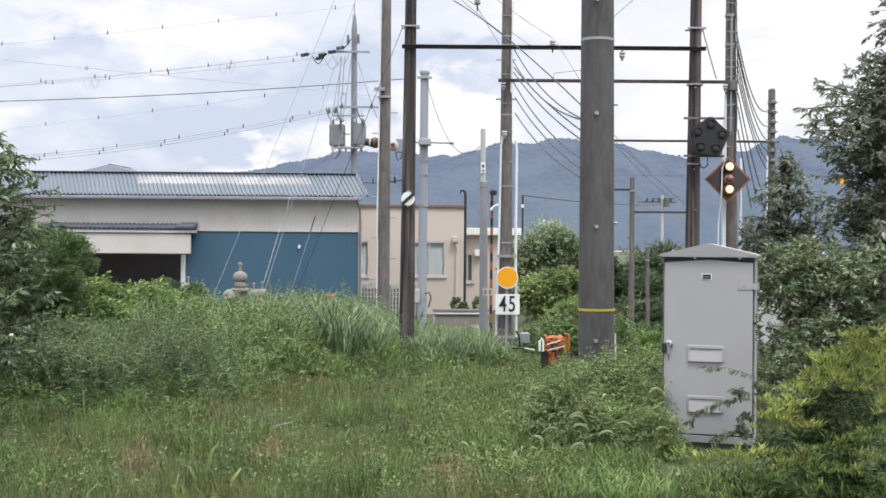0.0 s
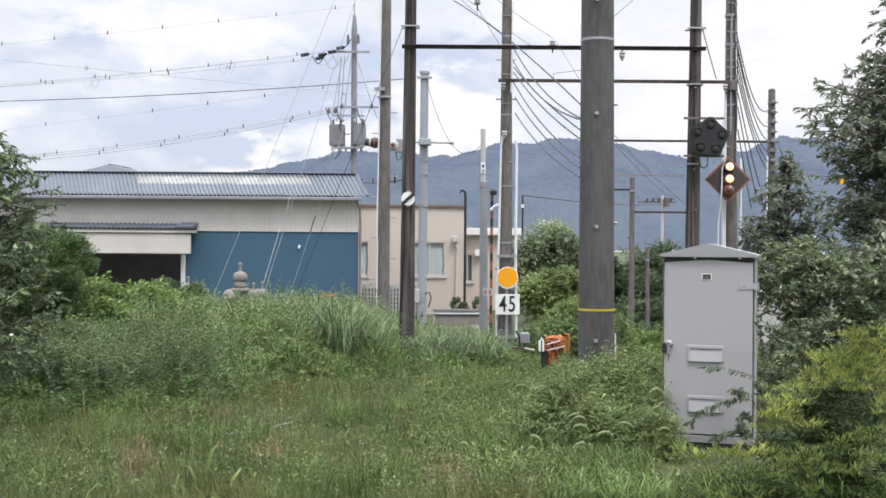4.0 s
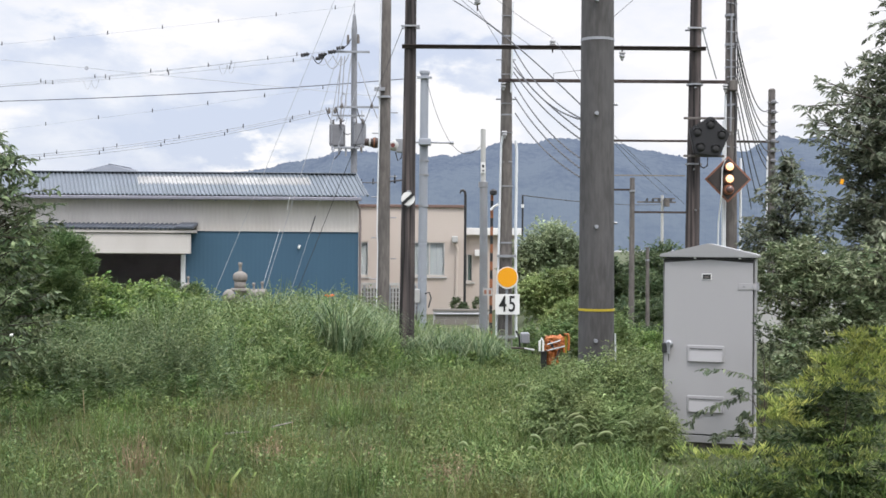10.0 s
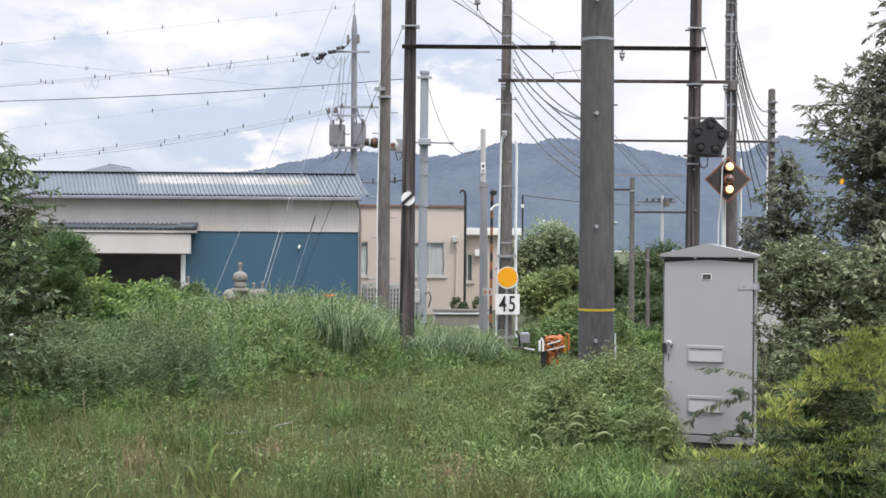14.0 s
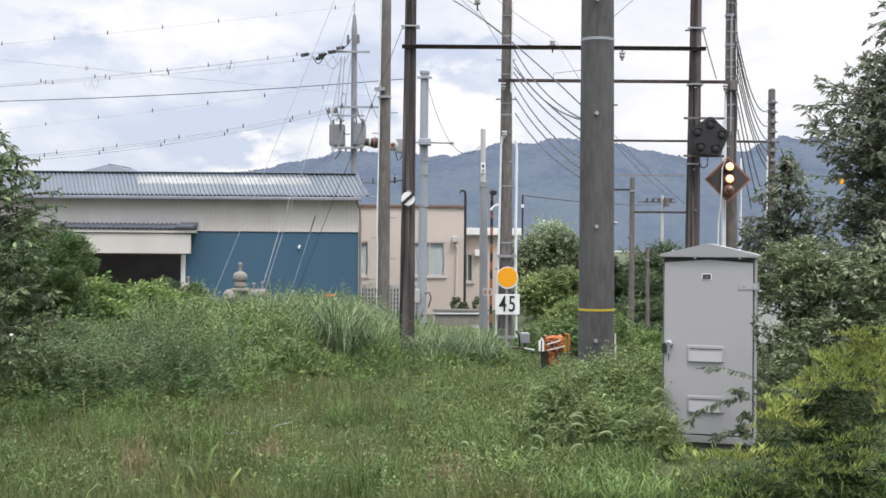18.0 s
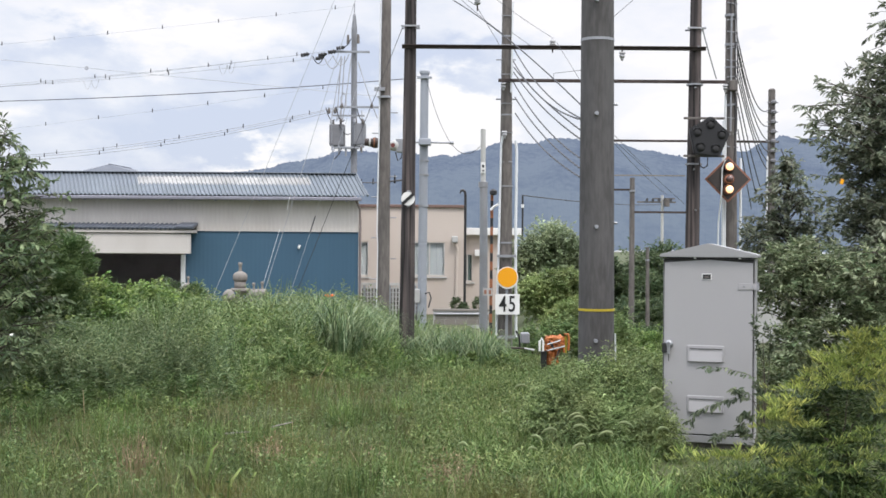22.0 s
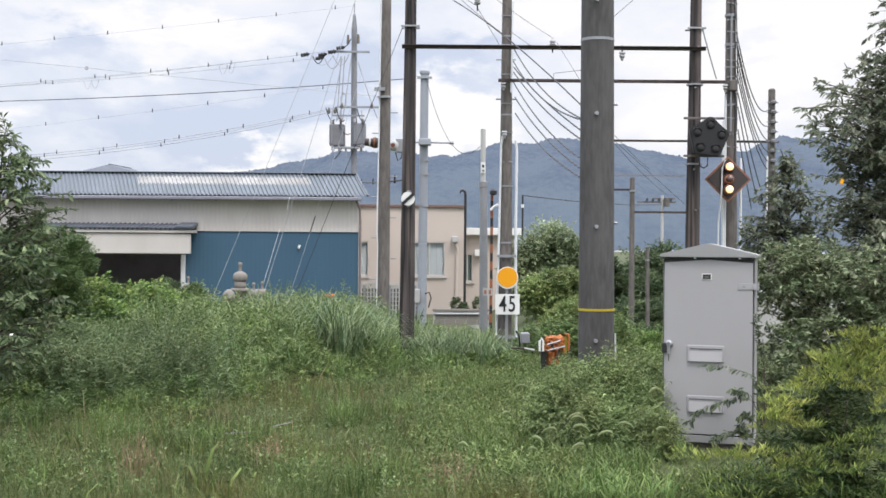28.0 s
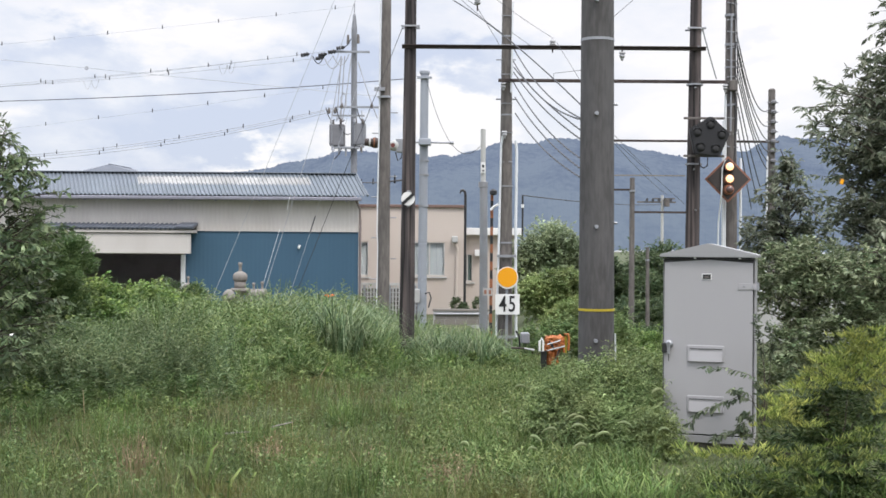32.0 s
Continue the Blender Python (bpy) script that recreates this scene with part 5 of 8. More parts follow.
part("transformer", rod((15.566, 84.8, 5.025), (15.562, 84.8, 5.576), 0.2, 0.2, 12), M_concrete, dpole)
for k in range(5):
    part("insulator", rod(Vector((14.163, 84.9, 5.412)) + Vector((0.42 * k, 0, 0)), Vector((14.24, 84.9, 5.609)) + Vector((0.42 * k, 0, 0)), 0.10, 0.06, 8), M_black, dpole)

# ---------------------------------------------------------------- equipment cabinet
def make_cabinet():
    yaw = -17.0
    cab = thing("equipment_cabinet", (2.711, 12.3, -0.033), "pale grey steel railway equipment cabinet with a locked door", "cabinet", "", "", yaw)
    W, Dp = 0.885, 0.60
    z0, z1 = 0.10, 1.875 - -0.033
    part("body", box((0, 0, (z0 + z1) / 2), (W, Dp, z1 - z0), 0.008), M_cabinet_darker, cab, "", local=True)
    part("plinth", box((0, 0, 0.0), (W - 0.04, Dp - 0.04, 0.22), 0.01), M_concrete, cab, "concrete plinth", local=True)
    part("door_seal", box((0.0, -Dp / 2 - 0.004, (z0 + z1) / 2 + 0.02), (W - 0.012, 0.012, z1 - z0 - 0.05)), M_seam, cab, "", local=True)
    # door leaf, its top edge rising slightly to the middle
    bm = bmesh.new()
    w2, zb, zt = W / 2 - 0.014, z0 + 0.075, z1 - 0.022
    ring = [(-w2, zb), (w2, zb), (w2, zt - 0.018), (0, zt + 0.012), (-w2, zt - 0.018)]
    a = [bm.verts.new((x, -Dp / 2 - 0.028, z)) for x, z in ring]
    b = [bm.verts.new((x, -Dp / 2 - 0.008, z)) for x, z in ring]
    bm.faces.new(a[::-1])
    for k in range(5):
        bm.faces.new((a[k], a[(k + 1) % 5], b[(k + 1) % 5], b[k]))
    bmesh.ops.recalc_face_normals(bm, faces=bm.faces)
    bmesh.ops.bevel(bm, geom=[e for e in bm.edges if all(v.co.y < -Dp / 2 - 0.02 for v in e.verts)], offset=0.006, segments=2, affect="EDGES")
    door = part("door", bm, M_cabinet, cab, "pale grey door", local=True)
    part("sill", box((0, -Dp / 2 - 0.012, z0 + 0.028), (W, 0.03, 0.07), 0.004), M_cabinet_darker, cab, "", local=True)
    yf = -Dp / 2 - 0.028
    # gabled roof
    bm = bmesh.new()
    ow, od = W / 2 + 0.03, Dp / 2 + 0.07
    pr = [(-ow, z1 + 0.012), (ow, z1 + 0.012), (ow, z1 + 0.042), (0, z1 + 0.152), (-ow, z1 + 0.042)]
    a = [bm.verts.new((x, -od, z)) for x, z in pr]
    b = [bm.verts.new((x, od, z)) for x, z in pr]
    bm.faces.new(a[::-1])
    bm.faces.new(b)
    for k in range(5):
        bm.faces.new((a[k], a[(k + 1) % 5], b[(k + 1) % 5], b[k]))
    bmesh.ops.recalc_face_normals(bm, faces=bm.faces)
    bmesh.ops.bevel(bm, geom=list(bm.edges), offset=0.006, segments=2, affect="EDGES")
    part("roof", bm, M_cabinet_darker, cab, "low gabled roof", local=True)
    # black strip stands in for the shade in the gap under the roof
    part("roof_gap_shade", box((0, 0, z1 + 0.006), (W - 0.06, Dp - 0.04, 0.014)), M_seam, cab, "", local=True)
    for x in (-0.13, 0.30):
        part("roof_bolt", box((x, -Dp / 2 - 0.03, z1 + 0.006), (0.018, 0.05, 0.02)), M_white, cab, "", local=True)
    # plate
    pz = 1.698 - -0.033
    pb = part("rating_plate", box((-0.015, yf - 0.003, pz), (0.095, 0.006, 0.06), 0.002), M_white, door, "", local=True)
    part("plate_field", box((-0.015, yf - 0.007, pz), (0.078, 0.006, 0.045)), M_black, pb, "black plate with faint marks", local=True)
    part("mark", box((-0.012, yf - 0.0105, pz - 0.004), (0.045, 0.003, 0.012)), M_concrete, pb, "", local=True)
    # hinge strap
    hz = 1.606 - -0.033
    hg = part("hinge_strap", box((W / 2 - 0.055, yf - 0.004, hz), (0.20, 0.008, 0.062), 0.002), M_cabinet, cab, "", local=True)
    part("hinge_pin", rod((W / 2 + 0.03, yf, hz - 0.04), (W / 2 + 0.03, yf, hz + 0.04), 0.014, 0.014, 10), M_steel, hg, "", local=True)
    for x in (-0.10, -0.02):
        part("bolt", rod((W / 2 + x, yf - 0.004, hz), (W / 2 + x, yf - 0.014, hz), 0.01, 0.01, 8), M_steel, hg, "", local=True)
    # two louvred vents
    for py_, tag in ((0.929 - -0.033, 0), (0.433 - -0.033, 1)):
        vt = part("vent_frame", box((-0.02, yf - 0.004, py_ + 0.008), (0.36, 0.012, 0.165), 0.0058), M_cabinet, door, "pressed vent frame", local=True)
        bm = bmesh.new()
        hw, hh = 0.155, 0.055
        c0 = py_ - 0.012
        a = [bm.verts.new(p) for p in ((-0.02 - hw, yf - 0.008, c0 + hh), (-0.02 + hw, yf - 0.008, c0 + hh), (-0.02 + hw, yf - 0.028, c0 - hh), (-0.02 - hw, yf - 0.028, c0 - hh))]
        bb = [bm.verts.new(p) for p in ((-0.02 - hw, yf - 0.004, c0 - hh), (-0.02 + hw, yf - 0.004, c0 - hh))]
        bm.faces.new(a)
        bm.faces.new((a[0], a[3], bb[0]))
        bm.faces.new((a[1], bb[1], a[2]))
        bm.faces.new((a[3], a[2], bb[1], bb[0]))
        bmesh.ops.recalc_face_normals(bm, faces=bm.faces)
        part("vent_hood", bm, M_cabinet, vt, "", local=True)
        # black strip painted as the shade along the hood's top edge
        part("vent_shade_strip", box((-0.02, yf - 0.012, c0 + hh + 0.014), (0.31, 0.006, 0.005)), M_seam, vt, "", local=True)
    # handle and lock
    lz = 1.009 - -0.033
    hd = part("handle", lathe([(0.036, 0), (0.040, 0.025), (0.026, 0.04), (0.02, 0.06)], 16, None, Matrix.Translation((-W / 2 + 0.065, yf, lz + 0.015)) @ pose(0, 0, 0, 90)), M_steel, door, "chrome handle", local=True)
    part("lever", box((-W / 2 + 0.065, yf - 0.05, lz - 0.02), (0.026, 0.02, 0.12), 0.004), M_steel, hd, "", local=True)
    part("lock_box", box((-W / 2 + 0.028, yf - 0.025, lz - 0.02), (0.055, 0.06, 0.10), 0.008), M_black, hd, "black lock", local=True)
    part("key_cord", tube([(-W / 2 + 0.065, yf - 0.04, lz - 0.06), (-W / 2 + 0.064, yf - 0.02, lz - 0.15)], 0.004, 5), M_wire, hd, "", local=True)
    part("corner_strip", box((W / 2 + 0.004, -Dp / 2 + 0.01, (z0 + z1) / 2), (0.012, 0.03, z1 - z0), 0.003), M_cabinet, cab, "", local=True)


make_cabinet()

# ---------------------------------------------------------------- electric pole with transformers, and the wires
U0, U1 = (-4.031, 55.0, -0.9), (-4.083, 55, 11.391)
up = pole("electric_pole", U0, U1, 0.17, 0.125, M_transformer, "pale concrete electricity pole with two transformers", 18)
part("pole_top", lathe([(0.13, 0), (0.13, 0.5), (0.06, 1.1), (0.02, 1.2), (0.02, 1.6), (0.0, 1.62)], 12, None, Matrix.Translation(U1)), M_transformer, up)
part("crossarm", box((-4.293, 54.8, 10.795), (1.8384, 0.1, 0.09)), M_steel, up)
part("crossarm", box((-3.815, 54.8, 8.306), (1.8384, 0.1, 0.09)), M_steel, up)
for c, s in (((-4.797, 54.8, 7.026), 1.0), ((-3.806, 54.8, 7.085), 0.85)):
    tr = part("transformer", box(c, (0.6894 * s, 0.5, 0.9703), 0.05), M_steel_dull if s > 0.9 else M_transformer, up, "grey pole transformer")
    for k in (-1, 1):
        part("bushing", rod((c[0] + 0.16 * k * s, 54.6, c[2] + 0.48), (c[0] + 0.16 * k * s, 54.6, c[2] + 0.68), 0.05, 0.03, 8), M_concrete, tr)
        part("cooling_fin", box((c[0] + 0.24 * k * s, 54.52, c[2]), (0.05, 0.08, 0.8)), M_transformer, tr)
    part("bracket", box((c[0], 54.9, c[2] - 0.55), (0.5 * s, 0.2, 0.08)), M_steel, up)
for px_ in ((-6.253, 54.6, 10.621), (-5.467, 54.6, 10.627), (-5.038, 54.6, 10.757), (-4.659, 54.6, 10.938), (-5.593, 54.6, 10.474)):
    part("strain_insulator", lathe([(0.03, -0.2), (0.10, -0.17), (0.06, -0.08), (0.11, -0.05), (0.06, 0.04), (0.11, 0.07), (0.05, 0.17), (0.03, 0.2)], 10, None, Matrix.Translation(px_) @ pose(0, 0, 0, 0, 80)), M_black, up)
for px_ in ((-4.339, 54.7, 11.134), (-3.882, 54.7, 11.163)):
    part("cut_out", rod(px_, Vector(px_) + Vector((0, 0, 0.4)), 0.07, 0.05, 8), M_concrete, up)
part("drop_cable", tube([(-4.418, 54.7, 8.289), (-4.422, 54.7, 8.797), (-4.524, 54.7, 8.924), (-4.624, 54.7, 8.745), (-4.62, 54.7, 8.161), (-4.769, 54.7, 7.728)], 0.04, 6), M_wire_grey, up)
for a, b in (((-4.639, 54.7, 10.573), (-4.819, 54.7, 7.651)), ((-4.486, 54.7, 10.575), (-4.667, 54.7, 7.653)), ((-4.182, 54.7, 10.577), (-4.565, 54.7, 7.653)), ((-3.875, 54.7, 10.325), (-2.992, 54.7, 7.793))):
    part("drop_cable", tube(hang(a, b, 0.08, 6), 0.025, 5), M_wire_grey, up)


# rack and brackets below the transformers, more leads above them
part("platform", box((-4.403, 54.7, 6.461), (1.1745, 0.5, 0.07)), M_steel, up)
for px_ in ((-5.004, 54.6, 6.55), (-4.699, 54.6, 6.349), (-4.394, 54.6, 6.301), (-3.686, 54.6, 6.458)):
    part("hanger", box(px_, (0.08, 0.08, 0.42)), M_steel, up)
part("rail", box((-4.288, 54.7, 7.91), (1.4299, 0.08, 0.07)), M_steel, up)
for a, b, s in (((-5.026, 54.7, 8.132), (-5.062, 54.6, 7.462), 0.15), ((-4.62, 54.7, 8.136), (-4.555, 54.6, 7.466), 0.2), ((-3.706, 54.7, 8.143), (-3.643, 54.6, 7.523), 0.12), ((-5.365, 54.6, 10.45), (-4.63, 54.6, 10.558), 0.5),
                ((-4.985, 54.6, 10.555), (-4.276, 54.6, 10.662), 0.45), ((-4.579, 54.6, 10.457), (-5.015, 54.6, 7.868), -0.1)):
    part("lead", tube(hang(a, b, s, 7), 0.022, 5), M_wire_grey, up)
for px_ in ((-5.178, 54.7, 8.131), (-4.899, 54.7, 8.133), (-4.596, 54.7, 8.364), (-3.25, 54.7, 8.375)):
    part("pin_insulator", lathe([(0.03, -0.14), (0.07, -0.1), (0.07, 0.0), (0.04, 0.08), (0.02, 0.14)], 9, None, Matrix.Translation(px_)), M_concrete, up)


for k, (x_, z_) in enumerate(((-5.05, 7.62), (-4.62, 7.66), (-4.0, 7.66), (-3.62, 7.62), (-4.95, 6.35), (-3.7, 6.4))):
    part("fitting", lathe([(0.03, -0.10), (0.06, -0.06), (0.06, 0.04), (0.03, 0.10)], 8, None, Matrix.Translation((x_, 54.5, z_))), M_concrete if k % 2 else M_wire_grey, up)
for a, b, s in (((-5.3, 54.6, 8.25), (-4.9, 54.5, 7.72), 0.25), ((-4.85, 54.6, 8.3), (-4.45, 54.5, 7.7), 0.3), ((-4.55, 54.5, 6.5), (-4.9, 54.5, 5.95), 0.1), ((-3.9, 54.6, 8.2), (-3.6, 54.5, 7.7), 0.2), ((-5.9, 54.6, 10.55), (-5.4, 54.6, 10.6), 0.35), ((-4.62, 54.6, 11.0), (-4.2, 54.6, 11.35), 0.15), ((-4.7, 54.5, 7.5), (-4.2, 54.6, 7.1), 0.2)):
    part("lead", tube(hang(a, b, s, 7), 0.022, 5), M_wire, up)


def wire(a, b, sag, r, mat, label, spacers=0, n=16, name="overhead_wire", twist=False):
    pts = hang(a, b, sag, n)
    th = thing(name, a, label, "wire", "overhead wires")
    if twist:
        # a cable and its bearer wire laid round each other
        far_ = Vector(b) - Vector(a)
        side = far_.cross(Vector((0, 0, 1))).normalized()
        fine = hang(a, b, sag, 90)
        turns = far_.length / 0.30
        for s, m_, rr in ((0, mat, r), (1, M_bearer, r * 0.7)):
            part("strand", tube([p + 0.8 * r * (math.cos(6.2832 * turns * i / 90 + 3.14 * s) * side + math.sin(6.2832 * turns * i / 90 + 3.14 * s) * Vector((0, 0, 1))) for i, p in enumerate(fine)], rr, 5), m_, th)
    else:
        part("strand", tube(pts, r, 5), mat, th)
    for k in range(spacers):
        f = (k + 0.25 + 0.5 * ((abs(a[0]) * 7.3 + abs(b[2]) * 3.7) % 1.0)) / spacers
        i = min(int(f * n), n - 1)
        p = pts[i].lerp(pts[i + 1], f * n - i)
        bm = bmesh.new()
        add_rod(bm, p + Vector((0, 0, -0.05)), p + Vector((0, 0, 0.13)), 0.028, 0.02, 6)
        part("spacer", bm, M_wire, th)
    return th


FAR = "grey power line with small hanging markers"
# lines that come in from the left to the electricity pole
wire((-23.587, 60, 11.681), (-4.146, 55, 12.897), 0.05, 0.006, M_wire_grey, FAR, 7)
wire((-23.572, 60, 9.759), (-6.38, 54.6, 10.62), 0.12, 0.011, M_wire_grey, FAR, 6)
wire((-23.571, 60, 9.648), (-4.734, 54.6, 10.861), 0.14, 0.011, M_wire_grey, FAR, 6)
wire((-23.964, 61, 9.805), (-5.593, 54.6, 10.474), 0.14, 0.011, M_wire_grey, FAR, 6)
wire((-22.78, 58, 8.772), (-1.797, 55, 9.622), 0.16, 0.019, M_wire, "thick dark overhead cable across the sky")
sl = wire((-20.439, 52, 10.022), (-2.677, 60, 9.394), 0.0, 0.014, M_wire_grey, "thin slanting wire with one marker")
part("marker", disc((-15.705, 53.4, 9.76), 0.09, 0.05, 14), M_wire_grey, sl)
wire((-23.553, 60, 7.448), (-4.297, 55, 9.372), 0.08, 0.006, M_wire_grey, FAR, 7)
wire((-23.544, 60, 6.222), (-4.723, 54.7, 8.312), 0.42, 0.015, M_wire_grey, FAR, 6)
wire((-23.543, 60, 6.138), (-4.925, 54.7, 8.209), 0.45, 0.013, M_wire_grey, FAR, 6)
wire((-23.542, 60, 5.971), (-4.721, 54.7, 8.16), 0.46, 0.013, M_wire_grey, FAR, 6)
for a, b in (((-10.361, 56, 10.292), (-9.997, 56, 10.347)), ((-9.997, 56, 10.347), (-9.634, 56, 10.428)), ((-17.188, 58, 9.839), (-16.811, 58, 9.869)), ((-16.811, 58, 9.869), (-16.461, 58, 9.899)), ((-5.948, 54.6, 10.547), (-4.986, 54.6, 10.605))):
    wire(a, b, 0.42, 0.012, M_wire_grey, "small slack loop under a power line", 0, 8)
# guy wires and stays in front of the shed
wire((-2.178, 24, 6.847), (-4.713, 24, 0.52), 0.02, 0.005, M_wire_grey, "thin straight stay wire", 0, 4, "stay_wire")
g2 = wire((-1.877, 26, 7.379), (-4.113, 26, -0.002), 0.0, 0.006, M_wire_grey, "thin stay wire with a pale lower sleeve", 0, 4, "stay_wire")
part("sleeve", tube([(-3.268, 26, 3.083), (-3.338, 26, 2.757)], 0.006, 6), M_wire_pale, g2)
part("sleeve", tube([(-3.492, 26, 2.345), (-3.821, 26, 1.208)], 0.005, 6), M_wire_pale, g2, "pale plastic sleeve")
wire((-0.836, 24, 6.3), (-3.395, 25.5, 0.159), 0.0, 0.006, M_wire, "dark stay wire with a short sleeve", 0, 4, "stay_wire")
g3 = wire((-1.836, 27, 5.834), (-3.558, 26, 0.003), 0.0, 0.0035, M_wire_grey, "thin stay wire with a dark sleeve", 0, 4, "stay_wire")
part("sleeve", tube([(-2.775, 26.4, 2.639), (-2.872, 26.3, 2.294)], 0.012, 6), M_wire, g3)
wire((-0.407, 29.9, 5.986), (0.822, 27, 4.25), 0.75, 0.007, M_wire, "thin slack wire between two masts", 0)
wire((-3.956, 55, 4.958), (-0.692, 22.6, 3.235), 0.05, 0.02, M_wire, "far dark wire behind the poles", 3)
wire((2.93, 45, 3.958), (15.25, 84.8, 5.18), 0.15, 0.02, M_wire, "far dark wire behind the poles")
# bundle between the slender pole and the thick pole
CB = "black signalling cable sagging between poles"
wire((0.112, 23, 6.681), (1.812, 16, 3.844), -0.10, 0.010, M_wire, CB)
for a, b, s in (((1.267, 22.9, 5.798), (1.714, 15, 3.558), 0.19), ((1.29, 22.9, 5.5), (1.714, 15, 3.551), 0.20), ((1.302, 22.9, 5.384), (1.716, 15, 3.405), 0.07),
                ((1.303, 22.9, 5.288), (1.717, 15, 3.294), 0.10), ((1.304, 22.9, 5.097), (1.718, 15, 3.057), 0.15), ((1.328, 22.9, 4.82), (1.719, 15, 2.931), 0.12),
                ((1.341, 22.9, 4.512), (1.72, 15, 2.827), 0.13)):
    wire(a, b, s, 0.0085, M_wire, CB, twist=True)
for a, b, s in (((0.605, 22.6, 6.435), (1.033, 22.9, 5.796), 0.0), ((0.262, 23, 6.704), (1.095, 22.9, 6.009), 0.02), ((0.935, 22.5, 6.585), (1.966, 22.4, 5.865), 0.02),
                ((1.259, 22.8, 6.014), (1.6, 22.5, 5.713), 0.0), ((2.06, 22.4, 5.772), (2.263, 20, 4.688), 0.0), ((2.013, 22.4, 5.2), (2.528, 22, 5.208), 0.0),
                ((2.013, 22.4, 5.2), (2.039, 22.8, 5.12), 0.0), ((0.341, 22.6, 6.622), (0.615, 22.6, 6.456), 0.0), ((3.18, 20, 6.144), (2.08, 15, 4.829), 0.0),
                ((2.808, 20, 3.838), (4.912, 29, 3.887), 0.03), ((2.809, 20, 3.746), (5.754, 29, 3.059), 0.0),
                ((2.809, 20, 3.699), (5.321, 29, 3.284), 0.05)):
    wire(a, b, s, 0.0045, M_wire, "thin black wire between line poles", 0, 8)
# cables looping from the slender pole to the far insulator pole
for k, (a, b, s) in enumerate((((5.496, 22.9, 6.044), (7.996, 29.9, 5.469), 1.1), ((5.498, 22.9, 5.884), (7.999, 29.9, 5.053), 1.0), ((5.509, 22.9, 5.725), (8.002, 29.9, 4.664), 0.8),
                               ((5.511, 22.9, 5.565), (7.949, 29.9, 4.414), 0.7), ((5.512, 22.9, 5.406), (7.95, 29.9, 4.178), 0.6), ((5.524, 22.9, 5.194), (7.952, 29.9, 3.97), 0.5),
                               ((5.526, 22.9, 4.928), (7.775, 29.9, 3.552), 0.2), ((5.528, 22.9, 4.662), (7.708, 29.9, 3.274), 0.2), ((5.532, 22.9, 4.237), (7.571, 29.9, 2.995), 0.1))):
    wire(a, b, s * 0.5, 0.009, M_wire, "black twisted cable looping between poles", twist=True)
wire((4.741, 22.4, 6.053), (5.098, 22.8, 5.176), 0.02, 0.012, M_wire_grey, "pale stay wire between two poles", 0, 4, "stay_wire")
wire((7.801, 28, 3.454), (5.729, 18, 2.421), 0.1, 0.012, M_wire, "black cable running into a tree", 0, 8)

# ---------------------------------------------------------------- stone lantern and markers in the weeds
def lantern(x, d, zt, s, label):
    """Finial, domed cap, fire box, slab and shaft, one above the other."""
    z0 = float(terrain(x, d))
    ln = thing("stone_lantern", (x, d, z0), label, "stone lantern", "stone lanterns")

    def turned(name, prof, z):
        part(name, lathe([(r * s, h * s) for r, h in prof], 18, None, Matrix.Translation((x, d, zt + z * s))), M_stone, ln, smooth=True)
    turned("finial", [(0.05, -0.02), (0.03, 0.02), (0.028, 0.10), (0.045, 0.13), (0.045, 0.17), (0.0, 0.19)], -0.19)
    turned("cap", [(0.13, 0), (0.155, 0.04), (0.155, 0.12), (0.13, 0.17), (0.05, 0.21)], -0.41)
    turned("lamp_house", [(0.12, 0), (0.125, 0.06), (0.12, 0.16)], -0.56)
    turned("slab", [(0.19, 0), (0.21, 0.03), (0.2, 0.08)], -0.64)
    part("shaft", rod((x, d, z0 - 0.1), (x, d, zt - 0.62 * s), 0.11 * s, 0.09 * s, 14), M_stone, ln)


def make_stones():
    lantern(-4.328, 26.0, 1.638, 1.0, "weathered granite lantern with a ball finial")
    lantern(-3.766, 25.4, 1.248, 0.82, "smaller weathered stone lantern in the weeds")
    lantern(-4.005, 25.8, 1.212, 0.80, "smaller weathered stone lantern in the weeds")
    lantern(-5.333, 25.5, 1.34, 0.72, "small weathered stone lantern behind a bush")
    lantern(-4.859, 25.2, 1.058, 0.5, "small weathered stone lantern in the weeds")
    z0 = float(terrain(-4.3, 25.5))
    sx, zt2 = -4.065, 1.22
    st = thing("stone_bench", (sx, 26.3, z0), "low stone slab on a block", "stone")
    part("slab", box((sx, 26.3, zt2 - 0.22), (0.5, 0.4, 0.10), 0.02, 4), M_stone, st)
    part("block", box((sx, 26.3, (zt2 - 0.27 + z0) / 2), (0.36, 0.3, zt2 - 0.27 - z0), 0.02), M_stone, st)
    for i, (c, s) in enumerate((((-5.47, 25, 0.886), 0.12), ((-4.426, 25.2, 0.932), 0.14), ((-5.046, 24.8, 0.886), 0.12))):
        mk = thing("stone_marker", (c[0], c[1], float(terrain(c[0], c[1]))), "small rounded grey stone marker", "stone", "stone markers")
        part("head", lathe([(s, -0.12), (s * 0.95, 0.02), (s * 0.7, 0.1), (s * 0.2, 0.15)], 12, None, Matrix.Translation(c)), M_stone, mk, smooth=True)
        part("stem", box((c[0], c[1], (c[2] + z0) / 2 - 0.1), (s * 1.5, s * 1.4, c[2] - z0), 0.015), M_stone, mk)


make_stones()


# pale wall seen through the shrub beside the cabinet
pw = thing("boundary_wall", (7.45, 26.0, 0.0), "low pale grey wall behind the shrub", "wall", kind="structure")
part("wall_panel", box((7.692, 26.0, 0.30), (2.2934, 0.15, 1.5), 0.01), M_concrete_light, pw)
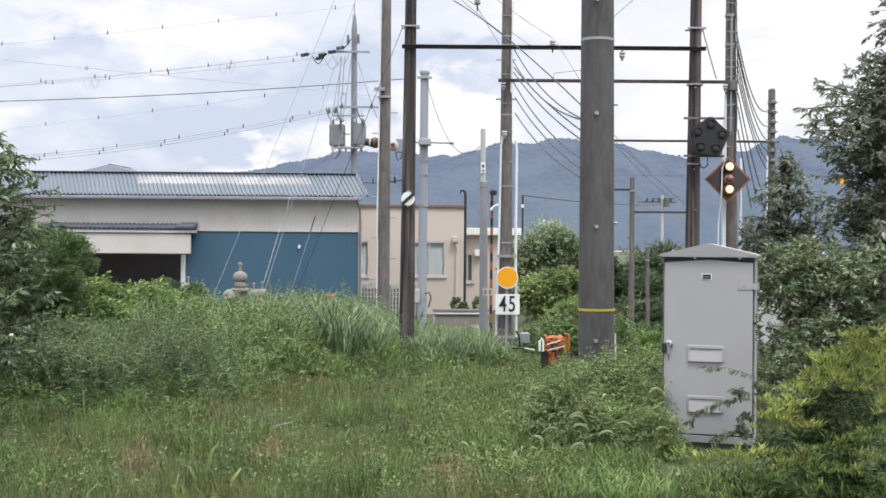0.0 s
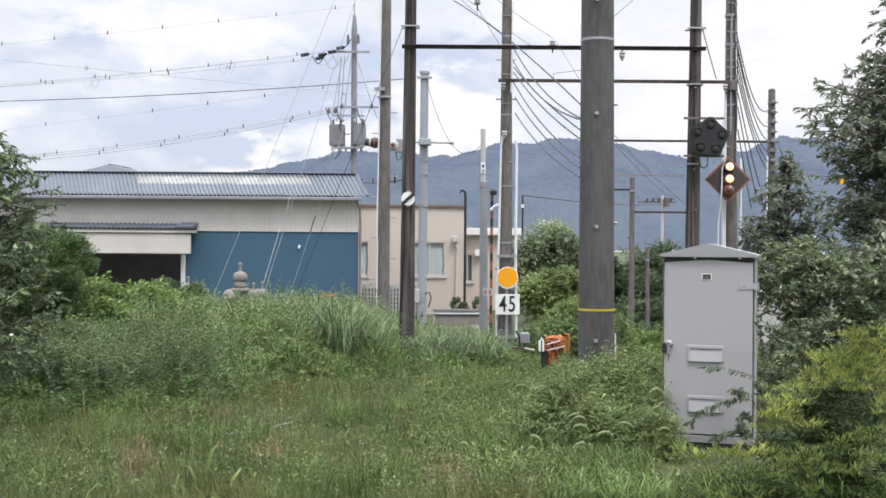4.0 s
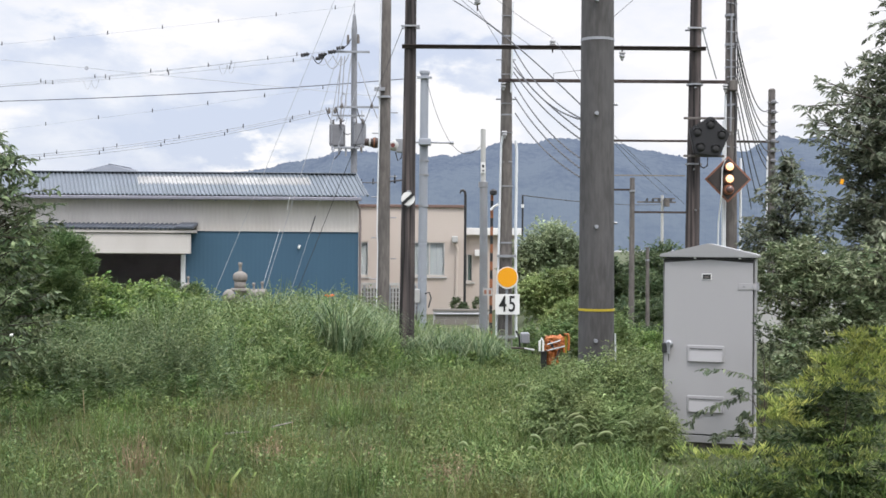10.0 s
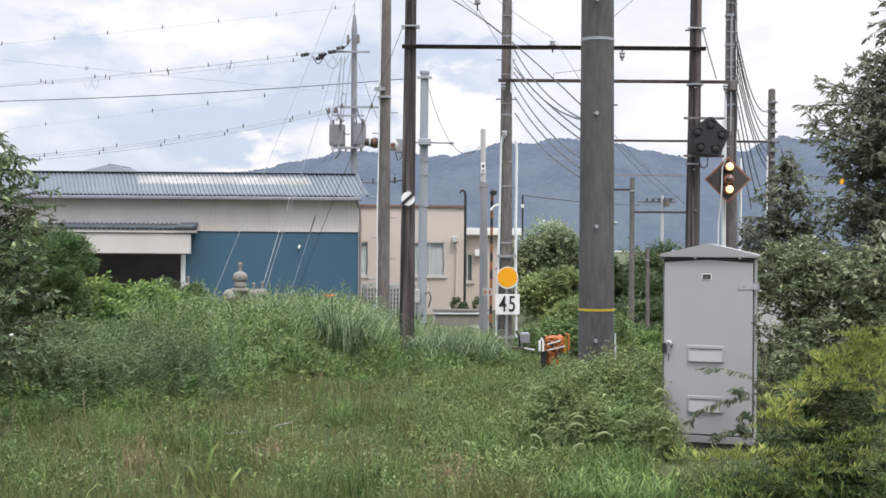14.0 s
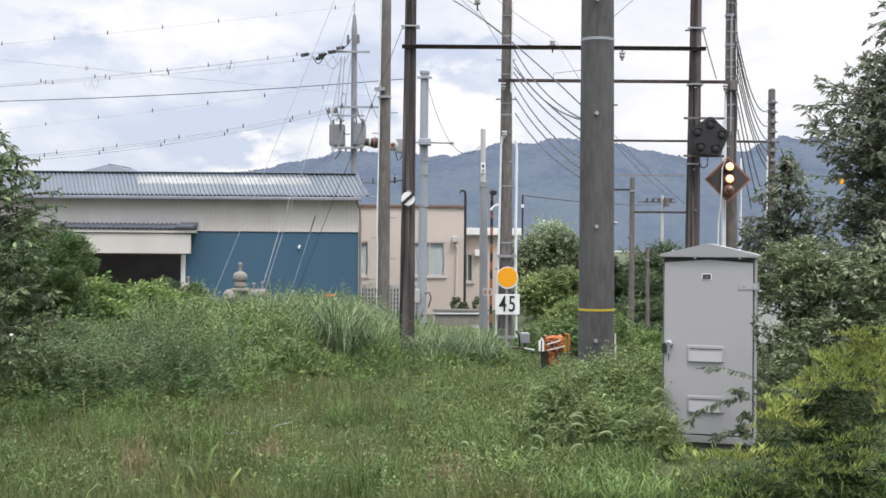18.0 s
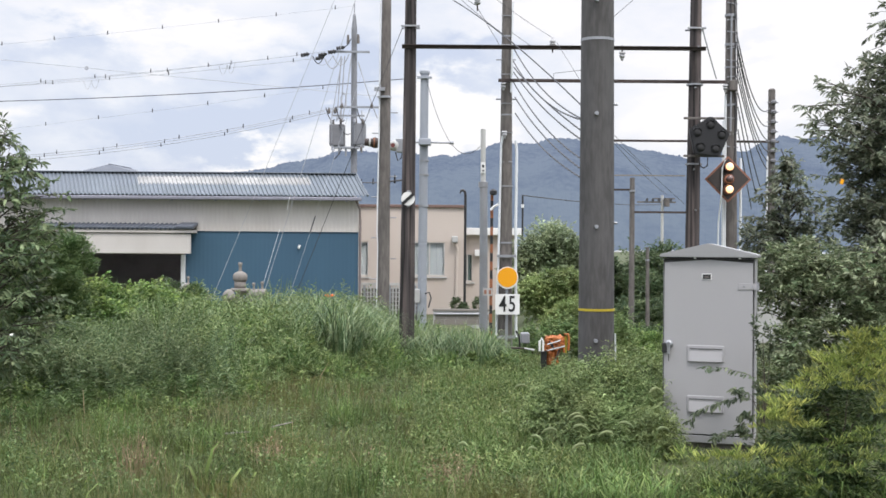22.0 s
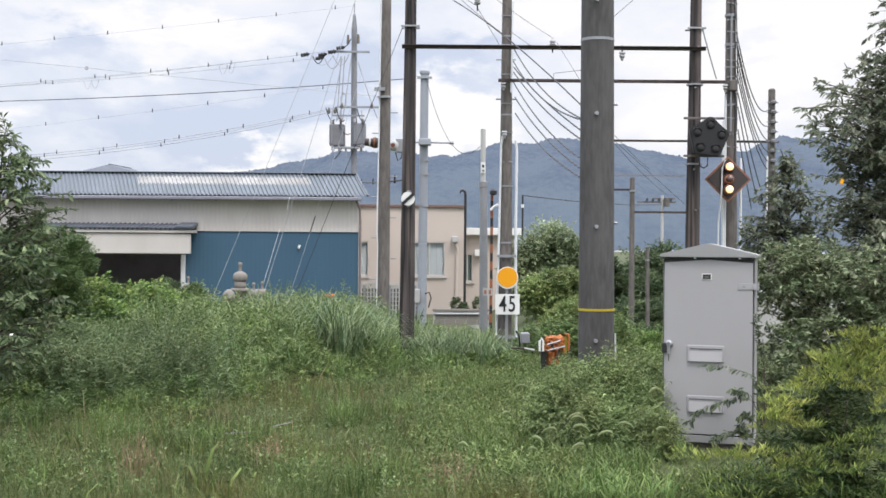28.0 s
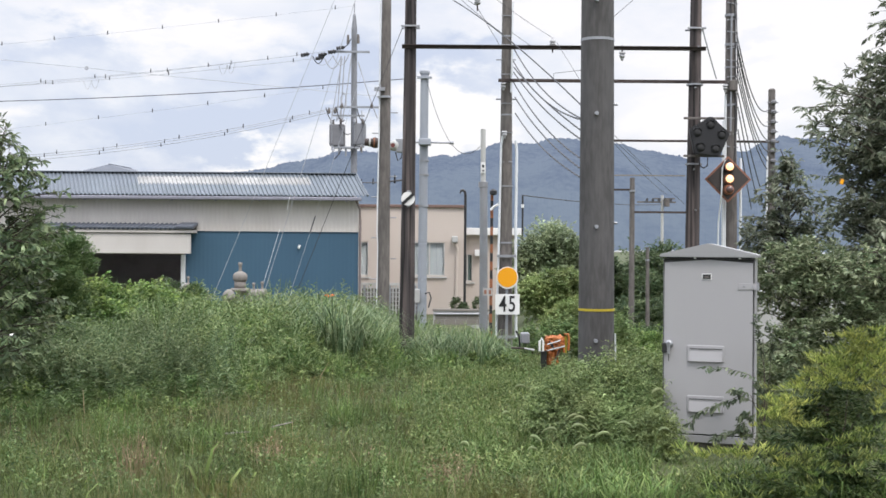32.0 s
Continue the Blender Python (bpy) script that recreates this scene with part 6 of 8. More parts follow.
part("coping", box((7.692, 26.0, 1.08), (2.3658, 0.22, 0.08), 0.01), M_concrete_light, pw)

# ---------------------------------------------------------------- plants
def far_edge(x):
    """Where the tall weeds begin, by the side offset."""
    return np.interp(x, [-9, -5.1, -2.2, -0.6, 0.9, 1.3, 1.6], [12.0, 12.8, 14.8, 17.8, 18.8, 20.5, 40])


def weed_height(x, y):
    t = step(0.0, 3.6, y - far_edge(x))
    h = 0.20 + 0.08 * lumps(x, y, 1.1, 0.7) + t * (0.42 + 0.20 * step(-2.5, -1.0, x) - 0.34 * step(-0.7, 0.6, x) + 0.12 * lumps(x, y, 0.8, 2.2) + 0.15 * lumps(x, y, 1.7, 4.2))
    # lower before the stones and towards the fence
    h = h * (1 - 0.22 * np.exp(-(((x / y) + 0.172) / 0.045) ** 2) * step(18.5, 21, y)) * (1 - 0.22 * step(-0.13, -0.09, x / y) * step(20.0, 22, y))
    # lower before the nearest clump of silver grass
    h = h * (1 - 0.62 * np.exp(-((x / y + 0.0865) / 0.020) ** 2) * step(15.0, 16.0, y) * step(18.6, 18.0, y))
    # trodden round the timber pole
    return h * (1 - 0.88 * np.exp(-((x / y + 0.0295) / 0.015) ** 2) * step(17.4, 19, y) * step(22.9, 22.4, y))


def field(rng, n, x_of=0.42, y0=8.6, y1=25.0, x_pad=0.8, power=1.0):
    """Random places over the strip of meadow before the camera, denser near it."""
    u = rng.uniform(0, 1, n) ** power
    y = y0 + (y1 - y0) * u
    w = y * x_of + x_pad
    x = rng.uniform(-1, 1, n) * w
    return x, y


def tufts(name, xy, n_per, h, w, lean, mat, label, seed, spread=0.10, open_out=0.6):
    """Tufts of grass: blades that fan out from each place."""
    rng = np.random.default_rng(seed)
    n = len(xy)
    H = np.repeat(h, n_per) * rng.uniform(0.5, 1.2, n * n_per)
    a = rng.uniform(0, 2 * np.pi, n * n_per)
    r = spread * np.sqrt(rng.uniform(0, 1, n * n_per))
    x = np.repeat(xy[:, 0], n_per) + r * np.cos(a)
    y = np.repeat(xy[:, 1], n_per) + r * np.sin(a)
    base = np.stack([x, y, terrain(x, y) - 0.02], 1)
    hd = a + rng.normal(scale=open_out, size=len(a))
    me = blade_mesh(name, base, hd, H, rng.uniform(w[0], w[1], len(a)), rng.beta(lean[0], lean[1], len(a)), mat, hd + np.pi / 2 + rng.normal(scale=0.7, size=len(a)))
    return tagged(new(name, me), label, "grass", kind="stuff")


def stalks(name, xy, h, per, ln, ratio, mat, label, seed, droop=0.1, lean=0.12):
    """Upright leafy stems, their leaves set in a spiral and smaller towards the top."""
    rng = np.random.default_rng(seed)
    n = len(xy)
    t = np.tile(np.linspace(0.12, 1.0, per), n)
    X, Y, H = np.repeat(xy[:, 0], per), np.repeat(xy[:, 1], per), np.repeat(h, per)
    a = np.tile(np.arange(per) * 2.4, n) + np.repeat(rng.uniform(0, 6.28, n), per) + rng.normal(scale=0.3, size=n * per)
    tip = np.repeat(rng.normal(scale=lean, size=(n, 2)), per, 0)
    p = np.stack([X + tip[:, 0] * t * t * H, Y + tip[:, 1] * t * t * H, terrain(X, Y) + t * H], 1)
    d = np.stack([np.cos(a), np.sin(a), 0.15 + 0.9 * t - droop + rng.normal(scale=0.25, size=n * per)], 1)
    upv = np.array([[0, 0, 1.0]]) + rng.normal(scale=0.3, size=d.shape)
    L_ = ln * (1.15 - 0.55 * t) * rng.uniform(0.75, 1.2, n * per)
    me = leaf_mesh(name, p, d, upv, L_, L_ * ratio, mat, 0.18, 0.22)
    return tagged(new(name, me), label, "weeds", kind="stuff")


def make_grass():
    rng = np.random.default_rng(11)
    x, y = field(rng, 190000, power=1.15, y1=22.0)
    k = (y < far_edge(x) + 0.8) | (rng.random(len(x)) < 0.12)
    x, y = x[k], y[k]
    h = (0.19 + 0.08 * lumps(x, y, 1.1, 0.7)) * rng.uniform(0.35, 1.4, len(x)) * (1 - 0.65 * step(1.5, 1.9, x) * step(14, 12, y) * step(9.6, 10.2, y))
    gap = lumps(x, y, 2.3, 3.1) + 0.5 * lumps(x, y, 4.1, 0.4)
    h = np.maximum(h * (1 + 0.38 * gap), 0.05)
    k = (gap > -0.25) | (rng.random(len(x)) < 0.55)
    x, y, h = x[k], y[k], h[k]
    base = np.stack([x, y, terrain(x, y) - 0.01], 1)
    me = blade_mesh("meadow_grass", base, rng.uniform(0, 2 * np.pi, len(x)), h, rng.uniform(0.003, 0.007, len(x)) * (0.7 + 0.02 * y), rng.beta(2.8, 1.5, len(x)), M_grass, rng.uniform(0, 6.28, len(x)))
    tagged(new("meadow_grass", me), "rough green meadow grass with dry brown patches", "grass", kind="stuff")
    # tufts in the meadow
    n = 900
    x, y = field(rng, n, y0=8.9, y1=20.0, power=1.2)
    k = (y < far_edge(x)) & (lumps(x, y, 1.4, 3.0) + rng.normal(scale=0.35, size=n) > -0.1) & ~((x > 1.8) & (y > 9.8))
    x, y = x[k], y[k]
    tufts("grass_tufts", np.stack([x, y], 1), 26, rng.uniform(0.16, 0.34, len(x)), (0.003, 0.006), (2.8, 1.4), M_grass, "tufts of meadow grass with dry blades", 14, 0.09)


make_grass()


def make_tall_weeds():
    """Waist-high weeds on the bank: leafy stems in patches and tufts of long grass."""
    rng = np.random.default_rng(12)
    n = 5200
    y = rng.uniform(12.4, 25, n)
    x = rng.uniform(-1, 1, n) * (y * 0.40 + 1)
    ok = (y > far_edge(x)) & (x < 1.3)
    sort = lumps(x, y, 0.75, 7.0) + rng.normal(scale=0.28, size=n) + 0.55 * step(-3.4, -0.6, x) + 0.25 * step(17, 21, y) + 0.5 * np.exp(-((x / y + 0.15) / 0.06) ** 2)
    h = weed_height(x, y) * rng.uniform(0.75, 1.25, n)
    xy = np.stack([x, y], 1)
    k = ok & (sort < 0.35)
    stalks("goldenrod", xy[k], h[k], 24, 0.125, 0.21, M_weed, "upright leafy weeds in patches on the bank", 15)
    k = ok & (sort > -0.25) & (sort < 0.5) & (rng.random(n) < 0.35)
    stalks("mugwort", xy[k], h[k] * 0.9, 18, 0.11, 0.42, M_herb, "pale broad-leaved weeds on the bank", 16, 0.25)
    k = ok & (sort > 0.15) & (rng.random(n) < 0.7)
    tufts("tall_grass", xy[k], 30, h[k] * 1.12, (0.010, 0.020), (2.2, 1.7), M_tallgrass, "tall pale green grass on the bank", 17, 0.13)
    # taller single stems that stand out of the rest
    m = 230
    yy = rng.uniform(14.2, 24, m)
    xx = rng.uniform(-4.6, -0.3, m) * yy / 19
    kk = (yy > far_edge(xx) + 0.2) & (np.abs(xx / yy + 0.0295) > 0.012)
    stalks("tall_stems", np.stack([xx, yy], 1)[kk], (weed_height(xx, yy) * rng.uniform(1.15, 1.5, m))[kk], 30, 0.12, 0.19, M_herb, "single tall weed stems above the bank", 19, 0.15, 0.16)
    k = ok & (x / y > -0.215) & (x / y < -0.055) & (y > 15.2) & (rng.random(n) < 0.5)
    stalks("knotweed", xy[k], h[k] * 1.02, 11, 0.165, 0.26, M_lush, "bright broad-leaved knotweed on the bank", 20, 0.35, 0.2)
    k = ok & (rng.random(n) < 0.4)
    tufts("bank_grass", xy[k], 34, h[k] * 0.62, (0.006, 0.012), (2.0, 2.0), M_grass, "undergrowth of grass on the bank", 18, 0.2)


make_tall_weeds()


def leaf_clumps(name, xy, size, height, per, ln, ratio, mat, label, seed, category="weeds", droop=0.15, lift=0.0):
    """Many small leafy plants: half-domes of leaves on the ground."""
    rng = np.random.default_rng(seed)
    n = len(xy)
    X, Y = np.repeat(xy[:, 0], per), np.repeat(xy[:, 1], per)
    R, H = np.repeat(size, per), np.repeat(height, per)
    dirs = sphere_dirs(rng, n * per)
    dirs[:, 2] = np.abs(dirs[:, 2])
    rad = rng.uniform(0.55, 1.05, n * per)
    p = np.stack([X + dirs[:, 0] * R * rad, Y + dirs[:, 1] * R * rad, terrain(X, Y) + lift + dirs[:, 2] * H * rad], 1)
    d = dirs + rng.normal(scale=0.5, size=p.shape)
    d[:, 2] -= droop
    upv = np.array([[0, 0, 1.0]]) + 0.6 * dirs + rng.normal(scale=0.3, size=p.shape)
    L_ = ln * rng.uniform(0.6, 1.3, n * per)
    me = leaf_mesh(name, p, d, upv, L_, L_ * ratio * rng.uniform(0.8, 1.2, n * per), mat)
    return tagged(new(name, me), label, category, kind="stuff")


def make_clumps():
    rng = np.random.default_rng(13)
    # on the bank
    n = 460
    y = rng.uniform(13.2, 25, n)
    x = rng.uniform(-1, 1, n) * (y * 0.40 + 0.6)
    k = (y > far_edge(x) - 0.6) & (x < 1.5) & (lumps(x, y, 0.75, 7.0) < 0.3)
    x, y = x[k], y[k]
    h = weed_height(x, y) * rng.uniform(0.7, 1.05, len(x))
    half = rng.random(len(x)) < 0.5
    for nm, sel, mat, ln, ratio, lab in (("bank_weeds", half, M_weed, 0.058, 0.42, "bushy leafy weeds on the bank"), ("bank_herbs", ~half, M_vine, 0.060, 0.5, "bright creeping leaves on the bank")):
        leaf_clumps(nm, np.stack([x, y], 1)[sel], rng.uniform(0.2, 0.45, sel.sum()), h[sel], 120, ln, ratio, mat, lab, 81 if nm == "bank_weeds" else 82)
    # low plants in the foreground, more of them towards the track side
    n = 1700
    x, y = field(rng, n, y0=9.0, y1=20.5, power=1.2)
    k = (y < far_edge(x) + 0.5) & (rng.random(n) < 0.10 + 0.9 * step(-1.5, 0.8, x)) & (lumps(x, y, 1.2, 5.5) > -0.35) & ~((x > 1.75) & (y > 9.8))
    x, y = x[k], y[k]
    h = rng.uniform(0.12, 0.30, len(x)) * (0.8 + 0.5 * step(-0.5, 1.5, x))
    leaf_clumps("meadow_weeds", np.stack([x, y], 1), rng.uniform(0.09, 0.24, len(x)), h, 50, 0.035, 0.40, M_herb, "low leafy weeds in the meadow", 83)
    n = 720
    y = rng.uniform(10.2, 18.0, n)
    x = rng.uniform(-0.02, 0.125, n) * y
    k = ~((x > 1.55) & (y > 9.8)) & (lumps(x, y, 2.0, 1.1) > -0.2)
    leaf_clumps("dock_weeds", np.stack([x, y], 1)[k], rng.uniform(0.10, 0.2, k.sum()), rng.uniform(0.16, 0.30, k.sum()), 42, 0.046, 0.34, M_herb, "bright broad-leaved weeds beside the cabinet", 85)
    # scattered stems in the short grass
    n = 1500
    x, y = field(rng, n, y0=9.2, y1=17.0, power=1.1)
    k = (y < far_edge(x) + 0.4) & (x < 1.2) & (lumps(x, y, 1.7, 2.6) > -0.25)
    stalks("meadow_stems", np.stack([x, y], 1)[k], rng.uniform(0.20, 0.46, k.sum()), 14, 0.058, 0.26, M_weed, "scattered leafy stems in the short grass", 86, 0.1, 0.2)
    # small creeping leaves all over the short grass
    n = 22000
    x, y = field(rng, n, y0=9.0, y1=19.5, power=1.1)
    k = (y < far_edge(x)) & (lumps(x, y, 1.9, 8.1) + rng.normal(scale=0.35, size=n) > 0.0) & ~((x > 1.8) & (y > 9.8))
    x, y = x[k], y[k]
    a = rng.uniform(0, 2 * np.pi, len(x))
    d = np.stack([np.cos(a), np.sin(a), rng.uniform(-0.1, 0.7, len(x))], 1)
    L_ = rng.uniform(0.02, 0.05, len(x))
    me = leaf_mesh("creeping_weeds", np.stack([x, y, terrain(x, y) + rng.uniform(0.05, 0.2, len(x))], 1), d, np.array([[0, 0, 1.0]]) + rng.normal(scale=0.4, size=d.shape), L_, L_ * 0.5, M_weed)
    tagged(new("creeping_weeds", me), "small creeping weeds in the short grass", "weeds", kind="stuff")
    # broad arching grass nearest the camera
    n = 15000
    x, y = field(rng, n, y0=8.8, y1=13.5, power=1.5)
    k = (rng.random(n) < 0.06 + 0.94 * step(0.2, 1.4, x)) & (lumps(x, y, 2.6, 9.0) > -0.15) & ~((x > 1.8) & (y > 9.8))
    x, y = x[k], y[k]
    base = np.stack([x, y, terrain(x, y)], 1)
    me = blade_mesh("broad_grass", base, rng.uniform(0, 2 * np.pi, len(x)), rng.uniform(0.16, 0.36, len(x)) * (1 + 0.35 * step(0.3, 1.2, x) * step(11.5, 10, y)), rng.uniform(0.008, 0.016, len(x)), rng.beta(2.4, 1.3, len(x)), M_broad, rng.uniform(0, 2 * np.pi, len(x)), 0.8)
    tagged(new("broad_grass", me), "broad arching grass in the foreground", "grass", kind="stuff")


make_clumps()

def make_straw():
    """Thin upright seed stalks and old straw in patches, and a few wide leaves."""
    rng = np.random.default_rng(21)
    n = 17000
    x, y = field(rng, n, y0=8.9, y1=17.5, power=1.15)
    k = (y < far_edge(x) + 0.6) & (lumps(x, y, 1.5, 4.4) + rng.normal(scale=0.3, size=n) > 0.28) & ~((x > 1.7) & (y > 9.6)) & (rng.random(n) < 1.0 - 0.75 * step(0.0, 1.2, x))
    x, y = x[k], y[k]
    h = rng.uniform(0.14, 0.40, len(x))
    me = blade_mesh("dry_straw", np.stack([x, y, terrain(x, y)], 1), rng.uniform(0, 6.28, len(x)), h, rng.uniform(0.003, 0.006, len(x)), rng.beta(1.6, 2.4, len(x)), M_straw, rng.uniform(0, 6.28, len(x)))
    tagged(new("dry_straw", me), "thin dry brown stalks among the short grass", "grass", kind="stuff")
    # green patches that stand out of the short grass
    n = 900
    x, y = field(rng, n, y0=9.2, y1=19.0, power=1.1)
    k = (y < far_edge(x) + 0.8) & (lumps(x, y, 1.15, 6.6) + rng.normal(scale=0.12, size=n) > 0.30) & (x < 1.6)
    x, y = x[k], y[k]
    tufts("green_tufts", np.stack([x, y], 1), 60, rng.uniform(0.24, 0.42, len(x)), (0.004, 0.008), (1.5, 2.4), M_broad, "fresh green tufts of fine grass", 22, 0.16)
    # a few wide leaves close by
    w = np.array([(-1.865, 9.6), (-1.801, 9.5), (-1.656, 9.5), (-1.898, 9.5), (-1.507, 9.4), (-2.781, 9.5), (-1.276, 9.8)])
    me = blade_mesh("wide_leaf_grass", np.stack([w[:, 0], w[:, 1], terrain(w[:, 0], w[:, 1])], 1), np.array([0.5, 0.2, 0.4, 2.8, 0.6, 0.3, 2.6]), np.array([0.50, 0.36, 0.32, 0.34, 0.30, 0.28, 0.30]),
                    np.full(7, 0.032), np.array([0.35, 0.7, 0.8, 0.6, 0.8, 0.6, 0.7]), M_vine, np.array([0.2, 0.4, 0.1, 0.3, 0.2, 0.5, 0.1]))
    tagged(new("wide_leaf_grass", me), "few wide bright green leaves in the grass", "grass", kind="stuff")


make_straw()

# reddish dry weeds here and there in the short grass
dry_xy = np.array([(-2.61, 10.3), (-2.513, 10.2), (-1.505, 10.6), (-1.442, 10.5), (0.02, 9.9), (-0.048, 9.8), (0.208, 10.1), (-1.008, 10.3), (-0.578, 10.3)])
leaf_clumps("dry_weeds", dry_xy, np.full(len(dry_xy), 0.17), np.full(len(dry_xy), 0.34), 100, 0.034, 0.20, M_dry, "reddish dry weeds in the short grass", 84)
tufts("dry_tufts", np.array([(-2.6, 10.25), (-2.5, 10.35), (-1.48, 10.55), (0.0, 9.85), (0.12, 9.7)]), 46, np.array([0.42, 0.38, 0.36, 0.30, 0.28]), (0.003, 0.006), (1.6, 2.4), M_dry, "tall pinkish dry grass in the meadow", 88, 0.12)
fb = thing("fallen_pole", (-2.184, 13.2, -0.053), "pale weathered pole lying in the grass", "pole")
part("length", rod((-2.083, 11.7, 0.16), (-1.86, 11.8, 0.163), 0.007, 0.007, 8), M_stone, fb)
part("length", rod((-1.655, 11.9, 0.2), (-1.493, 12.2, 0.203), 0.007, 0.005, 8), M_stone, fb)


def reed_clump(c, r, h, n, seed, label="arching clump of silver grass"):
    rng = np.random.default_rng(seed)
    a = rng.uniform(0, 2 * np.pi, n)
    rr = r * 0.45 * np.sqrt(rng.uniform(0, 1, n))
    base = np.stack([c[0] + rr * np.cos(a), c[1] + rr * np.sin(a), np.full(n, c[2] - 0.03)], 1)
    hd = a + rng.normal(scale=0.5, size=n)
    base = base - np.array([c])
    me = blade_mesh("silver_grass_clump", base, hd, h * rng.uniform(0.55, 1.45, n), rng.uniform(0.011, 0.019, n), rng.beta(2.4, 1.1, n), M_reed, hd + np.pi / 2 + rng.normal(scale=0.5, size=n), 1.0)
    ob = new("silver_grass_clump", me)
    ob.matrix_basis = Matrix.Translation(c)
    return tagged(ob, label, "grass clump", "silver grass clumps")


reed_list = []
for i, (c, r, h) in enumerate((((-1.556, 18.2, 0.02), 0.8, 1.0), ((-2.086, 20.2, 0.067), 0.7, 0.9), ((-1.356, 20.5, 0.045), 0.7, 0.8), ((0.582, 20.0, 0.014), 0.75, 0.66),
                               ((0.025, 20.8, 0.029), 0.6, 0.66), ((-1.202, 22.6, 0.01), 0.6, 0.6), ((-0.35, 21.6, 0.0), 0.4, 0.45),
                               ((-2.892, 20.6, 0.024), 0.7, 0.9), ((-1.345, 23.6, 0.197), 0.6, 0.55), ((-2.221, 23.6, 0.19), 0.7, 0.75))):
    c = (c[0], c[1], float(terrain(c[0], c[1])))
    reed_list.append(reed_clump(c, r, h * 1.05, 330 if i == 0 else 260, 40 + i))


def bush(name, blobs, subs, sprigs, length, per, ln, wd, mat, label, category, seed, droop=0.3, foot=None, stems=True, group="", hollow=0.5):
    rng = np.random.default_rng(seed)
    c0 = blobs[0][0]
    foot = foot or (c0[0], c0[1], float(terrain(c0[0], c0[1])))
    th = thing(name, foot, label, category, group)
    roots, dirs = crown_sprigs(rng, blobs, subs, sprigs, hollow=hollow)
    z_min = terrain(roots[:, 0], roots[:, 1]) + 0.03
    ok = roots[:, 2] > z_min
    roots, dirs = roots[ok], dirs[ok]
    me = leaf_mesh("crown", *sprig_leaves(rng, roots, dirs, length, per, ln, wd, droop), mat)
    ob = new("crown", me)
    ob.parent = th
    ob.matrix_parent_inverse = th.matrix_basis.inverted()
    if stems:
        tips = [tuple(np.array(b[0]) + (sphere_dirs(rng, 1)[0] * np.array(b[1]) * 0.6)) for b in blobs for _ in range(2)][:9]
        part("stems", limb_bm((foot[0], foot[1], foot[2] - 0.1), tips, 0.03 + 0.01 * len(blobs), rng, 0.3), M_bark, th)
    return th


# leafy weeds before the thick pole and the cabinet
bush("weed_bush", [((1.22, 12.0, 0.36), (0.32, 0.4, 0.36), 1.0), ((1.62, 12.1, 0.42), (0.40, 0.4, 0.44), 1.1), ((1.95, 12.2, 0.30), (0.30, 0.35, 0.36), 0.8), ((1.40, 11.5, 0.25), (0.45, 0.4, 0.34), 1.0), ((1.85, 11.3, 0.15), (0.35, 0.35, 0.26), 0.8)],
     105, 12, 0.15, 10, 0.043, 0.0135, M_lush, "bushy green weeds at the foot of the pole", "weeds", 61, 0.55, hollow=0.3)
bush("weed_bush", [((2.02, 14.0, 0.70), (0.14, 0.3, 0.44), 0.7), ((2.2, 13.8, 0.45), (0.2, 0.35, 0.40), 0.8), ((2.42, 13.9, 0.35), (0.2, 0.35, 0.36), 0.8), ((2.1, 13.2, 0.3), (0.22, 0.35, 0.4), 0.8)],
     80, 10, 0.12, 9, 0.052, 0.017, M_lush, "light green weeds beside the cabinet", "weeds", 62, 0.3, hollow=0.3)
# greyer leaf colour here stands in for the shade under the young tree
bush("weed_bush", [((-4.963, 14.6, 0.393), (0.60, 0.5, 0.40), 1.0), ((-4.39, 15.2, 0.3), (0.5, 0.5, 0.34), 0.9), ((-5.058, 16.2, 0.564), (0.6, 0.5, 0.4), 0.9)],
     80, 9, 0.13, 9, 0.052, 0.025, M_mugwort, "creepers and leafy weeds on the bank, tree shade in their colour", "weeds", 60)
# dark feathery weeds before the bank
rng_m = np.random.default_rng(55)
mx_, my_ = rng_m.normal(-3.75, 0.62, 420), rng_m.normal(15.3, 0.7, 420)
mk_ = (np.abs(mx_ + 3.8) < 1.3) & (my_ > 13.8) & (my_ < 17.0) & (lumps(mx_, my_, 2.3, 1.7) > -0.45)
stalks("mugwort_mass", np.stack([mx_, my_], 1)[mk_], (0.80 - 0.22 * np.abs(mx_ + 3.75) + rng_m.normal(scale=0.14, size=420))[mk_], 34, 0.085, 0.22, M_mugwort, "dark grey-green feathery weeds before the bank", 155, 0.05, 0.22)
# vines over the low bank at the left
bush("vine_mound", [((-5.40, 16.7, 0.46), (0.30, 0.4, 0.22), 0.8), ((-5.22, 17.2, 0.58), (0.30, 0.4, 0.22), 0.8), ((-5.02, 18, 0.80), (0.32, 0.4, 0.24), 0.8), ((-5.35, 19.4, 0.98), (0.42, 0.5, 0.30), 1.0), ((-5.0, 20.2, 0.88), (0.55, 0.5, 0.30), 1.0), ((-4.8, 21.3, 0.76), (0.5, 0.5, 0.24), 0.8),
                    ((-4.7, 18.6, 0.60), (0.45, 0.5, 0.26), 0.7)],
     90, 9, 0.15, 7, 0.075, 0.055, M_vine, "bright green vines over low shrubs", "vines", 63, 0.35, hollow=0.45)
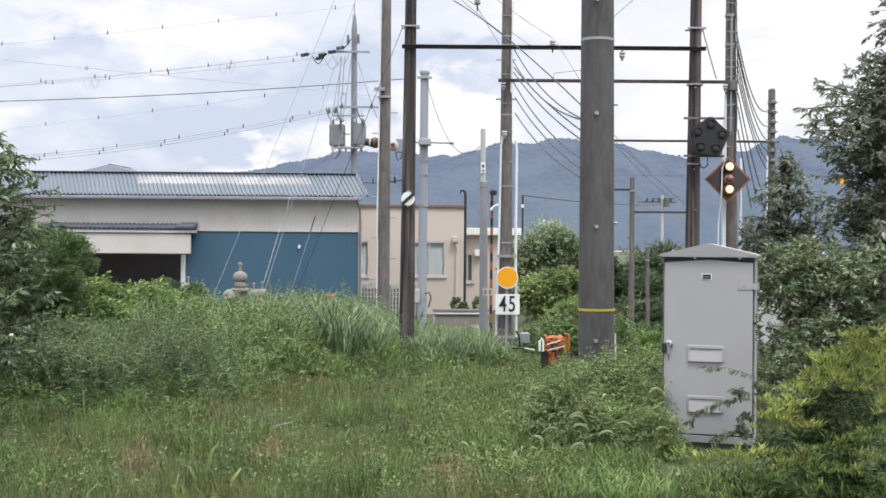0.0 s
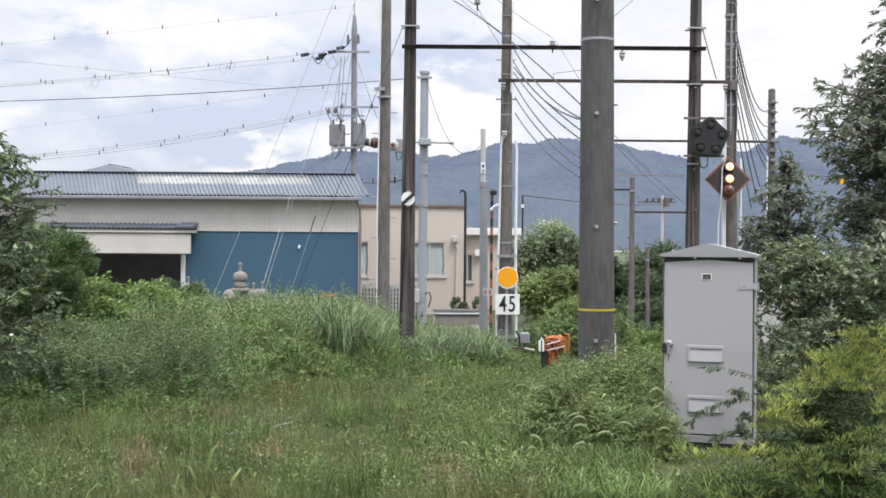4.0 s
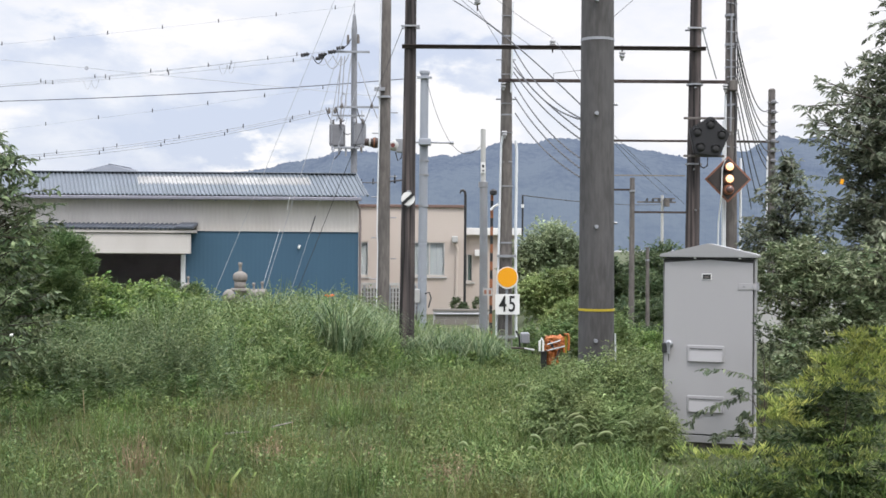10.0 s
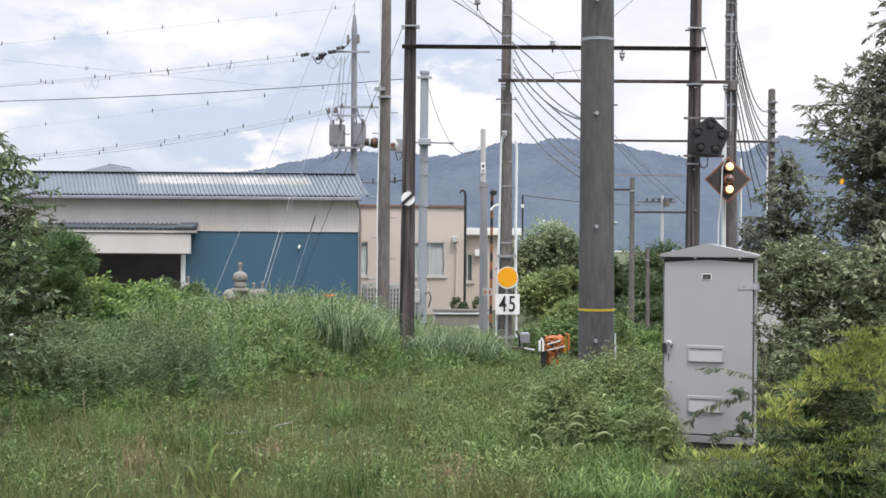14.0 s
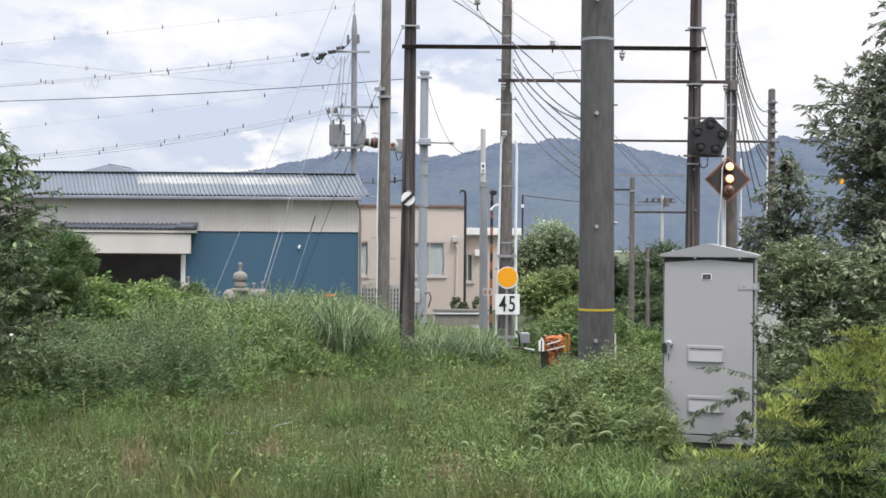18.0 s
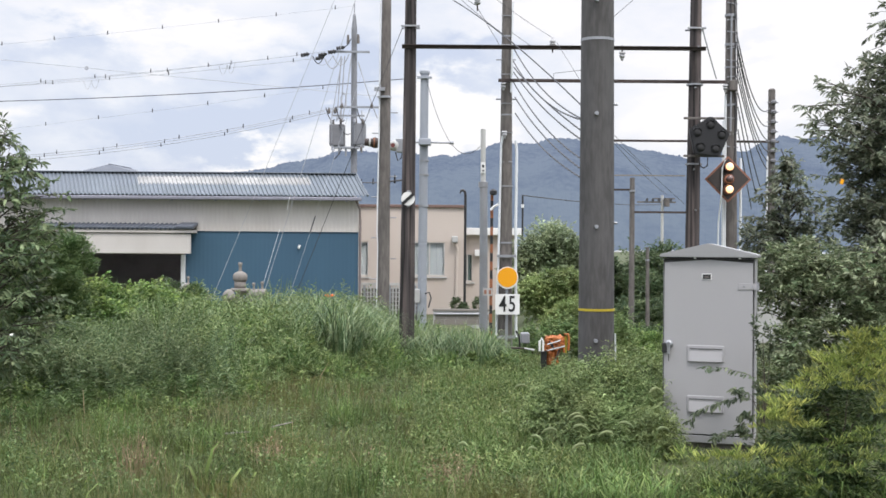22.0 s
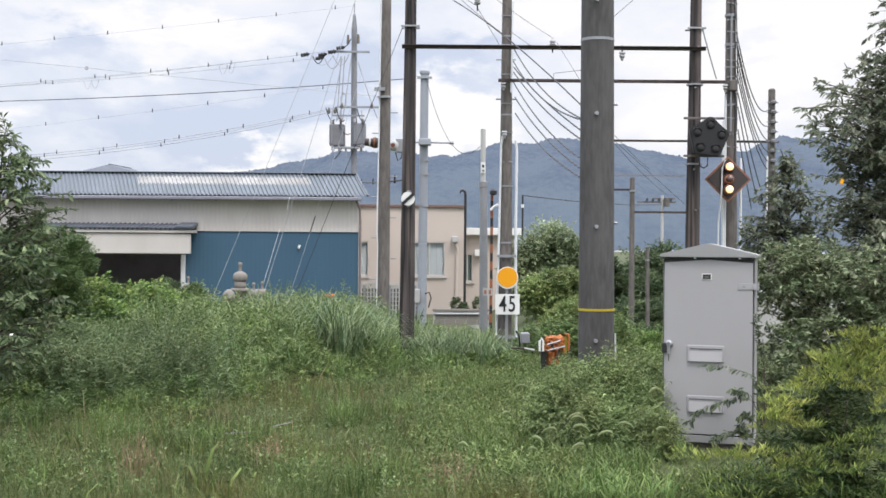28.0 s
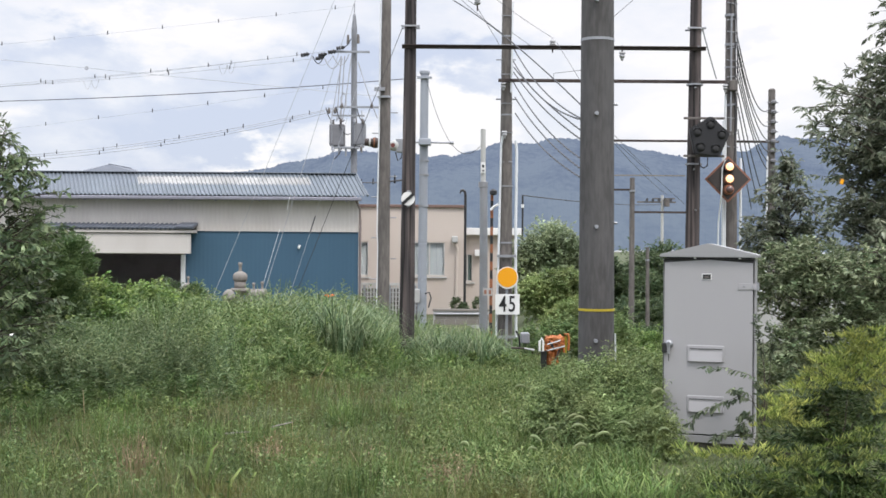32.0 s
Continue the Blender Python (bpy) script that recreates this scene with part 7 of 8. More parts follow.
bush("round_bush", [((-5.75, 17.5, 1.80), (0.42, 0.5, 0.30), 1.0), ((-5.42, 17.6, 1.78), (0.26, 0.4, 0.24), 0.8), ((-5.38, 17.2, 1.42), (0.24, 0.3, 0.19), 0.7), ((-5.82, 17.0, 1.38), (0.34, 0.4, 0.25), 0.9), ((-6.10, 17.3, 1.6), (0.45, 0.5, 0.5), 0.9), ((-5.70, 17.6, 1.1), (0.55, 0.5, 0.35), 0.9)],
     130, 18, 0.085, 9, 0.045, 0.012, M_roundbush, "dense feathery evergreen bush in rounded lumps", "bush", 64, -0.2, hollow=0.7)
bush("weed_bush", [((-4.999, 24.4, 0.993), (0.22, 0.2, 0.17), 1.0)], 40, 8, 0.08, 8, 0.05, 0.022, M_weed, "small bright bush before a stone lantern", "bush", 58, foot=(-4.999, 24.4, 0.0))
bush("round_bush", [((-5.386, 24, 1.061), (0.32, 0.3, 0.16), 1.0)], 40, 8, 0.08, 8, 0.045, 0.02, M_darkleaf, "small clipped dark bush", "bush", 65, foot=(-5.386, 24.0, 0.0))
for c_, s_ in (((0.483, 45.6, -0.184), 0.28), ((0.78, 45.6, -0.288), 0.18), ((1.329, 45.6, -0.178), 0.32)):
    bush("garden_shrub", [(c_, (s_ * 0.8, 0.2, s_), 1.0)], 26, 6, 0.10, 7, 0.08, 0.04, M_darkleaf, "small dark garden shrub behind the low wall", "shrub", 59, foot=(c_[0], 45.6, -0.85))
# shrubs and hedge beyond the line
bush("far_tree", [((3.43, 40, 1.95), (0.85, 0.8, 0.68), 1.2), ((2.75, 40, 1.25), (0.55, 0.7, 0.75), 0.8), ((4.1, 40, 1.45), (0.7, 0.7, 0.75), 0.9), ((3.4, 40, 0.7), (1.1, 0.8, 0.8), 1.0)],
     150, 12, 0.20, 8, 0.10, 0.05, M_fartree, "leafy green tree beyond the crossing", "tree", 66, foot=(3.45, 40.0, -0.85), hollow=0.35)
bush("far_bush", [((2.55, 33, 0.78), (0.42, 0.5, 0.35), 0.9), ((3.2, 33, 0.95), (0.52, 0.5, 0.34), 1.0), ((2.95, 33, 0.45), (0.75, 0.5, 0.35), 0.9)],
     90, 11, 0.15, 8, 0.085, 0.045, M_farbush, "yellow-green bush beyond the crossing", "bush", 67, foot=(2.95, 33.0, -0.85), hollow=0.35)
bush("far_bush", [((2.75, 29, 0.12), (0.30, 0.5, 0.36), 0.9), ((3.1, 29, 0.3), (0.36, 0.4, 0.34), 1.0), ((2.95, 29, -0.2), (0.5, 0.4, 0.35), 1.0)],
     90, 11, 0.13, 8, 0.07, 0.035, M_farbush, "bright green bush beside the crossing", "bush", 57, foot=(2.9, 29.0, -0.6), hollow=0.35)
bush("far_bush", [((2.0, 27, -0.25), (0.6, 0.6, 0.35), 1.0), ((2.5, 25, 0.0), (0.45, 0.5, 0.4), 0.8)], 70, 9, 0.16, 7, 0.08, 0.04, M_weed, "green bush by the crossing", "bush", 68)
bush("dark_hedge", [((6.3, 36, 1.25), (0.85, 0.8, 0.75), 1.0), ((6.1, 34, 0.3), (0.9, 0.8, 0.9), 1.0), ((5.1, 34, 0.5), (0.55, 0.8, 0.8), 0.9), ((7.1, 36, 0.9), (0.9, 0.8, 0.9), 0.8), ((5.3, 32, -0.2), (0.8, 0.6, 0.7), 1.0), ((6.2, 32, -0.2), (0.8, 0.6, 0.7), 1.0), ((4.45, 34, 0.9), (0.42, 0.6, 0.95), 1.0), ((4.35, 27, -0.25), (0.5, 0.4, 0.42), 0.8), ((5.0, 27, -0.3), (0.5, 0.4, 0.42), 0.8)],
     110, 10, 0.2, 8, 0.11, 0.05, M_darkleaf, "dark hedge behind the far poles", "hedge", 69, hollow=0.35)
bush("line_weeds", [((3.0, 20, 0.08), (0.3, 0.6, 0.40), 0.9), ((3.4, 20, -0.05), (0.3, 0.6, 0.36), 0.9), ((2.75, 20, 0.2), (0.2, 0.5, 0.45), 0.7), ((3.6, 24, 0.02), (0.4, 0.4, 0.30), 0.8), ((4.15, 24, -0.02), (0.4, 0.4, 0.30), 0.8)],
     80, 10, 0.14, 9, 0.06, 0.02, M_vine, "light green weeds sloping down behind the pole", "weeds", 56, foot=(3.0, 20.0, 0.0), hollow=0.3)
bush("dark_hedge", [((9.0, 31, 0.9), (0.9, 0.7, 0.85), 1.0), ((10.3, 31, 1.0), (0.9, 0.7, 0.85), 1.0), ((11.6, 31, 1.0), (0.9, 0.7, 0.85), 1.0), ((9.6, 30.5, 0.1), (1.4, 0.6, 0.7), 1.0), ((11.2, 30.5, 0.1), (1.2, 0.6, 0.7), 1.0)],
     110, 10, 0.2, 8, 0.11, 0.05, M_darkleaf, "dark hedge beyond the pale wall", "hedge", 54, hollow=0.35)

def foxtail(c, h, a, seed):
    """A stalk of bristle grass that bows under its seed head."""
    rng = np.random.default_rng(seed)
    th = thing("foxtail", c, "green foxtail grass with a nodding seed head", "grass", "foxtails")
    dx, dy = math.cos(a), math.sin(a)
    pts = [Vector((c[0] + dx * h * o, c[1] + dy * h * o, c[2] + h * u)) for o, u in ((0, 0), (0.03, 0.4), (0.10, 0.75), (0.20, 0.95))]
    part("stalk", tube(pts, 0.003, 5), M_stem, th)
    head = [pts[-1] + Vector((dx * h * o, dy * h * o, h * u)) for o, u in ((0, 0), (0.06, 0.045), (0.14, 0.055), (0.23, 0.02), (0.31, -0.05))]
    bm = tube(head, [0.005, 0.013, 0.014, 0.012, 0.005], 7)
    part("seed_head", bm, M_seed, th)
    foxtail_list.append(th)


foxtail_list = []
rng_f = np.random.default_rng(90)
for i, (c, h) in enumerate((((1.081, 10.4, 0.225), 0.42), ((0.972, 10.0, 0.012), 0.5), ((0.938, 13.2, 0.278), 0.45), ((1.512, 10.2, 0.025), 0.42), ((1.816, 10.6, 0.05), 0.4), ((0.689, 10.3, 0.047), 0.38),
                            ((1.225, 9.8, 0.008), 0.4), ((0.544, 11.9, 0.192), 0.36), ((1.473, 10.8, 0.162), 0.42), ((0.275, 10.0, 0.053), 0.36), ((0.797, 12.6, 0.0), 0.52), ((1.023, 11.3, 0.0), 0.44), ((1.37, 11.1, 0.0), 0.45), ((1.096, 11.0, 0.0), 0.44), ((0.674, 10.1, 0.0), 0.29), ((0.986, 12.9, 0.0), 0.49), ((1.834, 11.2, 0.0), 0.64))):
    c = (c[0], c[1], float(terrain(c[0], c[1])))
    foxtail(c, h, rng_f.uniform(-0.8, 0.9) + (math.pi if i % 3 == 0 else 0), 91 + i)


def dry_stem(c, h, a, mat, label):
    th = thing("dead_stem", c, label, "stem", "dead stems")
    part("stalk", tube([c, (c[0] + 0.15 * h * math.cos(a), c[1], c[2] + 0.6 * h), (c[0] + 0.4 * h * math.cos(a), c[1] + 0.1 * h, c[2] + h)], [0.006, 0.005, 0.003], 5), mat, th)


for i, (c, h) in enumerate((((-1.953, 10.0, -0.057), 0.35), ((-3.471, 15.5, 0.491), 0.7), ((-0.666, 10.2, -0.039), 0.25), ((-3.811, 13, -0.066), 0.4), ((-1.546, 15, 0.134), 0.4), ((1.326, 12.0, 0.517), 0.6))):
    dry_stem((c[0], c[1], float(terrain(c[0], c[1]))), h, 0.6 + i * 1.3, M_drystem, "thin dry stem among the grass")
# small white bit of unknown kind; the stem is added to carry it
wf = thing("white_bit", (-4.143, 11.7, 1.054), "small white bit on an added thin stem", "flower", "white flowers")
part("stem", tube([(-4.143, 11.7, 0.1), (-4.143, 11.7, 1.092)], 0.002, 4), M_bark, wf)
part("bloom", lathe([(0.008, -0.008), (0.016, 0.0), (0.018, 0.01), (0.008, 0.016)], 8, None, Matrix.Translation((-4.125, 11.65, 1.09))), M_white_bit, wf)
# a lily in bloom at the top of the bank
fl = thing("orange_lily", (-2.092, 22.5, 1.025), "orange flower on a green stem", "flower")
part("stem", tube([(-2.092, 22.5, 0.1), (-2.092, 22.5, 1.004)], 0.006, 5), M_stem, fl)
bm = bmesh.new()
for k in range(6):
    a = k * math.pi / 3
    c = Vector((-2.092, 22.5, 1.035))
    add_box(bm, c + Vector((0.05 * math.cos(a), 0.05 * math.sin(a), 0.03)), (0.09, 0.035, 0.012), 0, math.degrees(a), 0, -30)
part("bloom", bm, M_flower_orange, fl)

# ---------------------------------------------------------------- trees that sway
swaying = []


def leafy_branch(th, name, root, p, d, u, L, W_, mat, sticks, sway, seed, bark=None):
    """A branch that turns about its root: leaves and thin sticks in one mesh."""
    ob = new(name, leaf_mesh(name, p - np.array(root), d, u, L, W_, mat))
    bm = bmesh.new()
    for line, r in sticks:
        add_tube(bm, [np.array(q) - np.array(root) for q in line], [r * (1 - 0.7 * i / (len(line) - 1)) for i in range(len(line))], 5)
    if sticks:
        part("twig_spray", bm, bark or M_bark, ob)
    else:
        bm.free()
    tagged(ob, kind="stuff")
    ob.parent = th
    rel = Vector(root) - th.matrix_basis.translation
    ob.matrix_basis = Matrix.Translation(rel)
    swaying.append((ob, rel, sway, seed))


def spread_along(line, n):
    """n points and directions spread along a line of points."""
    q = np.array(line, float)
    seg = np.linalg.norm(np.diff(q, axis=0), axis=1)
    s = np.concatenate([[0], np.cumsum(seg)])
    t = np.linspace(0.12, 1.0, n) * s[-1]
    p = np.stack([np.interp(t, s, q[:, k]) for k in range(3)], 1)
    return p, unit(np.gradient(p, axis=0))


def make_twigs():
    """Thin leafy twigs that reach across the cabinet door."""
    rng = np.random.default_rng(75)
    foot = (2.996, 11.3, 0.0)
    th = thing("shrub", foot, "thin leafy twigs reaching across the cabinet door", "shrub")
    hub = (2.993, 11.3, 0.3)
    part("stem", tube([foot, (3.015, 11.3, 0.09), hub, (3.027, 11.4, 0.656), (3.028, 11.5, 1.125)], [0.008, 0.007, 0.006, 0.005, 0.003], 6), M_bark, th)
    lines = [([hub, (2.979, 11.4, 0.751), (2.779, 11.3, 0.823), (2.611, 11.3, 0.869), (2.4, 11.2, 0.867)], 16, 1.4, 0.4),
             ([hub, (2.928, 11.3, 0.536), (2.756, 11.2, 0.625), (2.642, 11.2, 0.582), (2.474, 11.1, 0.542), (2.336, 11.1, 0.479), (2.229, 11.0, 0.389)], 44, 1.0, 0.5),
             ([hub, (2.849, 11.2, 0.626), (2.756, 11.2, 0.667), (2.643, 11.1, 0.698)], 22, 0.9, 0.4),
             ([hub, (2.877, 11.2, 0.392), (2.763, 11.1, 0.493), (2.712, 11.1, 0.43)], 26, 0.8, 0.6),
             ([hub, (2.852, 11.2, 0.262), (2.698, 11.1, 0.317), (2.559, 11.1, 0.285), (2.454, 11.0, 0.248)], 40, 0.7, 0.3),
             ([hub, (2.879, 11.2, 0.22), (2.8, 11.2, 0.287), (2.733, 11.1, 0.379)], 34, 0.6, 0.3),
             ([hub, (2.981, 11.3, 0.51), (2.953, 11.3, 0.667), (2.916, 11.3, 0.745)], 26, 0.7, 0.4),
             ([hub, (3.015, 11.4, 0.868), (2.96, 11.4, 1.132), (2.937, 11.4, 1.343)], 40, 0.8, 0.3),
             ([hub, (3.068, 11.4, 0.868), (3.087, 11.4, 1.133), (3.033, 11.4, 1.265)], 40, 0.8, 0.3)]
    for k, (line, n, sway, droop) in enumerate(lines):
        n = int(n * 2.1)
        p, t = spread_along(line[1:], n)
        side = unit(np.cross(t, np.array([[0, 0, 1.0]])) + 1e-3) * np.where(np.arange(n) % 2 == 0, 1.0, -1.0)[:, None]
        d = t * 0.6 + side * 0.5 + rng.normal(scale=0.35, size=p.shape)
        d[:, 2] -= droop
        L = 0.066 * rng.uniform(0.7, 1.2, n)
        leafy_branch(th, "branch", hub, p + rng.normal(scale=0.008, size=p.shape), d, np.array([[0, -0.6, 0.8]]) + rng.normal(scale=0.3, size=p.shape), L, L * 0.32, M_twigleaf, [(line, 0.0035)], sway, 75 + k)


make_twigs()


def sprays(rng, lines, every, side_len, per, ln, wd, droop, rise=0.1):
    """Leaves and sticks of branches: side twigs off each line, leaves along every twig and a fan at its end."""
    P_, D_, U_, L_, sticks = [], [], [], [], []
    for line in lines:
        q = np.array(line, float)
        total = np.linalg.norm(np.diff(q, axis=0), axis=1).sum()
        n = max(4, int(total / every))
        p, d = spread_along(q, n)
        sticks.append((line, 0.004 + 0.008 * float(total)))
        for i in range(n):
            f = i / (n - 1)
            if f < 0.15:
                continue
            a = 2.4 * i + rng.uniform(-0.5, 0.5)
            s1 = np.cross(d[i], [0, 0, 1.0])
            s1 = s1 / max(np.linalg.norm(s1), 1e-3)
            s2 = np.cross(s1, d[i])
            out = d[i] * 0.55 + (math.cos(a) * s1 + 0.6 * math.sin(a) * s2) + np.array([0, 0, rise]) + rng.normal(scale=0.38, size=3)
            if f > 0.93:
                out = d[i] + rng.normal(scale=0.15, size=3)
            out = out / np.linalg.norm(out)
            ll = side_len * (1.15 - 0.5 * f) * rng.uniform(0.6, 1.2)
            tw = [p[i] + out * ll * k - np.array([0, 0, droop * 0.45 * ll * k * k]) for k in (0.0, 0.35, 0.7, 1.0)]
            sticks.append((tw, 0.0028))
            k = np.linspace(0.2, 1.0, per)
            tp_ = np.stack([np.interp(k, [0, 0.35, 0.7, 1.0], [w[c] for w in tw]) for c in range(3)], 1)
            sgn = np.where(np.arange(per) % 2 == 0, 1.0, -1.0)[:, None]
            sd = np.cross(out, [0, 0, 1.0])
            sd = sd / max(np.linalg.norm(sd), 1e-3)
            dd = out * (0.5 + 0.5 * k[:, None]) + sd * sgn * (0.95 - 0.55 * k[:, None]) + rng.normal(scale=0.38, size=(per, 3))
            dd[:, 2] -= droop * rng.uniform(0.4, 1.3, per)
            P_.append(tp_)
            D_.append(dd)
            U_.append(np.array([[0, -0.25, 1.0]]) + rng.normal(scale=0.35, size=(per, 3)))
            L_.append(ln * rng.uniform(0.65, 1.15, per))
    L_ = np.concatenate(L_)
    return np.concatenate(P_), np.concatenate(D_), np.concatenate(U_), L_, L_ * (wd / ln) * rng.uniform(0.85, 1.15, len(L_)), sticks


def spray_tree(name, trunk, r0, edge, side, depth, groups, n_fill, mat, label, seed, every, side_len, per, ln, wd, droop, sway, lo_hi, category="tree", inner=()):
    """A tree with limbs off a leaning trunk that end at the crown's uneven edge (height, reach); each group of limbs turns about its root."""
    rng = np.random.default_rng(seed)
    th = thing(name, trunk[0], label, category)
    part("trunk", tube(trunk, [r0 * (1 - 0.8 * i / (len(trunk) - 1)) for i in range(len(trunk))], 8), M_bark, th)
    tz = np.array([q[2] for q in trunk])
    tx = np.array([q[0] for q in trunk])
    ez, ex = np.array([e[0] for e in edge]), np.array([e[1] for e in edge])
    z0, z1 = lo_hi
    for g in range(groups):
        za, zb = z0 + (z1 - z0) * g / groups, z0 + (z1 - z0) * (g + 1) / groups
        rz = (za + zb) / 2 - 0.25
        root = (float(np.interp(rz, tz, tx)), trunk[0][1], rz)
        lines = []
        # limbs to the outline's own points, then others within it
        tips = [(x, trunk[0][1] + rng.uniform(-0.3, 0.2) * depth, z) for z, x in edge if za <= z < zb]
        for _ in range(n_fill):
            z = rng.uniform(za, zb)
            reach = float(np.interp(z, ez, ex)) - root[0]
            x = root[0] + (reach * math.sqrt(rng.uniform(0.02, 0.85)) if rng.random() < side else -reach * math.sqrt(rng.uniform(0.02, 0.8)))
            tips.append((x, trunk[0][1] + rng.uniform(-1, 1) * depth, z))
        for tip in tips:
            zr = max(min(tip[2] - 0.45 * abs(tip[0] - root[0]) - 0.05, zb), za - 0.4)
            b = (float(np.interp(zr, tz, tx)), trunk[0][1], zr)
            m = tuple(0.5 * (b[i] + tip[i]) + (0.08 if i == 2 else 0.0) + rng.normal(scale=0.09) for i in range(3))
            lines.append([b, m, tip])
        p, d, u, L_, W_, sticks = sprays(rng, lines, every, side_len, per, ln, wd, droop)
        # dense twigs deep in the crown
        deep = [b for b in inner if za <= b[0][2] < zb]
        if deep:
            r_, o_ = crown_sprigs(rng, deep, 26, 8, hollow=0.15)
            q = sprig_leaves(rng, r_, o_, side_len * 0.9, 8, ln, wd, droop, 0.9)
            p, d, u, L_, W_ = (np.concatenate(pair) for pair in zip((p, d, u, L_, W_), q))
        leafy_branch(th, "branch", root, p, d, u, L_, W_, mat, sticks, sway * (0.5 + 0.9 * g / groups), seed + g * 1.7)
    return th


def make_left_tree():
    edge = [(0.85, -4.25), (1.0, -4.12), (1.2, -4.02), (1.45, -4.05), (1.62, -4.2), (1.75, -4.04), (1.98, -4.08), (2.12, -3.98), (2.25, -4.12), (2.36, -4.0), (2.52, -4.05), (2.62, -4.22), (2.74, -4.24), (2.86, -4.36), (2.95, -4.55), (3.06, -4.66)]
    trunk = [(-4.72, 12.4, -0.1), (-4.74, 12.4, 0.8), (-4.70, 12.4, 1.7), (-4.66, 12.4, 2.4), (-4.64, 12.4, 2.95)]
    return spray_tree("broad_leaved_tree", trunk, 0.04, edge, 0.62, 0.55, 5, 15, M_ltree, "young broad-leaved tree with glossy green leaves", 71, 0.08, 0.16, 7, 0.098, 0.036, 0.30, 1.5, (0.8, 3.1))


def make_right_tree():
    edge = [(1.7, 5.65), (2.03, 5.72), (2.43, 5.52), (2.67, 5.42), (2.91, 5.48), (3.19, 5.42), (3.42, 5.36), (3.60, 5.10), (3.8, 5.2), (3.97, 5.06), (4.2, 5.3), (4.34, 5.28), (4.52, 5.82), (4.80, 6.0), (5.1, 6.1), (5.35, 6.14), (5.6, 6.2)]
    trunk = [(6.55, 17.0, -0.1), (6.5, 17.0, 1.6), (6.6, 17.0, 3.2), (6.55, 17.0, 4.6), (6.6, 17.0, 5.7)]
    tr_ = spray_tree("long_leaved_tree", trunk, 0.12, edge, 0.68, 0.9, 7, 20, M_rtree, "dark tree with long drooping leaves", 72, 0.11, 0.20, 8, 0.115, 0.043, 0.45, 0.7, (1.7, 5.65),
                     inner=[((6.2, 17.1, 4.1), (0.4, 0.6, 0.5), 0.6), ((6.1, 17.1, 3.3), (0.4, 0.6, 0.5), 0.6), ((6.0, 17.0, 2.6), (0.4, 0.6, 0.45), 0.6), ((6.0, 17.0, 2.0), (0.4, 0.6, 0.4), 0.7)])
    part("yellow_leaf", box((5.303, 16.2, 2.887), (0.05, 0.008, 0.07), 0.003, 20, 0, 15), M_amber, tr_, "single yellowed leaf")
    edge = [(1.95, 4.72), (2.15, 4.70), (2.35, 4.86), (2.5, 4.8), (2.66, 4.98), (2.8, 4.9), (2.92, 4.98), (3.08, 5.16), (3.28, 5.34)]
    trunk = [(5.42, 19.0, -0.1), (5.40, 19.0, 1.4), (5.38, 19.0, 2.5), (5.39, 19.0, 3.25)]
    spray_tree("long_leaved_tree", trunk, 0.045, edge, 0.52, 0.45, 4, 19, M_rtree, "small tree with long narrow leaves", 73, 0.095, 0.16, 8, 0.10, 0.04, 0.45, 0.6, (1.9, 3.35),
               inner=[((5.2, 19.0, 2.15), (0.45, 0.35, 0.2), 0.4), ((5.65, 19.0, 2.2), (0.35, 0.35, 0.2), 0.4)])


def make_right_shrub():
    edge = [(0.35, 3.72), (0.55, 3.66), (0.8, 3.74), (0.95, 3.86), (1.1, 3.92), (1.25, 3.80), (1.45, 3.68), (1.62, 3.70), (1.78, 3.74), (1.92, 3.9), (2.02, 4.2)]
    trunk = [(4.55, 14.4, -0.1), (4.5, 14.4, 0.6), (4.45, 14.4, 1.3), (4.4, 14.4, 2.0)]
    spray_tree("shrub", trunk, 0.02, edge, 0.5, 0.5, 5, 12, M_shrub, "grey-green leafy shrub beside the cabinet", 74, 0.075, 0.14, 7, 0.072, 0.028, 0.25, 0.5, (0.3, 2.05), "shrub",
               inner=[((3.90, 14.3, 1.64), (0.22, 0.35, 0.26), 0.7), ((4.2, 14.3, 1.78), (0.30, 0.35, 0.22), 0.8), ((4.6, 14.4, 1.62), (0.36, 0.4, 0.32), 1.0), ((4.35, 14.2, 1.3), (0.30, 0.35, 0.28), 0.8), ((3.93, 13.9, 0.86), (0.17, 0.3, 0.16), 0.4), ((4.35, 13.9, 0.95), (0.34, 0.3, 0.26), 0.8), ((3.82, 13.7, 0.48), (0.2, 0.3, 0.2), 0.5)])
    trunk = [(5.35, 14.2, -0.1), (5.35, 14.2, 0.8), (5.3, 14.2, 1.9)]
    edge = [(0.6, 4.6), (1.2, 4.6), (1.7, 4.65), (1.95, 4.9)]
    spray_tree("shrub", trunk, 0.02, edge, 0.6, 0.5, 3, 14, M_shrub, "grey-green leafy shrub beside a yellow-green bush", 78, 0.075, 0.15, 7, 0.076, 0.03, 0.25, 0.5, (0.6, 1.95), "shrub",
               inner=[((5.05, 14.2, 1.55), (0.42, 0.45, 0.36), 1.2), ((4.85, 14.0, 1.15), (0.4, 0.4, 0.3), 1.0), ((5.2, 14.0, 0.9), (0.4, 0.4, 0.3), 0.9)])


left_tree = make_left_tree()
make_right_tree()
make_right_shrub()


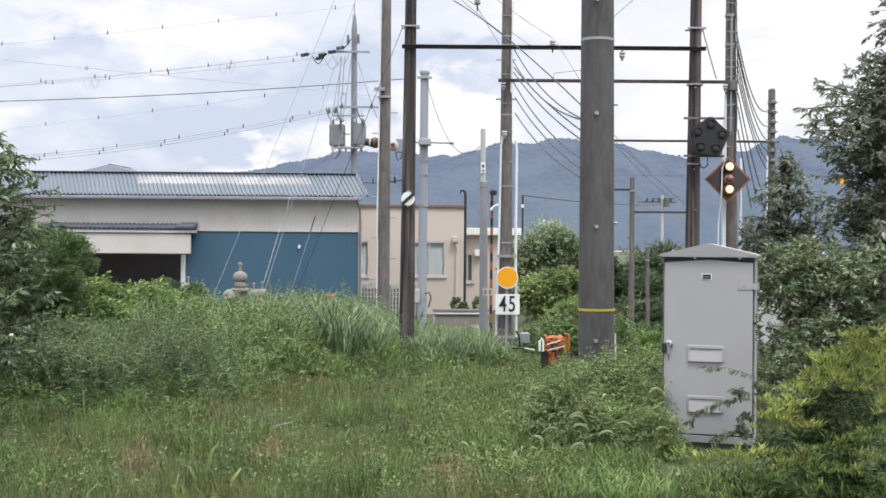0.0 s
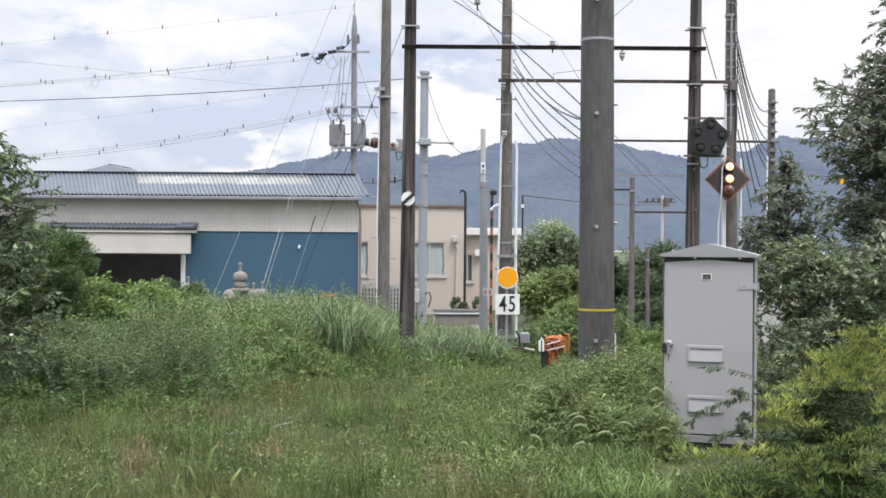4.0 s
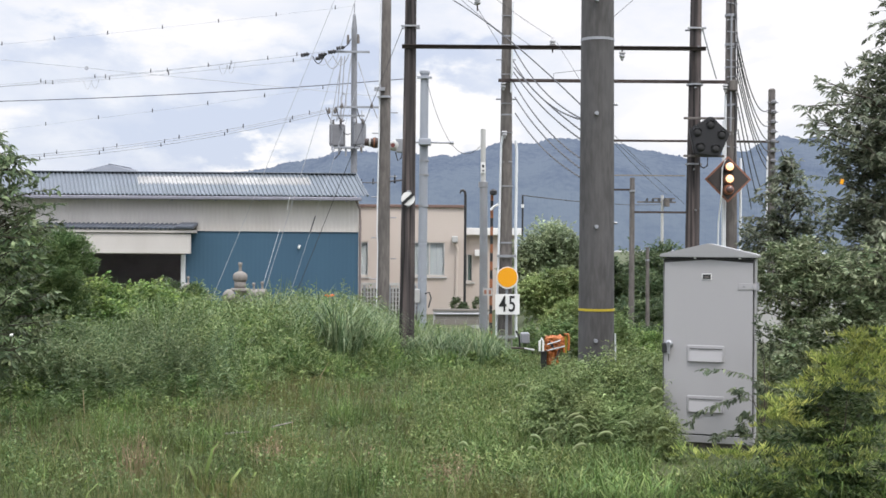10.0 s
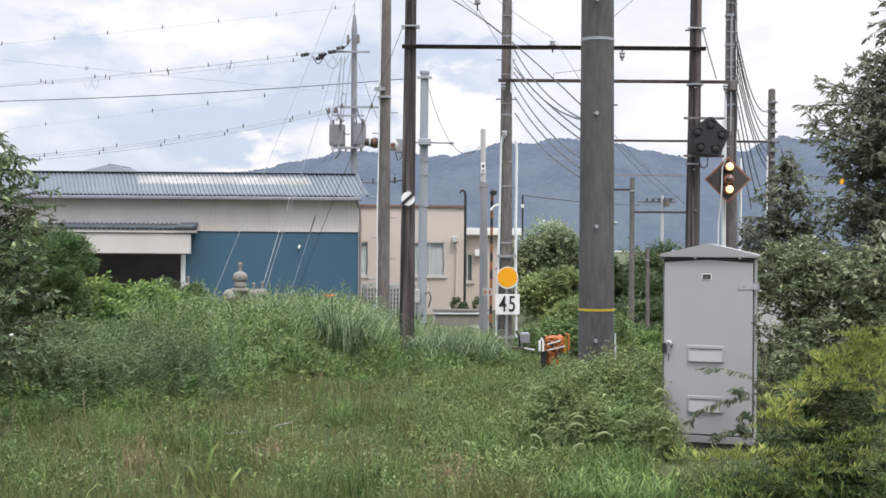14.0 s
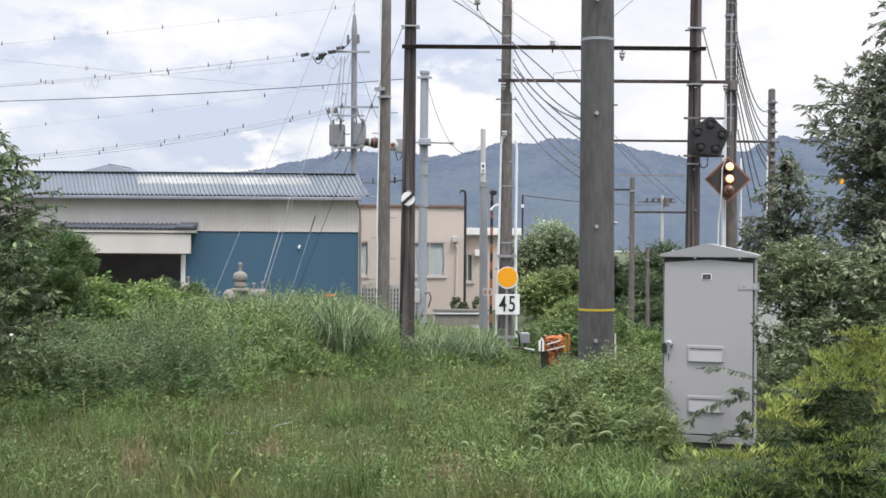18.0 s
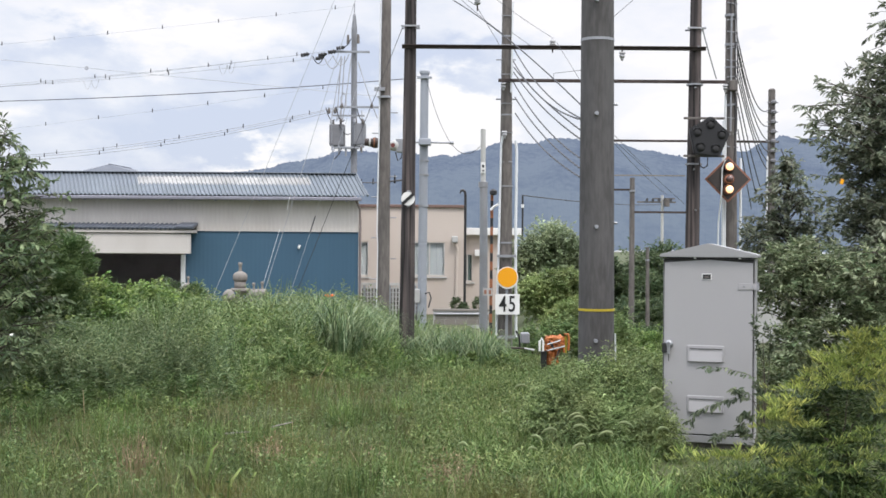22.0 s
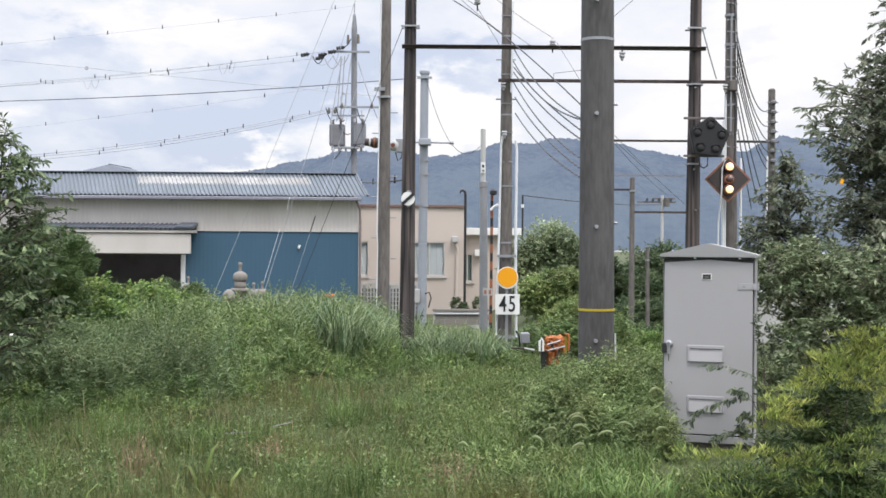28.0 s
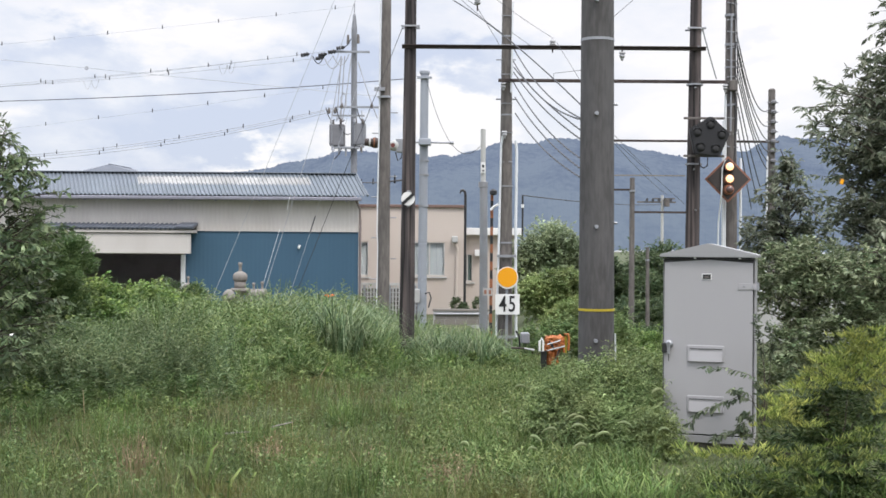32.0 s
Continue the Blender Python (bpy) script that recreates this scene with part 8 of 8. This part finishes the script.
def make_nandina():
    """Tiers of fronds with upright pointed leaflets over a hollow inside; lower and inner leaves carry its shade in
    their colour.
    """
    rng = np.random.default_rng(76)

    def tier_leaves(tiers, dense):
        P_, D_, U_, L_ = [], [], [], []
        for c, hw, hd, dz in tiers:
            n = max(5, int(dense * hw * hd * 400))
            root = np.array(c) + np.stack([rng.uniform(-1, 1, n) * hw, rng.uniform(-1, 1, n) * hd, rng.normal(scale=dz, size=n)], 1)
            root[:, 2] += 0.03 * np.sin(root[:, 0] * 23.0 + c[2] * 9) - 0.25 * (root[:, 0] - c[0]) ** 2 / max(hw, 0.1)
            a = rng.uniform(0, 2 * np.pi, n)
            out = np.stack([np.cos(a), np.sin(a) - 0.5, rng.uniform(-0.1, 0.25, n)], 1)
            out = unit(out)
            per = 9
            t = np.tile(np.linspace(0.1, 1.0, per), n)
            O = np.repeat(out, per, 0)
            side = unit(np.cross(O, np.array([[0, 0, 1.0]])) + 1e-3) * np.tile(np.where(np.arange(per) % 2 == 0, 1.0, -1.0), n)[:, None]
            p = np.repeat(root, per, 0) + O * (t * 0.13)[:, None]
            d = O * 0.55 + side * 0.55 + np.array([[0, 0, 0.95]]) + rng.normal(scale=0.24, size=p.shape)
            P_.append(p)
            D_.append(d)
            U_.append(-O + np.array([[0, -0.6, 0.5]]) + rng.normal(scale=0.25, size=p.shape))
            L_.append(0.064 * rng.uniform(0.65, 1.15, len(p)))
        return np.concatenate(P_), np.concatenate(D_), np.concatenate(U_), np.concatenate(L_)

    foot = (2.871, 9.1, 0.0)
    th = thing("nandina_bush", foot, "yellow-green bush with tiers of pointed leaflets", "bush")
    part("stems", limb_bm(foot, [(3.133, 9.4, 0.888), (2.786, 9.4, 0.667), (3.273, 9.3, 0.857), (2.53, 9.1, 0.453), (3.135, 8.9, 0.491)], 0.014, rng, 0.3), M_bark, th)
    groups = [((3.179, 9.4, 0.583), [((3.055, 9.3, 1.132), 0.13, 0.16, 0.02), ((3.274, 9.25, 1.173), 0.13, 0.18, 0.025), ((3.133, 9.15, 1.066), 0.17, 0.16, 0.02), ((3.10, 9.3, 1.20), 0.10, 0.14, 0.02), ((3.27, 9.3, 1.25), 0.12, 0.14, 0.02), ((3.38, 9.2, 1.18), 0.10, 0.14, 0.02), ((2.96, 9.35, 1.10), 0.08, 0.12, 0.02), ((3.06, 9.3, 1.27), 0.06, 0.10, 0.02), ((3.2, 9.3, 1.31), 0.08, 0.12, 0.02), ((3.36, 9.25, 1.30), 0.08, 0.12, 0.02)], 0.9, M_nandina),
              ((3.24, 9.2, 0.528), [((3.258, 9.0, 1.01), 0.12, 0.16, 0.03), ((3.233, 8.95, 0.878), 0.11, 0.14, 0.03)], 0.8, M_nandina),
              ((2.844, 9.3, 0.422), [((2.914, 9.4, 0.982), 0.13, 0.16, 0.02), ((2.734, 9.35, 0.891), 0.11, 0.15, 0.02), ((3.013, 9.3, 0.942), 0.12, 0.12, 0.015)], 0.8, M_nandina),
              ((2.686, 9.2, 0.352), [((2.59, 9.25, 0.794), 0.13, 0.15, 0.02), ((2.465, 9.15, 0.708), 0.13, 0.15, 0.015), ((2.634, 9.1, 0.674), 0.12, 0.12, 0.015)], 0.9, M_nandina),
              ((2.559, 8.9, 0.239), [((1.945, 8.85, 0.46), 0.19, 0.08, 0.010), ((2.276, 8.85, 0.48), 0.22, 0.10, 0.014)], 1.1, M_nandina),
              ((2.612, 8.8, 0.218), [((2.57, 8.8, 0.45), 0.17, 0.12, 0.014), ((2.178, 8.7, 0.345), 0.24, 0.08, 0.008), ((2.086, 8.65, 0.203), 0.2, 0.08, 0.008)], 1.0, M_nandina_half_shade),
              ((2.857, 8.8, 0.261), [((2.838, 8.85, 0.555), 0.10, 0.10, 0.012), ((2.783, 8.7, 0.401), 0.17, 0.1, 0.012), ((2.632, 8.6, 0.266), 0.14, 0.06, 0.012)], 0.9, M_nandina_half_shade),
              ((3.026, 8.7, 0.281), [((3.081, 8.75, 0.63), 0.12, 0.12, 0.02), ((3.007, 8.65, 0.5), 0.15, 0.1, 0.015), ((3.016, 8.5, 0.36), 0.10, 0.05, 0.015)], 0.8, M_nandina_half_shade)]
    for k, (root, tiers, sway, mat) in enumerate(groups):
        for tier in tiers:
            p, d, u, L = tier_leaves([tier], 2.9)
            leafy_branch(th, "branch", root, p, d, u, L, L * 0.15, mat, [], sway * 1.8, 176 + k)
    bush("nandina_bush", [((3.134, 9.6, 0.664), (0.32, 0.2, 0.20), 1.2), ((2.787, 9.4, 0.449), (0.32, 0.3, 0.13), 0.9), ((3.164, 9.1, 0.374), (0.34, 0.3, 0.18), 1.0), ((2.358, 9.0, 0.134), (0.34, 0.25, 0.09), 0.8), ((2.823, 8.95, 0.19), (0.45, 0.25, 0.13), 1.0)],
         50, 6, 0.10, 8, 0.065, 0.018, M_nandina_deep_shade, "lower leaves of a dense bush, shade in their colour", "bush", 77, foot=(foot[0], 9.2, 0.0))


make_nandina()
# ---------------------------------------------------------------- movement
HALF = 7.0 / 12.0


def motions():
    # the two lower lamps change over every 7/12 s
    for i, ob in enumerate(lamp_turn):
        base = ob.matrix_basis.translation.copy()
        lit_first = i == 1
        turn = 0.0 if lit_first else 180.0
        rows = [(0.0, Matrix.Translation(base) @ pose(0, 0, 0, 0, 0, turn))]
        k = 0
        while True:
            t = 1.0 / 6.0 + k * HALF
            if t + 0.06 > 32.0:
                break
            for dt, a in ((-0.067, 0), (-0.033, 35), (0.0, 85), (0.033, 140), (0.067, 180)):
                rows.append((t + dt, Matrix.Translation(base) @ pose(0, 0, 0, 0, 0, turn + a)))
            turn += 180.0
            k += 1
        rows.append((32.0, Matrix.Translation(base) @ pose(0, 0, 0, 0, 0, turn)))
        walk(ob, rows)
    # branches in a light wind
    for ob, root, amount, seed in swaying:
        rows = []
        t = 0.0
        while t <= 32.001:
            a = math.sin(t * 1.9 + seed) * 0.5 + math.sin(t * 3.3 + seed * 2.3) * 0.3 + math.sin(t * 0.21 + seed * 0.7) * 0.9
            b = math.sin(t * 2.3 + seed * 1.3) * 0.5 + math.sin(t * 0.6 + seed) * 0.5
            rows.append((t, Matrix.Translation(root) @ pose(0, 0, 0, 0.5 * amount * b, amount * a, 0.4 * amount * b)))
            t += 0.4
        walk(ob, rows)
    # the young tree leans over in a gust and stays bent
    home = left_tree.matrix_basis.copy()
    walk(left_tree, [(t, home @ pose(0, 0, 0, 0, a, 0)) for t, a in ((0.0, 0.0), (4.0, 0.3), (8.0, -0.1), (12.0, 0.2), (16.0, 0.0), (18.0, 0.4), (19.0, 1.8), (20.0, 2.5), (22.0, 2.3), (25.0, 2.1), (26.5, 2.6), (27.5, 3.3), (28.3, 2.6), (30.0, 2.7), (32.0, 2.5))])
    # grass heads and silver grass nod a little
    for i, ob in enumerate(foxtail_list + reed_list):
        home = ob.matrix_basis.copy()
        amp = 2.2 if i < len(foxtail_list) else 0.7
        rows = []
        for q in range(41):
            t = 0.8 * q
            rows.append((t, home @ pose(0, 0, 0, amp * math.sin(t * 1.5 + i * 1.9), amp * math.sin(t * 1.1 + i * 2.7), 0)))
        walk(ob, rows)


motions()
